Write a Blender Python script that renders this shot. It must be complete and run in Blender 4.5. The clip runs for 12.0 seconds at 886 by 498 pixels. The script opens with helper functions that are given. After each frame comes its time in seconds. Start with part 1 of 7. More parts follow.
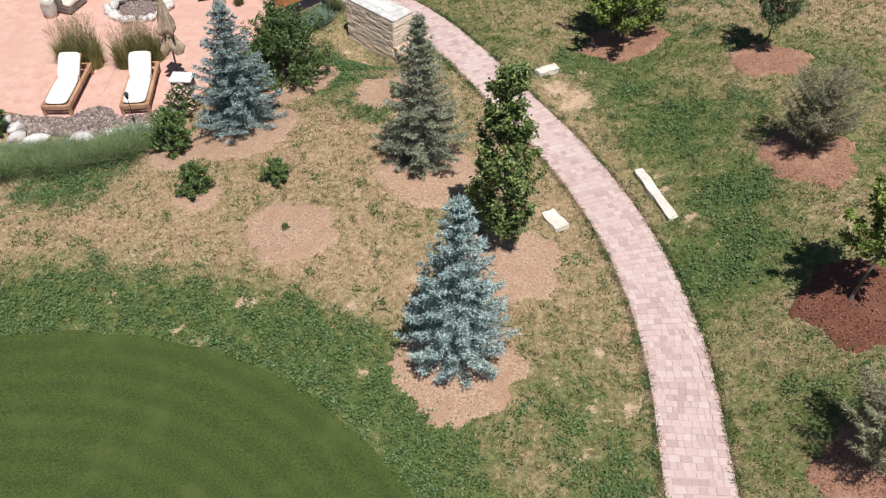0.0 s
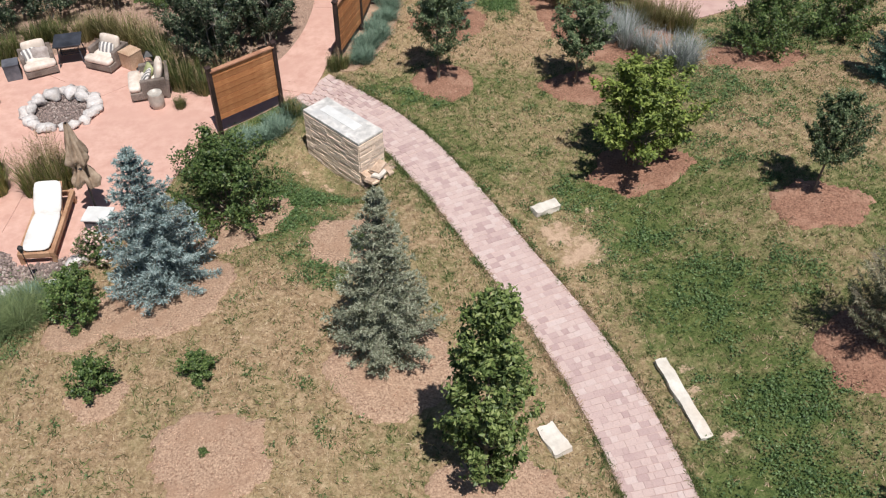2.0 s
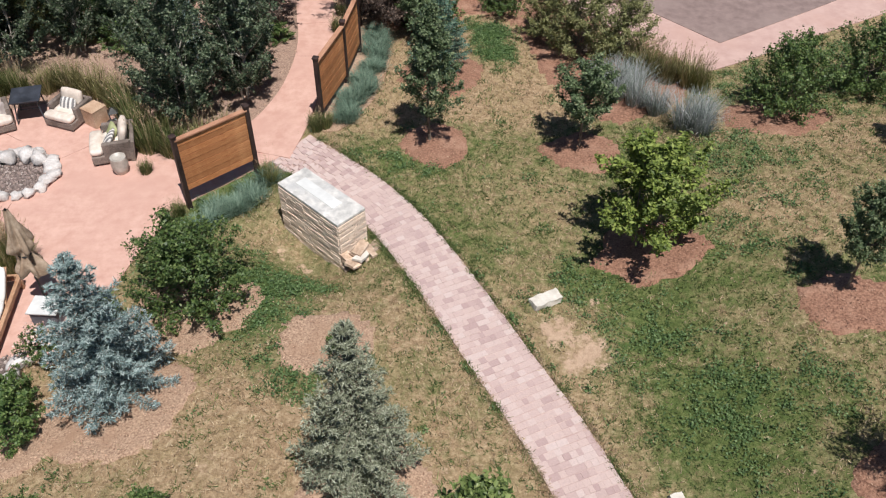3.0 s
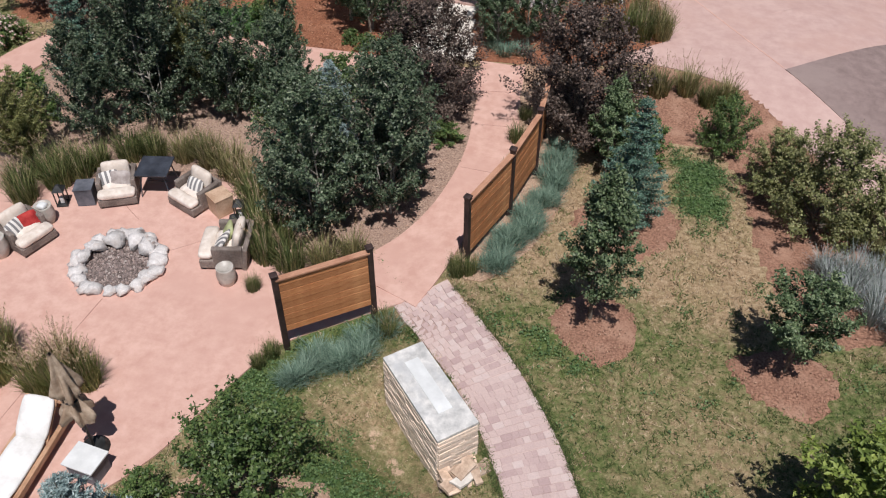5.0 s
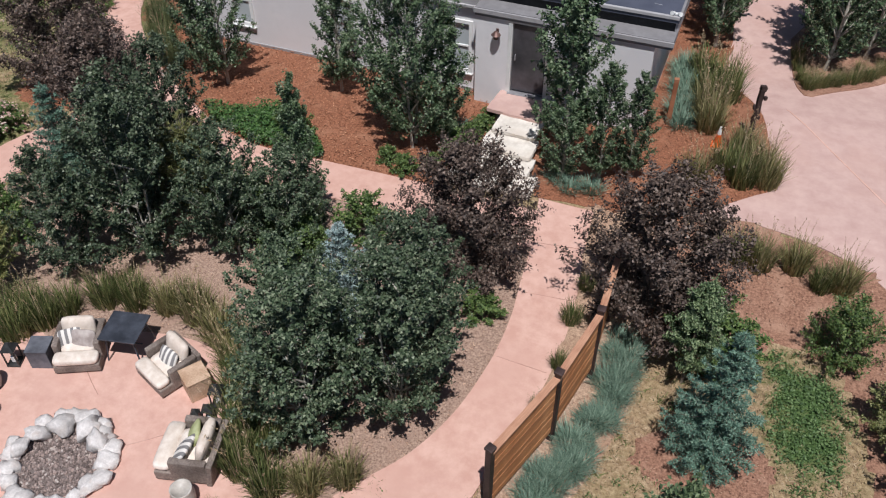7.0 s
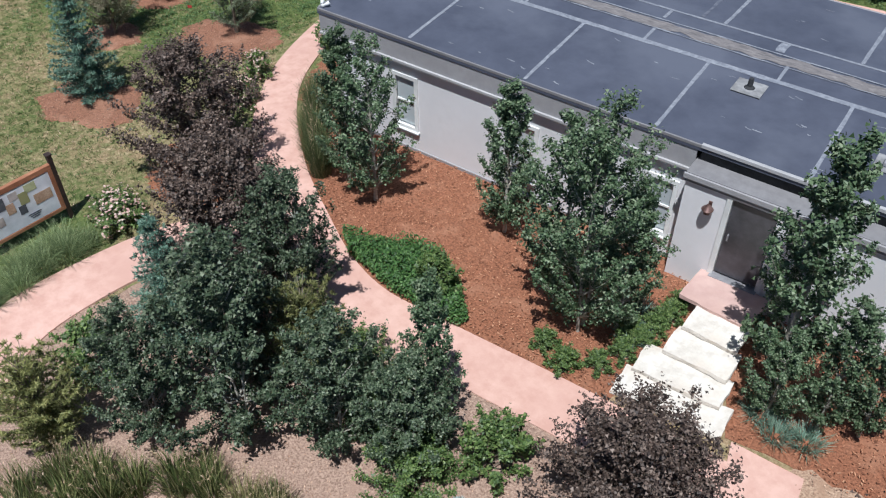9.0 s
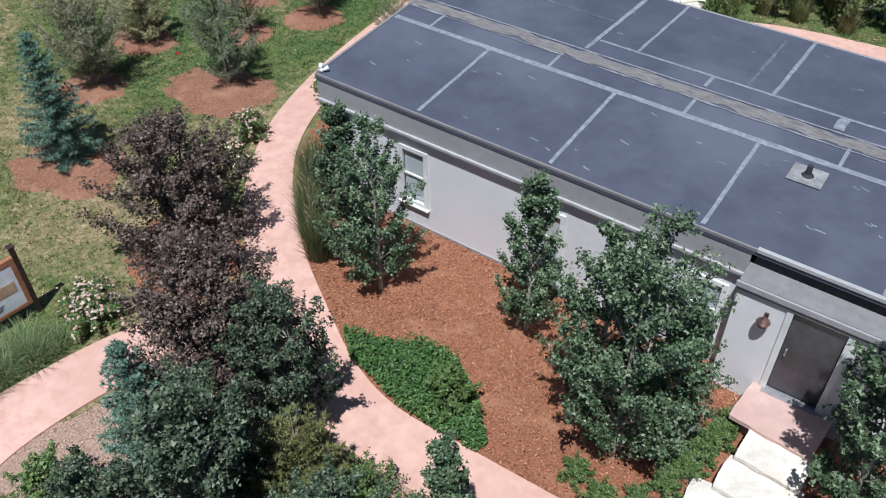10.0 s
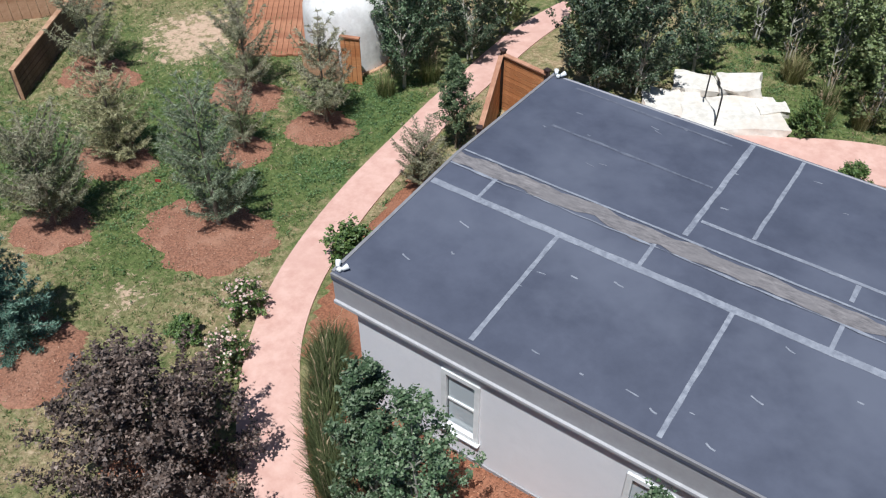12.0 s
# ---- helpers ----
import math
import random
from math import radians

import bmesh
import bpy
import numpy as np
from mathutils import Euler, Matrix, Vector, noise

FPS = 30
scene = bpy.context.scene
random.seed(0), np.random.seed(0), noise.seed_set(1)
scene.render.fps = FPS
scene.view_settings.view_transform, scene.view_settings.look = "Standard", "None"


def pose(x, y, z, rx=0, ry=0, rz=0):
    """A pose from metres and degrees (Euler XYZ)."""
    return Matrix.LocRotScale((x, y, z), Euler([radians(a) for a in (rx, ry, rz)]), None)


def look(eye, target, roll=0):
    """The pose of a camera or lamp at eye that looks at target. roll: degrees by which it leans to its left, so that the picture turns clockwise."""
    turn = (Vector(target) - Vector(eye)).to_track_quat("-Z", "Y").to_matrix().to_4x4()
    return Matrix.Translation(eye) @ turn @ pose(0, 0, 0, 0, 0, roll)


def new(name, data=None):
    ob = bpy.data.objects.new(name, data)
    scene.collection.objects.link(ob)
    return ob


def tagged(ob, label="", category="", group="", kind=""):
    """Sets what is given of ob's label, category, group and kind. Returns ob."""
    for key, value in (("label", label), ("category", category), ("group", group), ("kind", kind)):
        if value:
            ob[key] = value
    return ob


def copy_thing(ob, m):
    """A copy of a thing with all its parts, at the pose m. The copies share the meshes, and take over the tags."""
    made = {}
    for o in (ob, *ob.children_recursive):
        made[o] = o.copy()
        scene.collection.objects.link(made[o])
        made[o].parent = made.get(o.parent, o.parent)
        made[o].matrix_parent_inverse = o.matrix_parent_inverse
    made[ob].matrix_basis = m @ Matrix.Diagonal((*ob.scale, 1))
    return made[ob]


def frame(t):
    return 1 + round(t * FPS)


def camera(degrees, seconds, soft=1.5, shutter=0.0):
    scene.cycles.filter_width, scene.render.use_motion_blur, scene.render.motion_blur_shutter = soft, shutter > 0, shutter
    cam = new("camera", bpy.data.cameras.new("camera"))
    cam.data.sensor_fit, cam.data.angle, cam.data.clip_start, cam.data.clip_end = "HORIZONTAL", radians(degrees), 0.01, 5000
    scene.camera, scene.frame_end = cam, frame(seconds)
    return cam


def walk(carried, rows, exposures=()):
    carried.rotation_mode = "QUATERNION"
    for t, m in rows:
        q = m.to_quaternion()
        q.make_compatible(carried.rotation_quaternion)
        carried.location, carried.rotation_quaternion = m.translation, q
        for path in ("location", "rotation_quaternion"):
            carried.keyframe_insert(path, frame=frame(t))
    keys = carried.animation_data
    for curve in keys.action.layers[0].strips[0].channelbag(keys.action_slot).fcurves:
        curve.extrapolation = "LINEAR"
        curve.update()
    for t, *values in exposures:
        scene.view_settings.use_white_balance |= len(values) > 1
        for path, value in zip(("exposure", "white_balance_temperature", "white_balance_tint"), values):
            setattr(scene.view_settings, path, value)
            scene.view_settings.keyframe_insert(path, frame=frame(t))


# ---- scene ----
cam = camera(54.4, 12.0, 1.15)
METRES, EYE, TILT, LEAN, TURN = 34.9, 13.24, 0.0, 0.0, -2.8
ROWS = [
    (0.0, 0.0, 0.0, 0.0, -0.15, -44.12, 0.15),
    (0.5, 0.0016, 0.0423, -0.002, -0.14, -43.95, 0.02),
    (1.0, 0.0054, 0.0839, -0.0041, -0.1, -43.8, -0.06),
    (1.5, 0.0106, 0.1253, -0.0065, -0.06, -43.69, -0.13),
    (2.0, 0.0168, 0.1669, -0.0081, 0.11, -43.65, -0.11),
    (2.5, 0.0219, 0.2075, -0.0091, 0.27, -43.58, -0.11),
    (3.0, 0.025, 0.2481, -0.0085, 0.4, -43.6, -0.17),
    (3.3, 0.0267, 0.2726, -0.0073, 2.2, -43.65, -0.22),
    (3.5, 0.0278, 0.2889, -0.0068, 5.62, -43.71, -0.24),
    (3.7, 0.0287, 0.3052, -0.0069, 8.65, -43.72, -0.23),
    (5.5, 0.0291, 0.4533, -0.014, 17.58, -43.37, 0.04),
    (6.0, 0.022, 0.4947, -0.0135, 17.58, -43.36, 0.11),
    (6.5, 0.0132, 0.5342, -0.0136, 18.79, -43.21, 0.28),
    (7.0, 0.0008, 0.5737, -0.0136, 23.97, -43.14, 0.14),
    (7.5, -0.0145, 0.6114, -0.0115, 30.63, -43.2, 0.05),
    (9.5, -0.1073, 0.7445, -0.0101, 37.91, -43.04, 0.3),
    (10.0, -0.1366, 0.7755, -0.0109, 37.85, -43.05, 0.39),
    (10.5, -0.167, 0.8057, -0.0128, 37.83, -42.92, 0.37),
    (11.0, -0.1993, 0.8353, -0.0105, 37.76, -43.03, 0.31),
    (11.5, -0.2331, 0.8636, -0.0106, 37.6, -42.98, 0.18),
    (12.0, -0.2644, 0.8943, -0.0107, 37.61, -43.0, 0.21),
]
walk(cam, [(t, pose(0, 0, EYE, TILT, LEAN, TURN) @ pose(METRES * x, METRES * y, METRES * z, 90 + pitch, roll, yaw)) for t, x, y, z, yaw, pitch, roll in ROWS],
     exposures=((0.0, 0.0, 6500, 8.5), (1.0, -0.1, 6500, 9.5), (3.5, -0.12, 6420, 9), (5.5, -0.33, 6260, 11), (7.5, -0.2, 6120, 9), (9.5, 0.04, 5800, 5), (11.0, 0.02, 5850, 6), (12.0, 0.06, 5880, 6)))

# ---- light ----
SUN_ELEV, SUN_FROM = 67.0, Vector((0.38, -0.925, 0)).normalized()
world = bpy.data.worlds.new("world")
scene.world = world
world.use_nodes = True
wn, wl = world.node_tree.nodes, world.node_tree.links
sky = wn.new("ShaderNodeTexSky")
sky.sky_type, sky.sun_disc = "NISHITA", False
sky.sun_elevation, sky.sun_rotation = radians(SUN_ELEV), math.atan2(SUN_FROM.x, SUN_FROM.y)
sky.altitude = 1800
wl.new(sky.outputs[0], wn["Background"].inputs[0])
wn["Background"].inputs[1].default_value = 0.062
sun = new("sun", bpy.data.lights.new("sun", "SUN"))
sun.data.energy, sun.data.angle, sun.data.color = 5.35, radians(0.53), (1.0, 0.96, 0.92)
ce = math.cos(radians(SUN_ELEV))
sun.matrix_world = look((SUN_FROM.x * ce * 60, SUN_FROM.y * ce * 60, math.sin(radians(SUN_ELEV)) * 60), (0, 0, 0))
scene.view_settings.exposure = 0.0

# ---- materials ----
def nodes_of(name):
    m = bpy.data.materials.new(name)
    m.use_nodes = True
    return m, m.node_tree.nodes, m.node_tree.links, m.node_tree.nodes["Principled BSDF"]


def ramp(n, l, fac, stops):
    r = n.new("ShaderNodeValToRGB")
    while len(r.color_ramp.elements) < len(stops):
        r.color_ramp.elements.new(0.5)
    for e, (p, c) in zip(r.color_ramp.elements, stops):
        e.position, e.color = p, (*c, 1)
    l.new(fac, r.inputs[0])
    return r.outputs[0]


def noise_of(n, l, scale, detail=4, rough=0.6, vec=None, stretch=None):
    if vec is None:
        vec = n.new("ShaderNodeTexCoord").outputs["Object"]
    if stretch:
        mp = n.new("ShaderNodeMapping")
        mp.inputs["Scale"].default_value = stretch
        l.new(vec, mp.inputs[0])
        vec = mp.outputs[0]
    t = n.new("ShaderNodeTexNoise")
    t.inputs["Scale"].default_value, t.inputs["Detail"].default_value, t.inputs["Roughness"].default_value = scale, detail, rough
    l.new(vec, t.inputs["Vector"])
    return t.outputs["Fac"]


def mix(n, l, kind, fac, a, b):
    m = n.new("ShaderNodeMix")
    m.data_type, m.blend_type = "RGBA", kind
    for sock, v in ((m.inputs[0], fac), (m.inputs[6], a), (m.inputs[7], b)):
        if hasattr(v, "links"):
            l.new(v, sock)
        elif isinstance(v, (int, float)):
            sock.default_value = v
        else:
            sock.default_value = (*v, 1)
    return m.outputs[2]


def surface(name, dark, light, scale=8.0, big=0.6, stain=None, rough=0.85, bump=0.3, bump_scale=60.0, piece=0.0, stretch=None, metal=0.0, spread=(0.35, 0.65)):
    """A worn surface: fine grain between two colours, large soft stains, fine relief; piece: how far single pieces differ."""
    m, n, l, p = nodes_of(name)
    c = ramp(n, l, noise_of(n, l, scale, 6, 0.65, stretch=stretch), [(spread[0], dark), (spread[1], light)])
    st = ramp(n, l, noise_of(n, l, big, 5, 0.6), [(0.38, stain or [v * 0.78 for v in light]), (0.6, (1, 1, 1))])
    c = mix(n, l, "MULTIPLY" if stain is None else "MIX", 0.6 if stain is None else 0.0, c, st)
    if stain is not None:
        f = n.new("ShaderNodeMapRange")
        l.new(noise_of(n, l, big, 5, 0.6), f.inputs[0])
        f.inputs[1].default_value, f.inputs[2].default_value, f.inputs[4].default_value = 0.5, 0.68, 0.8
        c = mix(n, l, "MIX", f.outputs[0], c, stain)
    if piece:
        hv = n.new("ShaderNodeHueSaturation")
        info = n.new("ShaderNodeObjectInfo")
        mr = n.new("ShaderNodeMapRange")
        l.new(info.outputs["Random"], mr.inputs[0])
        mr.inputs[3].default_value, mr.inputs[4].default_value = 1 - piece, 1 + piece
        l.new(mr.outputs[0], hv.inputs["Value"])
        l.new(c, hv.inputs["Color"])
        c = hv.outputs[0]
    l.new(c, p.inputs["Base Color"])
    p.inputs["Roughness"].default_value, p.inputs["Metallic"].default_value = rough, metal
    if bump:
        b = n.new("ShaderNodeBump")
        b.inputs["Strength"].default_value, b.inputs["Distance"].default_value = bump, 0.02
        l.new(noise_of(n, l, bump_scale, 5, 0.7), b.inputs["Height"])
        l.new(b.outputs[0], p.inputs["Normal"])
    return m


def islands(name, stops, rough=0.7, clear=0.0, patch=None, patch_scale=1.2, spec=0.5):
    """Leaves, blades, chips: each one has its own tone; clear: how much light comes through."""
    m, n, l, p = nodes_of(name)
    g = n.new("ShaderNodeNewGeometry")
    c = ramp(n, l, g.outputs["Random Per Island"], stops)
    if patch:
        f = n.new("ShaderNodeMapRange")
        l.new(noise_of(n, l, patch_scale, 3, 0.6), f.inputs[0])
        f.inputs[1].default_value, f.inputs[2].default_value, f.inputs[4].default_value = 0.45, 0.68, 0.75
        c = mix(n, l, "MIX", f.outputs[0], c, patch)
    info = n.new("ShaderNodeObjectInfo")
    mr = n.new("ShaderNodeMapRange")
    l.new(info.outputs["Random"], mr.inputs[0])
    mr.inputs[3].default_value, mr.inputs[4].default_value = 0.85, 1.15
    hv = n.new("ShaderNodeHueSaturation")
    l.new(mr.outputs[0], hv.inputs["Value"])
    l.new(c, hv.inputs["Color"])
    c = hv.outputs[0]
    l.new(c, p.inputs["Base Color"])
    p.inputs["Roughness"].default_value = rough
    p.inputs["Specular IOR Level"].default_value = spec
    if clear:
        tr = n.new("ShaderNodeBsdfTranslucent")
        l.new(c, tr.inputs[0])
        ms = n.new("ShaderNodeMixShader")
        ms.inputs[0].default_value = clear
        l.new(p.outputs[0], ms.inputs[1])
        l.new(tr.outputs[0], ms.inputs[2])
        l.new(ms.outputs[0], n["Material Output"].inputs[0])
    return m


def ground_material():
    """Dry turf with green patches (cover.r), lush weeds (cover.g) and bare soil (cover.b)."""
    m, n, l, p = nodes_of("turf")
    at = n.new("ShaderNodeVertexColor")
    at.layer_name = "cover"
    sep = n.new("ShaderNodeSeparateColor")
    l.new(at.outputs[0], sep.inputs[0])
    fine = noise_of(n, l, 8, 9, 0.85)
    mid = noise_of(n, l, 3.2, 9, 0.8)
    dry = ramp(n, l, fine, [(0.32, (0.16, 0.105, 0.062)), (0.5, (0.38, 0.265, 0.16)), (0.66, (0.64, 0.49, 0.325))])
    mot = n.new("ShaderNodeMapRange")
    l.new(noise_of(n, l, 0.9, 6, 0.7), mot.inputs[0])
    mot.inputs[1].default_value, mot.inputs[2].default_value, mot.inputs[4].default_value = 0.44, 0.6, 0.7
    dry = mix(n, l, "MIX", mot.outputs[0], dry, ramp(n, l, fine, [(0.32, (0.15, 0.11, 0.055)), (0.5, (0.34, 0.26, 0.14)), (0.66, (0.54, 0.43, 0.26))]))
    green = ramp(n, l, fine, [(0.32, (0.038, 0.062, 0.018)), (0.5, (0.112, 0.148, 0.046)), (0.68, (0.255, 0.265, 0.11))])
    lush = ramp(n, l, fine, [(0.32, (0.03, 0.058, 0.018)), (0.5, (0.076, 0.132, 0.042)), (0.68, (0.175, 0.245, 0.095))])
    soil = ramp(n, l, fine, [(0.3, (0.42, 0.275, 0.19)), (0.7, (0.68, 0.5, 0.36))])

    def blend(base, over, sock, width=0.35, gain=1.6):
        a = n.new("ShaderNodeMath")
        a.operation = "MULTIPLY_ADD"
        l.new(mid, a.inputs[0])
        a.inputs[1].default_value = gain
        l.new(sock, a.inputs[2])
        f = n.new("ShaderNodeMapRange")
        l.new(a.outputs[0], f.inputs[0])
        f.inputs[1].default_value, f.inputs[2].default_value = 0.5 + gain / 2 - width / 2, 0.5 + gain / 2 + width / 2
        return mix(n, l, "MIX", f.outputs[0], base, over)

    c = blend(dry, green, sep.outputs[0], 0.45)
    c = blend(c, lush, sep.outputs[1], 0.3)
    c = blend(c, soil, sep.outputs[2], 0.22, 3.0)
    l.new(c, p.inputs["Base Color"])
    p.inputs["Roughness"].default_value = 0.95
    p.inputs["Specular IOR Level"].default_value = 0.15
    b = n.new("ShaderNodeBump")
    b.inputs["Strength"].default_value, b.inputs["Distance"].default_value = 0.8, 0.05
    l.new(noise_of(n, l, 18, 6, 0.8), b.inputs["Height"])
    l.new(b.outputs[0], p.inputs["Normal"])
    return m


M_TURF = ground_material()
M_GREEN = surface("mown_turf", (0.022, 0.042, 0.006), (0.07, 0.096, 0.016), 30, 1.1, stain=(0.068, 0.09, 0.019), rough=0.95, bump=0.5, bump_scale=45)


def mowing_rings(m, x, y):
    """Faint rings left by the mower round a centre."""
    n, l = m.node_tree.nodes, m.node_tree.links
    p = n["Principled BSDF"]
    was = p.inputs["Base Color"].links[0].from_socket
    mp = n.new("ShaderNodeMapping")
    mp.inputs["Location"].default_value = (-x, -y, 0)
    l.new(n.new("ShaderNodeTexCoord").outputs["Object"], mp.inputs[0])
    w = n.new("ShaderNodeTexWave")
    w.wave_type, w.rings_direction = "RINGS", "Z"
    w.inputs["Scale"].default_value, w.inputs["Distortion"].default_value, w.inputs["Detail Scale"].default_value = 0.62, 1.2, 2.5
    l.new(mp.outputs[0], w.inputs["Vector"])
    l.new(mix(n, l, "MULTIPLY", 1.0, was, ramp(n, l, w.outputs["Fac"], [(0.2, (0.9, 0.93, 0.9)), (0.8, (1.06, 1.05, 1.05))])), p.inputs["Base Color"])


mowing_rings(M_GREEN, -7.4, 3.2)
M_CONC = surface("pink_concrete", (0.54, 0.315, 0.255), (0.65, 0.415, 0.345), 3.0, 0.45, stain=(0.56, 0.335, 0.275), rough=0.8, bump=0.12, bump_scale=25)
M_APRON = surface("pale_pink_concrete", (0.475, 0.31, 0.275), (0.565, 0.39, 0.345), 2.2, 0.3, stain=(0.5, 0.315, 0.265), rough=0.8, bump=0.1, bump_scale=25)
M_ASPH = surface("asphalt", (0.2, 0.142, 0.13), (0.285, 0.207, 0.19), 3.5, 0.4, stain=(0.3, 0.225, 0.205), rough=0.9, bump=0.3, bump_scale=120)
M_JOINT = surface("joint", (0.49, 0.3, 0.25), (0.56, 0.365, 0.305), 20, 1, rough=0.95, bump=0)
M_SAND = surface("paver_bedding", (0.56, 0.42, 0.385), (0.62, 0.48, 0.44), 30, 1, rough=0.95, bump=0.2)
M_MULCH = surface("old_mulch", (0.25, 0.15, 0.1), (0.58, 0.405, 0.285), 26, 1.5, stain=(0.38, 0.235, 0.155), rough=0.95, bump=0.9, bump_scale=45)
M_BEDM = surface("grey_tan_mulch", (0.19, 0.115, 0.085), (0.5, 0.35, 0.27), 26, 1.5, stain=(0.36, 0.235, 0.18), rough=0.95, bump=0.9, bump_scale=45)
M_BROWN = surface("brown_mulch", (0.165, 0.075, 0.048), (0.41, 0.225, 0.15), 22, 1.6, stain=(0.44, 0.26, 0.18), rough=0.95, bump=0.9, bump_scale=45)
M_RUST = surface("rust_mulch", (0.15, 0.064, 0.038), (0.38, 0.178, 0.108), 24, 1.5, stain=(0.38, 0.2, 0.13), rough=0.95, bump=1.0, bump_scale=40)
# red mulch and chips again, darkened to paint in the shade on one ring
M_SHADEM = surface("shaded_red_mulch", (0.075, 0.028, 0.018), (0.23, 0.088, 0.052), 24, 1.5, stain=(0.2, 0.085, 0.055), rough=0.95, bump=1.0, bump_scale=40)
M_SHADECHIP = islands("shaded_red_chip", [(0, (0.06, 0.022, 0.014)), (0.6, (0.19, 0.07, 0.042)), (1, (0.36, 0.17, 0.11))], 0.9)
M_CHIPB = islands("brown_chip", [(0, (0.13, 0.06, 0.038)), (0.5, (0.29, 0.155, 0.105)), (1, (0.5, 0.33, 0.23))], 0.9)
M_FRESH = surface("red_mulch", (0.15, 0.058, 0.03), (0.37, 0.15, 0.08), 24, 1.5, stain=(0.36, 0.17, 0.1), rough=0.95, bump=1.0, bump_scale=40)
M_CHIP = islands("old_chip", [(0, (0.24, 0.13, 0.085)), (0.5, (0.43, 0.262, 0.178)), (1, (0.62, 0.43, 0.31))], 0.9)
M_CHIPR = islands("red_chip", [(0, (0.12, 0.045, 0.022)), (0.6, (0.32, 0.13, 0.068)), (1, (0.48, 0.26, 0.155))], 0.9)
M_GRAVEL = islands("gravel", [(0, (0.12, 0.088, 0.078)), (0.5, (0.29, 0.225, 0.205)), (0.85, (0.4, 0.3, 0.265)), (1, (0.55, 0.48, 0.44))], 0.85)
M_GRAVELB = surface("gravel_bed", (0.1, 0.08, 0.075), (0.3, 0.24, 0.22), 40, 1, rough=0.95, bump=0.8, bump_scale=60)
M_WALL = surface("grey_siding_paint", (0.68, 0.665, 0.68), (0.72, 0.705, 0.72), 4, 0.5, stain=(0.67, 0.655, 0.67), rough=0.7, bump=0.08, bump_scale=90)
M_FASCIA = surface("grey_fascia_paint", (0.3, 0.288, 0.298), (0.345, 0.333, 0.343), 5, 0.5, stain=(0.3, 0.288, 0.298), rough=0.65, bump=0.06, bump_scale=60)
M_FLASH = surface("metal_flashing", (0.33, 0.32, 0.34), (0.45, 0.44, 0.46), 6, 0.8, rough=0.5, bump=0.05, metal=0.3)
# near-black: painted shade in the roof recess, and dark pipes and floor
M_DARK = surface("pipe_and_shade_black", (0.02, 0.02, 0.022), (0.04, 0.04, 0.045), 10, 1, rough=0.8, bump=0.1)
M_ROOF = surface("roof_membrane", (0.06, 0.066, 0.094), (0.085, 0.092, 0.126), 1.1, 0.35, stain=(0.112, 0.12, 0.155), rough=0.6, bump=0.12, bump_scale=6)
M_SEAM = surface("roof_seam", (0.16, 0.17, 0.205), (0.29, 0.3, 0.335), 9, 0.9, stain=(0.2, 0.21, 0.245), rough=0.7, bump=0.1)
M_RIDGE = surface("roof_ridge_strip", (0.115, 0.105, 0.108), (0.245, 0.222, 0.218), 5, 1.1, stain=(0.175, 0.16, 0.16), rough=0.85, bump=0.5, bump_scale=14, stretch=(1, 4, 1))
M_WHITE = surface("white_paint", (0.74, 0.74, 0.73), (0.82, 0.82, 0.81), 6, 0.8, rough=0.5, bump=0.03)
M_SLAT = surface("cedar_slat", (0.45, 0.195, 0.082), (0.67, 0.338, 0.152), 5, 1.3, rough=0.6, bump=0.2, bump_scale=25, piece=0.16, stretch=(0.6, 14, 14))
M_CAPR = surface("weathered_cedar_cap", (0.4, 0.2, 0.12), (0.56, 0.31, 0.2), 6, 1.3, rough=0.7, bump=0.2, stretch=(0.6, 14, 14))
M_POST = surface("dark_post", (0.035, 0.02, 0.018), (0.07, 0.04, 0.035), 8, 1, rough=0.6, bump=0.15)
M_RAIL = surface("cedar_cap", (0.34, 0.15, 0.08), (0.47, 0.225, 0.125), 6, 1.3, rough=0.65, bump=0.2, stretch=(0.6, 14, 14))
M_STONE = surface("ledge_stone", (0.6, 0.475, 0.375), (0.84, 0.69, 0.57), 6, 2.5, stain=(0.76, 0.66, 0.57), rough=0.9, bump=0.4, bump_scale=30, piece=0.2)
M_CAP = surface("cap_concrete", (0.42, 0.41, 0.395), (0.74, 0.71, 0.675), 5, 2.2, stain=(0.5, 0.5, 0.5), rough=0.85, bump=0.2)
M_TANSTONE = surface("weathered_tan_stone", (0.36, 0.25, 0.18), (0.64, 0.48, 0.36), 7, 2.5, stain=(0.5, 0.42, 0.36), rough=0.9, bump=0.5, bump_scale=30, piece=0.3)
M_LIME = surface("pale_limestone", (0.56, 0.505, 0.445), (0.74, 0.69, 0.625), 4, 1.1, stain=(0.6, 0.52, 0.44), rough=0.9, bump=0.4, bump_scale=14)
M_PALE = surface("white_limestone", (0.57, 0.52, 0.455), (0.75, 0.705, 0.635), 5, 1.1, stain=(0.62, 0.53, 0.44), rough=0.9, bump=0.5, bump_scale=16)
# opaque glass; the sky's reflection is painted in as a pale base colour
M_GLASS = bpy.data.materials.new("sky_toned_glass")
M_GLASS.use_nodes = True
pg = M_GLASS.node_tree.nodes["Principled BSDF"]
pg.inputs["Base Color"].default_value, pg.inputs["Roughness"].default_value, pg.inputs["Metallic"].default_value = (0.46, 0.5, 0.52, 1), 0.08, 0.0
pg.inputs["Specular IOR Level"].default_value = 0.9

# ---- the lie of the land ----
def ease(a, b, x):
    u = np.clip((np.asarray(x, float) - a) / (b - a), 0, 1)
    return u * u * (3 - 2 * u)


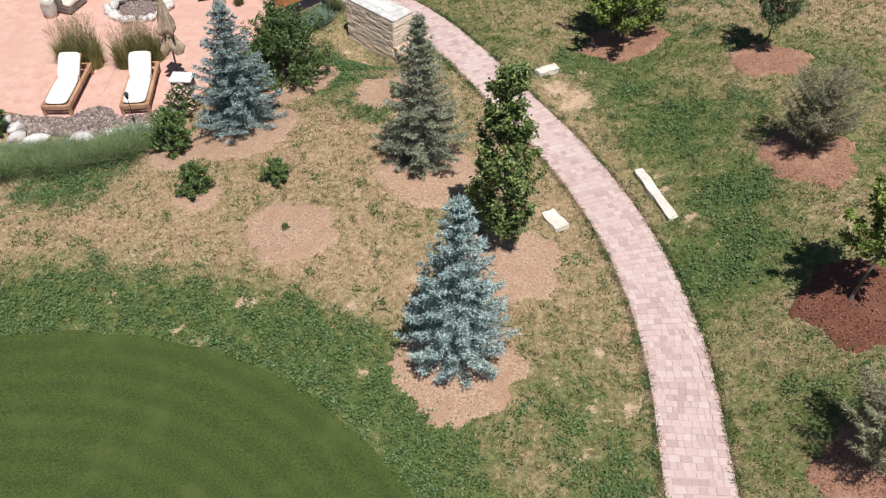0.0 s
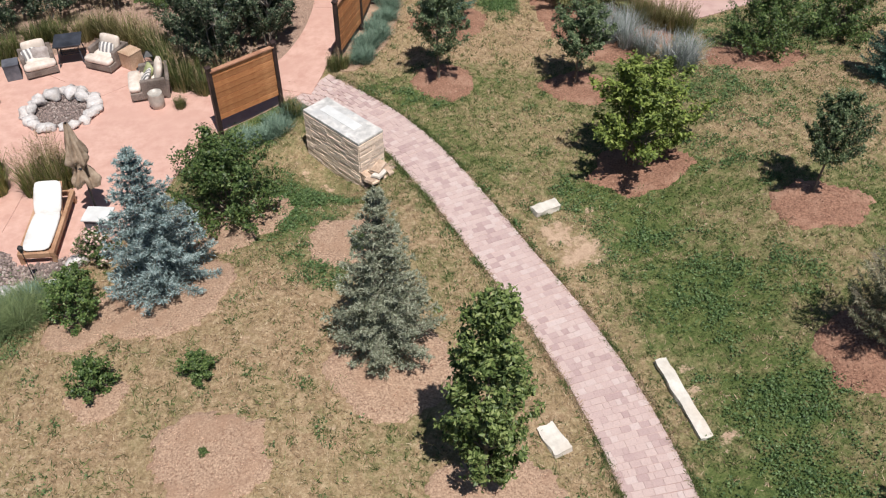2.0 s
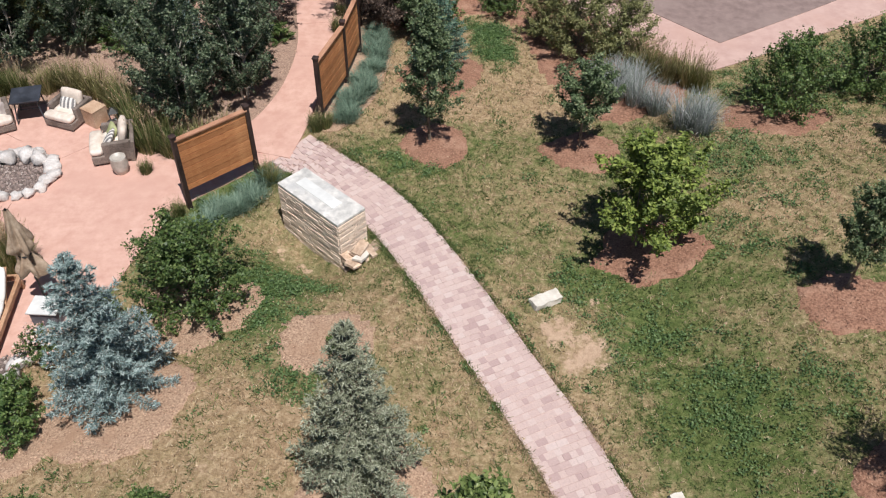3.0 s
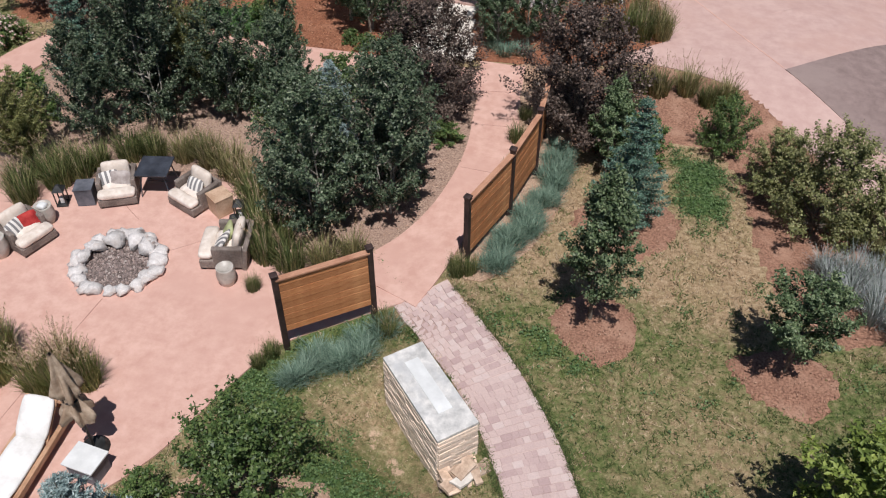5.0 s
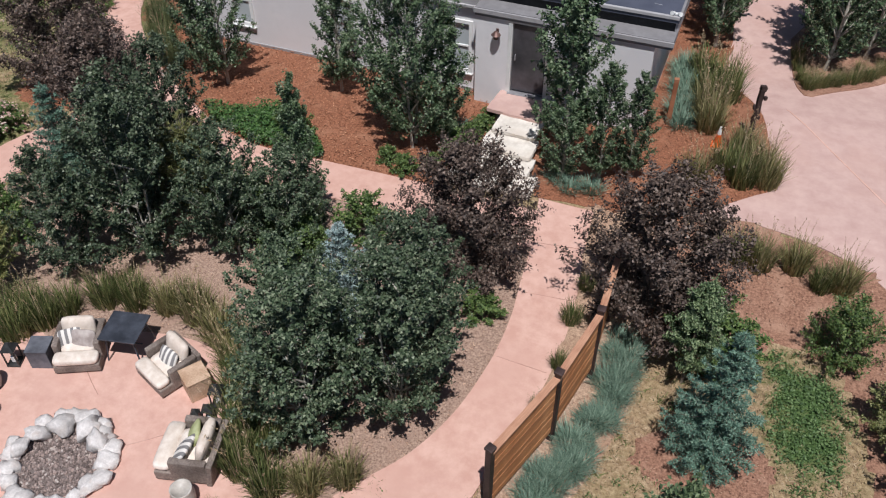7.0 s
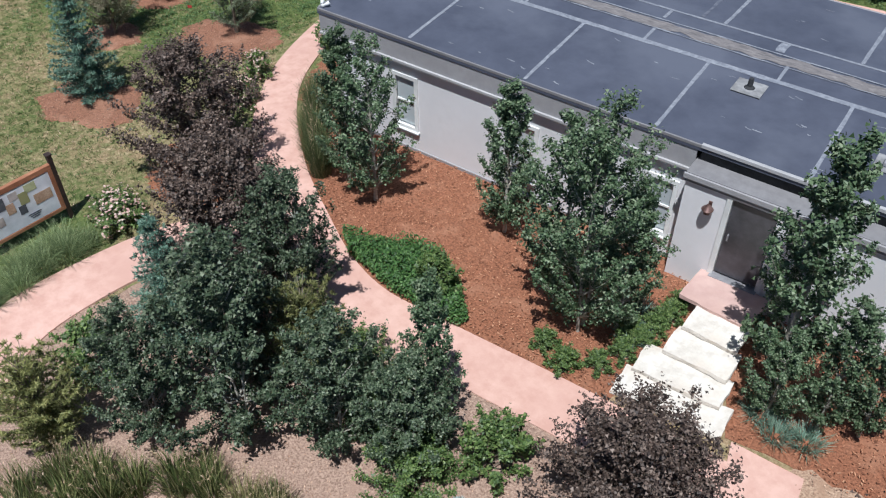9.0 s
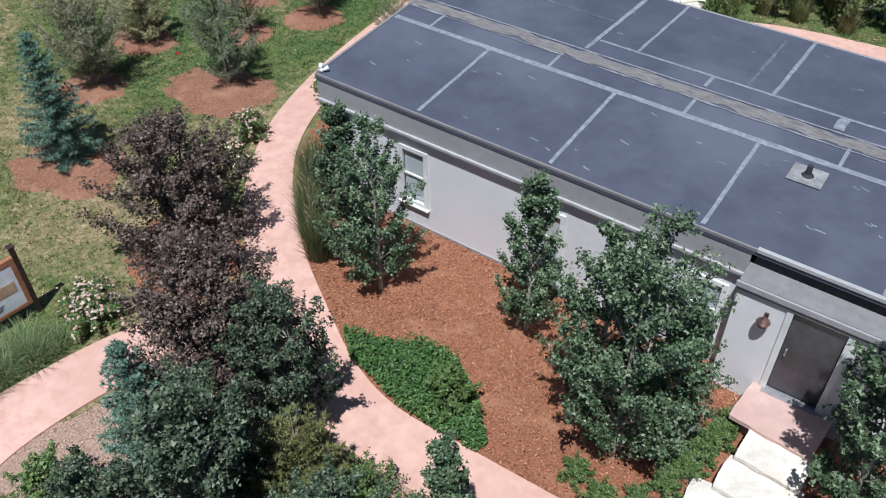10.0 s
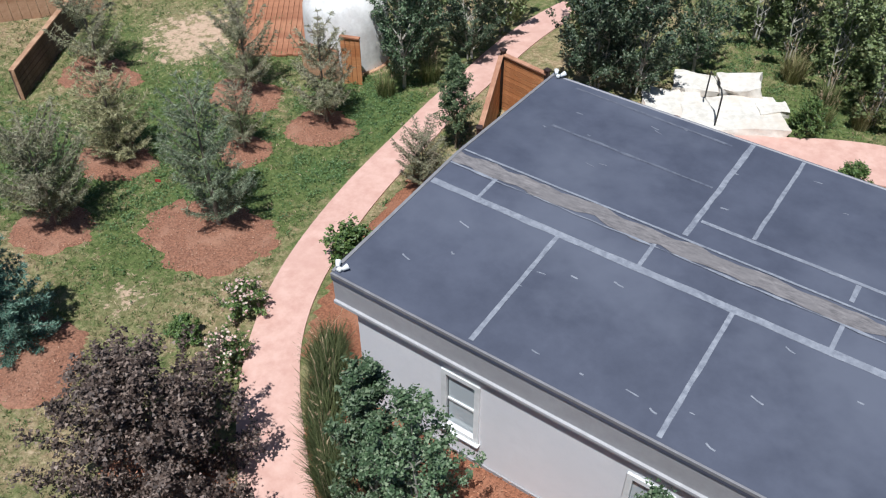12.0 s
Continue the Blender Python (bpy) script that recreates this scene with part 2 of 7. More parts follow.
def land(x, y):
    x, y = np.asarray(x, float), np.asarray(y, float)
    v = 0.9 * ease(5.2, 9.4, x) * (1 - ease(21.6, 30, y))
    v = v + 0.44 * np.exp(-((x + 0.75) / 3) ** 2 - ((y - 16.0) / 4.8) ** 2)
    along, off = (x + 0.73) * 0.688 - (y - 23.06) * 0.725, -(x + 0.73) * 0.725 - (y - 23.06) * 0.688
    v = v - 0.72 * np.exp(-((along - 0.3) / 1.5) ** 2 - ((off - 0.75) / 0.75) ** 2)
    along, off = (x + 3.25) * 0.785 + (y - 24.82) * 0.62, (x + 3.25) * 0.62 - (y - 24.82) * 0.785
    v = v - 0.3 * np.exp(-(along / 1.3) ** 2 - ((off - 0.45) / 0.36) ** 2)
    v = v - 0.37 * (1 - ease(5.8, 9.2, np.hypot(x + 9.2, y - 24.3)))
    v = v + 0.4 * (1 - ease(1.9, 5.6, np.hypot((x - 4.3) * 0.8, y - 37.7)))
    v = v - 0.6 * ease(14, 24, -x) * ease(28, 44, y)
    return v


def gz(x, y):
    return float(land(x, y))


# ---- building helpers ----
def mesh_of(name, v, f, smooth=False):
    me = bpy.data.meshes.new(name)
    me.from_pydata(np.asarray(v, float).tolist(), [], f.tolist() if isinstance(f, np.ndarray) else f)
    if smooth:
        me.polygons.foreach_set("use_smooth", [True] * len(me.polygons))
    me.update()
    return me


def part(name, mesh, material, parent=None, label="", m=None):
    """One mesh object, as a part of a thing or, with no parent, as a thing."""
    if isinstance(mesh, bmesh.types.BMesh):
        bm, mesh = mesh, bpy.data.meshes.new(name)
        bm.to_mesh(mesh)
        bm.free()
    if material is not None and not mesh.materials:
        mesh.materials.append(material)
    ob = new(name, mesh)
    ob.parent = parent
    if m is not None:
        ob.matrix_basis = m
    if label:
        ob["label"] = label
    return ob


def thing(name, label, category, m, group="", kind=""):
    ob = new(name)
    ob.empty_display_size = 0.2
    ob.matrix_basis = m
    return tagged(ob, label, category, group, kind)


def box(sx, sy, sz, at=(0, 0, 0), bevel=0.0, m=None, bm=None):
    """A block resting on at."""
    own = bm or bmesh.new()
    r = bmesh.ops.create_cube(own, size=1.0)
    mat4 = Matrix.Translation((at[0], at[1], at[2] + sz / 2)) @ Matrix.Diagonal((sx, sy, sz, 1))
    bmesh.ops.transform(own, matrix=(m or Matrix()) @ mat4, verts=r["verts"])
    if bevel:
        edges = {e for v in r["verts"] for e in v.link_edges}
        bmesh.ops.bevel(own, geom=list(edges), offset=bevel, segments=2, affect="EDGES", profile=0.6)
    return own


def smooth_line(pts, step=0.25):
    """A Catmull-Rom line through pts, in even steps."""
    p = np.array(pts, float)
    p = np.vstack([2 * p[0] - p[1], p, 2 * p[-1] - p[-2]])
    out = []
    for i in range(1, len(p) - 2):
        k = max(2, int(np.linalg.norm(p[i + 1] - p[i]) / step))
        for j in range(k):
            u = j / k
            out.append(0.5 * (2 * p[i] + (p[i + 1] - p[i - 1]) * u + (2 * p[i - 1] - 5 * p[i] + 4 * p[i + 1] - p[i + 2]) * u * u + (3 * p[i] - p[i - 1] - 3 * p[i + 1] + p[i + 2]) * u ** 3))
    out.append(p[-2])
    return np.array(out)


def ribbon(line, width, lift, depth=0.12, cols=6, wobble=0.0):
    """A path's slab that follows the land."""
    d = np.gradient(line, axis=0)
    d /= np.linalg.norm(d, axis=1)[:, None]
    nrm = np.stack([d[:, 1], -d[:, 0]], 1)
    rows = []
    for i, (c, q) in enumerate(zip(line, nrm)):
        w = width[i] if hasattr(width, "__len__") else width
        for j in range(cols + 1):
            s = (j / cols - 0.5) * w
            if wobble and j in (0, cols):
                s += wobble * noise.noise(Vector((c[0] * 1.7, c[1] * 1.7, j)))
            x, y = c + q * s
            rows.append((x, y, gz(x, y) + lift))
    n, k = len(line), cols + 1
    f = [(i * k + j, i * k + j + 1, (i + 1) * k + j + 1, (i + 1) * k + j) for i in range(n - 1) for j in range(cols)]
    f = [q[::-1] for q in f]
    v = list(rows)
    edge = [i * k for i in range(n)] + [i * k + cols for i in range(n - 1, -1, -1)]
    b = len(v)
    v += [(v[i][0], v[i][1], v[i][2] - depth) for i in edge]
    m = len(edge)
    f += [(edge[i], edge[(i + 1) % m], b + (i + 1) % m, b + i) for i in range(m)]
    return mesh_of("slab", v, f)


def strip(left, right, lift, depth=0.12, cols=8):
    """A slab between two edges."""
    n, k = len(left), cols + 1
    v = []
    for p, q in zip(left, right):
        for j in range(k):
            x, y = p + (q - p) * j / cols
            v.append((x, y, gz(x, y) + lift))
    f = [((i + 1) * k + j, (i + 1) * k + j + 1, i * k + j + 1, i * k + j)[::-1] for i in range(n - 1) for j in range(cols)]
    edge = [i * k for i in range(n)] + [i * k + cols for i in range(n - 1, -1, -1)]
    b, m = len(v), len(edge)
    v += [(v[i][0], v[i][1], v[i][2] - depth) for i in edge]
    f += [(edge[i], edge[(i + 1) % m], b + (i + 1) % m, b + i) for i in range(m)]
    return mesh_of("slab", v, f)


def patch(outline, centre, lift, rings=14, step=0.3, depth=0.15, mound=0.0, wobble=0.0, seed=0.0, sharp=False):
    """A bed or slab with a smooth outline round a centre, following the land; mound raises its middle."""
    o = np.array(outline, float)
    if sharp:
        line = np.array([p + (q - p) * j / 8 for p, q in zip(o, np.roll(o, -1, 0)) for j in range(8)])
    else:
        line = smooth_line(list(o) + [o[0]], step)[:-1]
    c = np.array(centre, float)
    m = len(line)
    v, f = [(c[0], c[1], gz(*c) + lift + mound)], []
    for r in range(1, rings + 1):
        u = r / rings
        for i in range(m):
            q = line[i]
            if wobble:
                q = c + (q - c) * (1 + wobble * noise.noise(Vector((q[0] * 1.1 + seed, q[1] * 1.1, seed))) + 0.7 * wobble * noise.noise(Vector((q[0] * 4 + seed, q[1] * 4, seed))) + 0.4 * wobble * noise.noise(Vector((q[0] * 11 + seed, q[1] * 11, seed))))
            x, y = c + (q - c) * u
            hz = mound * (1 - u ** 2.5) + (0.25 * mound * noise.noise(Vector((x * 3, y * 3, seed))) if u < 1 else 0)
            v.append((x, y, gz(x, y) + lift + hz))
    for i in range(m):
        f.append((0, 1 + i, 1 + (i + 1) % m))
    for r in range(rings - 1):
        a, b = 1 + r * m, 1 + (r + 1) * m
        for i in range(m):
            j = (i + 1) % m
            f.append((a + i, b + i, b + j, a + j))
    a, b = 1 + (rings - 1) * m, len(v)
    v += v[a:a + m]
    v += [(p[0], p[1], p[2] - depth) for p in v[a:a + m]]
    for i in range(m):
        j = (i + 1) % m
        f.append((b + i, b + m + i, b + m + j, b + j))
    me = mesh_of("patch", v, f, True)
    bm = bmesh.new()
    bm.from_mesh(me)
    bmesh.ops.reverse_faces(bm, faces=[q for q in bm.faces if q.normal.z < -0.2])
    bm.to_mesh(me)
    bm.free()
    return me


def oval(x, y, rx, ry, turn=0.0, k=14):
    a = np.linspace(0, 2 * math.pi, k, endpoint=False)
    px, py = rx * np.cos(a), ry * np.sin(a)
    c, s = math.cos(turn), math.sin(turn)
    return np.stack([x + c * px - s * py, y + s * px + c * py], 1)


def inside(px, py, poly):
    """Which points lie in a polygon."""
    px, py = np.asarray(px), np.asarray(py)
    r = np.zeros(px.shape, bool)
    q = np.asarray(poly)
    for (x0, y0), (x1, y1) in zip(q, np.roll(q, -1, 0)):
        hit = (y0 > py) != (y1 > py)
        with np.errstate(divide="ignore", invalid="ignore"):
            r ^= hit & (px < (x1 - x0) * (py - y0) / (y1 - y0 + 1e-12) + x0)
    return r


def near(px, py, line, d):
    r = np.zeros(np.shape(px), bool)
    for x, y in line:
        r |= (px - x) ** 2 + (py - y) ** 2 < d * d
    return r


# ---- plan ----
PAVED = smooth_line([(3.6, -7), (4.0, -3), (4.3, 1), (4.5, 4), (4.75, 7.3), (5.05, 10.2), (4.95, 12.7), (4.5, 14.95), (3.75, 17.1), (2.82, 19.1), (2.0, 20.9), (1.1, 22.7), (0.15, 24.1), (-0.85, 25.2), (-1.75, 26.15)], 0.14)
WALK_L = smooth_line([(-3.6, 26.6), (-3.3, 27.0), (-2.65, 27.8), (-2.2, 28.8), (-1.98, 30.0), (-1.95, 31.2), (-2.08, 32.4), (-2.2, 33.6), (-2.5, 35.1)], 0.01)[::8]
WALK_R = smooth_line([(-1.75, 25.75), (-1.5, 26.5), (-1.32, 27.3), (-1.12, 28.5), (-0.85, 29.9), (-0.8, 31.3), (-0.9, 32.6), (-1.08, 33.8), (-1.2, 35.05)], 0.01)[::8]
WALK_L, WALK_R = (q[np.linspace(0, len(q) - 1, 60).astype(int)] for q in (WALK_L, WALK_R))
WALK = (WALK_L[8:] + WALK_R[8:])[::2] / 2
BRANCH = smooth_line([(-1.8, 34.0), (-4, 34.0), (-6, 33.98), (-8, 33.93), (-9.8, 33.93), (-11.2, 34.35), (-12.6, 35.15), (-14.4, 36.35), (-16.1, 37.95), (-17.2, 39.5), (-17.95, 41.3), (-18.5, 43.6), (-18.8, 46), (-19.05, 49), (-19, 54), (-17, 60)], 0.25)
WEST = smooth_line([(-13.2, 25.8), (-14.6, 27.6), (-15.3, 29.4), (-15.1, 31.2), (-14.5, 33), (-13.4, 34.6)], 0.25)
PATIO = [(-10.75, 19.95), (-10.26, 19.75), (-9.7, 19.65), (-9.1, 19.6), (-8.85, 19.9), (-8.44, 20.1), (-8.05, 19.95), (-7.75, 19.55), (-7.0, 19.7), (-6.2, 20.05), (-5.3, 21.3), (-4.75, 22.9), (-4.1, 24.3), (-2.7, 25.45), (-2.1, 25.8), (-1.95, 26.15), (-2.9, 26.65), (-3.75, 26.4), (-4.7, 26.15), (-5.25, 26.45), (-5.6, 27.4), (-6.4, 28.3), (-7.7, 28.75), (-9.3, 28.45), (-10.6, 27.9), (-12.0, 27.3), (-13.6, 26.6), (-15.2, 24.6), (-15.2, 22.0), (-13.4, 20.2)]
BED_MAIN = [(-2.1, 28.8), (-1.88, 30.0), (-1.85, 31.2), (-2.0, 32.4), (-2.1, 33.5), (-6, 33.5), (-9.9, 33.5), (-11.7, 34.0), (-13.5, 34.0), (-14.2, 31.6), (-14.8, 29.5), (-13.5, 27.1), (-11.2, 27.0), (-9.3, 28.0), (-7.6, 28.3), (-6.2, 27.8), (-5.4, 26.9), (-4.6, 26.0), (-3.3, 26.85), (-2.6, 27.75)]
BED_WALL = [(-4.75, 34.4), (-7.8, 34.4), (-9.6, 34.4), (-10.9, 34.7), (-12.3, 35.4), (-13.9, 36.5), (-15.4, 38.2), (-15.6, 39.2), (-12.5, 39.0), (-9.0, 39.0), (-5.2, 39.0), (-4.3, 38.2), (-4.3, 36.2)]
BED_EAST = [(-2.6, 35.1), (-1.5, 35.15), (0.2, 35.0), (1.5, 35.75), (2.2, 36.35), (2.75, 37.0), (2.45, 38.8), (2.0, 40.4), (1.2, 42.0), (1.0, 44.0), (0.8, 46.5), (-0.9, 46.5), (-0.9, 39.0), (-1.5, 38.5), (-3.0, 38.4), (-3.2, 36.8)]
BED_SCREEN = [(-1.25, 26.8), (-0.6, 26.6), (0.1, 27.6), (0.55, 29.0), (0.75, 30.6), (0.7, 33.0), (0.7, 35.2), (-1.4, 35.2), (-1.2, 33), (-1.1, 31), (-1.1, 29.5), (-1.3, 28)]
BED_RIGHT = [(-0.5, 33.6), (-0.2, 34.9), (2.0, 35.7), (4.9, 34.85), (7.2, 32.0), (9.4, 29.3), (8.4, 27.3), (6.6, 26.4), (5.4, 27.3), (4.9, 29.0), (4.6, 31.0), (4.1, 32.3), (3.0, 32.4), (2.7, 31.2), (1.6, 31.3), (0.9, 31.6), (-0.5, 32.0)]
APRON = [(0.9, 35.3), (2.1, 35.5), (4.7, 34.65), (7.0, 31.8), (9.2, 29.15), (9.5, 28.95), (12.8, 30.6), (17, 33), (17, 36), (17, 52), (2, 56), (-2.5, 56), (-1.5, 50), (0.2, 46.4), (0.7, 44.0), (0.8, 41.9), (1.8, 40.2), (2.2, 38.6), (2.55, 37.0), (2.1, 36.4), (1.45, 35.85)]
GREEN_C, GREEN_R = (-7.4, 3.2), 8.5
TREE_BEDS = [  # x, y, rx, ry, fresh
    (0.8, 10.25, 1.4, 1.2, 0), (2.15, 13.1, 1.15, 1.15, 0), (0.45, 15.95, 1.25, 1.3, 0), (-2.7, 14.1, 1.12, 1.0, 0), (-0.45, 19.45, 1.05, 0.85, 0),
    (-4.25, 18.2, 1.55, 1.25, 0), (-5.9, 17.45, 0.75, 0.65, 0), (-5.0, 15.6, 0.6, 0.55, 0), (-3.4, 20.6, 1.6, 1.1, 0),
    (8.75, 10.85, 1.3, 1.2, 3), (9.3, 15.4, 1.2, 1.1, 2), (9.65, 19.5, 1.1, 0.9, 2), (6.35, 21.75, 1.2, 1.0, 2), (7.6, 7.4, 1.1, 1.0, 2),
    (1.85, 25.95, 1.0, 0.85, 2), (5.45, 25.5, 1.0, 0.85, 2), (10.5, 26.3, 1.4, 1.0, 2), (2.15, 29.25, 1.25, 1.1, 2),
    (-21.0, 35.8, 1.6, 1.2, 4), (-23.7, 38.7, 1.05, 0.9, 4), (-24.8, 41.4, 1.15, 0.9, 4), (-20.5, 40.55, 1.75, 1.3, 4), (-24.2, 45.5, 1.2, 0.9, 4),
    (-22.3, 43.5, 0.8, 0.7, 4), (-21.3, 45.4, 1.0, 0.9, 4), (-28.5, 43.8, 1.3, 1.0, 4), (-15.9, 35.1, 1.5, 1.2, 1),
]


def lawn_mask(x, y, margin=0.0):
    """Where turf grows."""
    ok = ~near(x, y, PAVED[::2], 0.64 + margin) & ~near(x, y, WALK, 0.72) & ~near(x, y, BRANCH, 0.68) & ~near(x, y, WEST, 0.68)
    for poly in (PATIO, BED_MAIN, BED_WALL, BED_EAST, BED_SCREEN, BED_RIGHT, APRON):
        ok &= ~inside(x, y, poly)
    for bx, by, rx, ry, _ in TREE_BEDS:
        ok &= ((x - bx) / rx) ** 2 + ((y - by) / ry) ** 2 > 0.78 + 0.25 * np.sin(x * 9 + by) * np.sin(y * 11 + bx) + 0.25 * np.sin(x * 37) * np.sin(y * 41)
    ok &= ~((x > -17.3 - 0.1 * (y - 41)) & (x < -0.3) & (y > 38.3) & (y < 46.2))
    return ok


LUSH = [(-8.4, 16.4, 1.2, 0.85), (-7.6, 17.1, 0.7, 0.75), (3.9, 19.8, 1.0, 0.45), (5.6, 19.3, 1.2, 0.62), (6.9, 17.6, 1.3, 0.66), (7.4, 14.6, 1.2, 0.75), (6.5, 12.6, 1.1, 0.65), (7.2, 13.0, 1.2, 0.6),
        (8.3, 17.6, 0.9, 0.5), (7.9, 8.9, 1.3, 0.4), (-2.0, 21.2, 1.2, 0.95), (-1.0, 21.1, 0.7, 0.7), (-1.6, 20.2, 0.9, 0.8), (-0.9, 18.4, 0.55, 0.8), (-1.5, 18.9, 0.5, 0.6), (-4.3, 23.3, 0.7, 1.0), (-3.7, 22.4, 0.7, 0.8), (-2.8, 24.9, 0.4, 0.7), (-3.5, 24.4, 0.4, 0.7), (0.9, 25.3, 0.4, 0.7), (0.75, 24.7, 0.35, 0.4), (1.7, 24.9, 0.3, 0.5), (0.1, 25.9, 0.4, 0.45), (3.7, 31.3, 0.7, 1.3), (3.8, 30.3, 0.7, 1.2), (3.3, 31.7, 0.5, 1.0), (4.8, 20.8, 0.9, 0.55),
        (-22, 41.5, 3.0, 0.6), (-24, 43, 4, 0.6), (-19.9, 43.8, 1.2, 0.8), (-21, 46.5, 2.2, 0.85), (-26, 41, 3, 0.7), (-19, 36.8, 0.8, 0.3), (8.5, 22.5, 2.2, 0.35), (11, 28.2, 2.2, 0.5), (13, 29, 2.2, 0.5), (9.6, 27.6, 1.0, 0.5), (2.6, 9.0, 1.0, 0.35), (3.3, 7.5, 1.2, 0.5), (-27, 46, 3, 0.5), (9, 24.6, 1.4, 0.6), (-10.5, 53, 2, 0.5), (-7.5, 53.5, 2, 0.55), (-5, 53.5, 2, 0.5), (-12.5, 54.5, 2, 0.5)]
BARE = [(-20.45, 38.1, 0.7, 0.7), (4.05, 19.75, 0.42, 1.15), (4.6, 19.2, 0.5, 1.15), (4.2, 18.95, 0.4, 0.9), (-1.75, 22.95, 0.28, 0.75), (-1.4, 22.6, 0.28, 0.75), (-1.05, 22.25, 0.28, 0.7), (-0.7, 21.9, 0.26, 0.65), (3.0, 12.2, 0.6, 0.2), (-28, 47.2, 2.0, 0.9), (-27.5, 46.2, 1.2, 0.8), (-19.5, 37.2, 0.8, 0.3), (0.4, 29.8, 0.9, 0.35), (0.9, 27.6, 0.7, 0.25), (-1.6, 22.3, 0.5, 0.4)]

spots = random.Random(17)
BARE += [(spots.uniform(-6.5, 4), spots.uniform(8, 20), spots.uniform(0.12, 0.3), spots.uniform(0.5, 0.95)) for k in range(46)] + [(spots.uniform(4.5, 11.5), spots.uniform(9, 26), spots.uniform(0.12, 0.28), spots.uniform(0.45, 0.9)) for k in range(34)]


def cover(x, y):
    """How green, how lush and how bare the turf is, each 0 to 1."""
    x, y = np.asarray(x, float), np.asarray(y, float)
    d = np.hypot(x - GREEN_C[0], y - GREEN_C[1]) - GREEN_R
    lush = 0.62 * (1 - ease(0.7, 2.8, d + 0.35 * np.sin(x * 1.1) + 0.3 * np.sin(y * 1.7 + x)))
    for a, b, r, k in LUSH:
        lush = np.maximum(lush, k * np.exp(-(((x - a) ** 2 + (y - b) ** 2) / r ** 2) ** 1.3))
    bare = np.zeros_like(x)
    for a, b, r, k in BARE:
        bare = np.maximum(bare, k * np.exp(-((x - a) ** 2 + (y - b) ** 2) / r ** 2))
    green = 0.30 + 0.22 * ease(4.2, 6.2, x) * (1 - ease(20, 22.5, y)) + 0.24 * ease(19.5, 22.5, y) * (1 - ease(6.5, 8.5, x)) * (1 - ease(31, 34, y)) + 0.22 * ease(34, 38, y) + 0.2 * ease(14, 17, -x) * ease(26, 30, y) * (1 - ease(34, 38, y)) + 0.12 * np.sin(x * 0.9 + 0.7 * y) * np.sin(0.8 * y - 0.4 * x)
    green = green - 0.38 * ease(25.8, 27.6, y) * (1 - ease(31.5, 33, y)) * ease(-2, -1, x) * (1 - ease(5, 7, x))
    green = green - 0.3 * np.exp(-((x + 2.3) ** 2 + (y - 23.3) ** 2) / 0.8)
    green = green + 0.25 * np.exp(-(np.abs(x - 3.2) / 1.2) ** 2) * (1 - ease(11, 14, y)) - 0.1 * ease(0, 3, -x) * (1 - ease(18, 20, y)) + 0.5 * lush + 0.3 * (1 - ease(0.5, 3.0, d))
    return np.clip(green, 0, 1), np.clip(lush * 0.62, 0, 1), np.clip(bare * 0.75, 0, 1)


# ---- ground: one sheet, fine in the middle ----
def axis_steps(a, b, fine, far):
    mid = np.arange(a, b + 1e-6, fine)
    out = np.array([0.6, 1.5, 3, 6, 12, 25, 60, 150, 400, 1000, 2500])
    return np.concatenate([a - out[::-1], mid, b + out])


gx, gy = axis_steps(-34, 18, 0.33, 0), axis_steps(0, 58, 0.33, 0)
X, Y = np.meshgrid(gx, gy)
Zg = land(X, Y)
nx, ny = len(gx), len(gy)
idx = np.arange(nx * ny).reshape(ny, nx)
faces = np.stack([idx[:-1, :-1], idx[:-1, 1:], idx[1:, 1:], idx[1:, :-1]], -1).reshape(-1, 4)
me = mesh_of("ground", np.stack([X, Y, Zg], -1).reshape(-1, 3), faces, True)
ca = me.color_attributes.new("cover", "FLOAT_COLOR", "POINT")
cg, cl, cb = cover(X.ravel(), Y.ravel())
ca.data.foreach_set("color", np.stack([cg, cl, cb, np.ones_like(cg)], -1).ravel())
ground = tagged(part("ground", me, M_TURF), "dry summer turf with green weedy patches", "ground", kind="structure")

me = patch(oval(*GREEN_C, GREEN_R, GREEN_R, 0, 40), GREEN_C, 0.02, 20, 0.3, 0.1, 0.0, 0.012)
tagged(part("putting_green", me, M_GREEN), "closely mown dark green putting green", "lawn", kind="structure")

# ---- slabs and beds ----
tagged(part("patio", patch(PATIO, (-8.5, 24.2), 0.035, 16), M_CONC), "pink stamped concrete patio", "patio", kind="structure")
tagged(part("pavement_walk", strip(WALK_L, WALK_R, 0.046), M_CONC), "pink concrete garden walk", "path", kind="structure")
tagged(part("pavement_branch", ribbon(BRANCH, 1.22 - 0.17 * ease(36.5, 39.5, BRANCH[:, 1]), 0.04), M_CONC), "pink concrete walk curving round the building", "path", kind="structure")
tagged(part("pavement_west", ribbon(WEST, 1.3, 0.052), M_CONC), "pink concrete walk through planting beds", "path", kind="structure")
tagged(part("pavement_apron", patch(APRON, (6.5, 40), 0.03, 16, 0.4), M_APRON), "pale pink concrete driveway apron", "driveway", kind="structure")
ASPHALT = [(5.65, 36.0), (7.9, 33.35), (10.3, 30.5), (13.4, 32.2), (16.5, 34), (16.5, 44.2), (8.2, 38.1)]
tagged(part("road_asphalt", patch(ASPHALT, (11, 36.5), 0.045, 16, sharp=True), M_ASPH), "weathered grey-brown asphalt panel", "road", kind="structure")
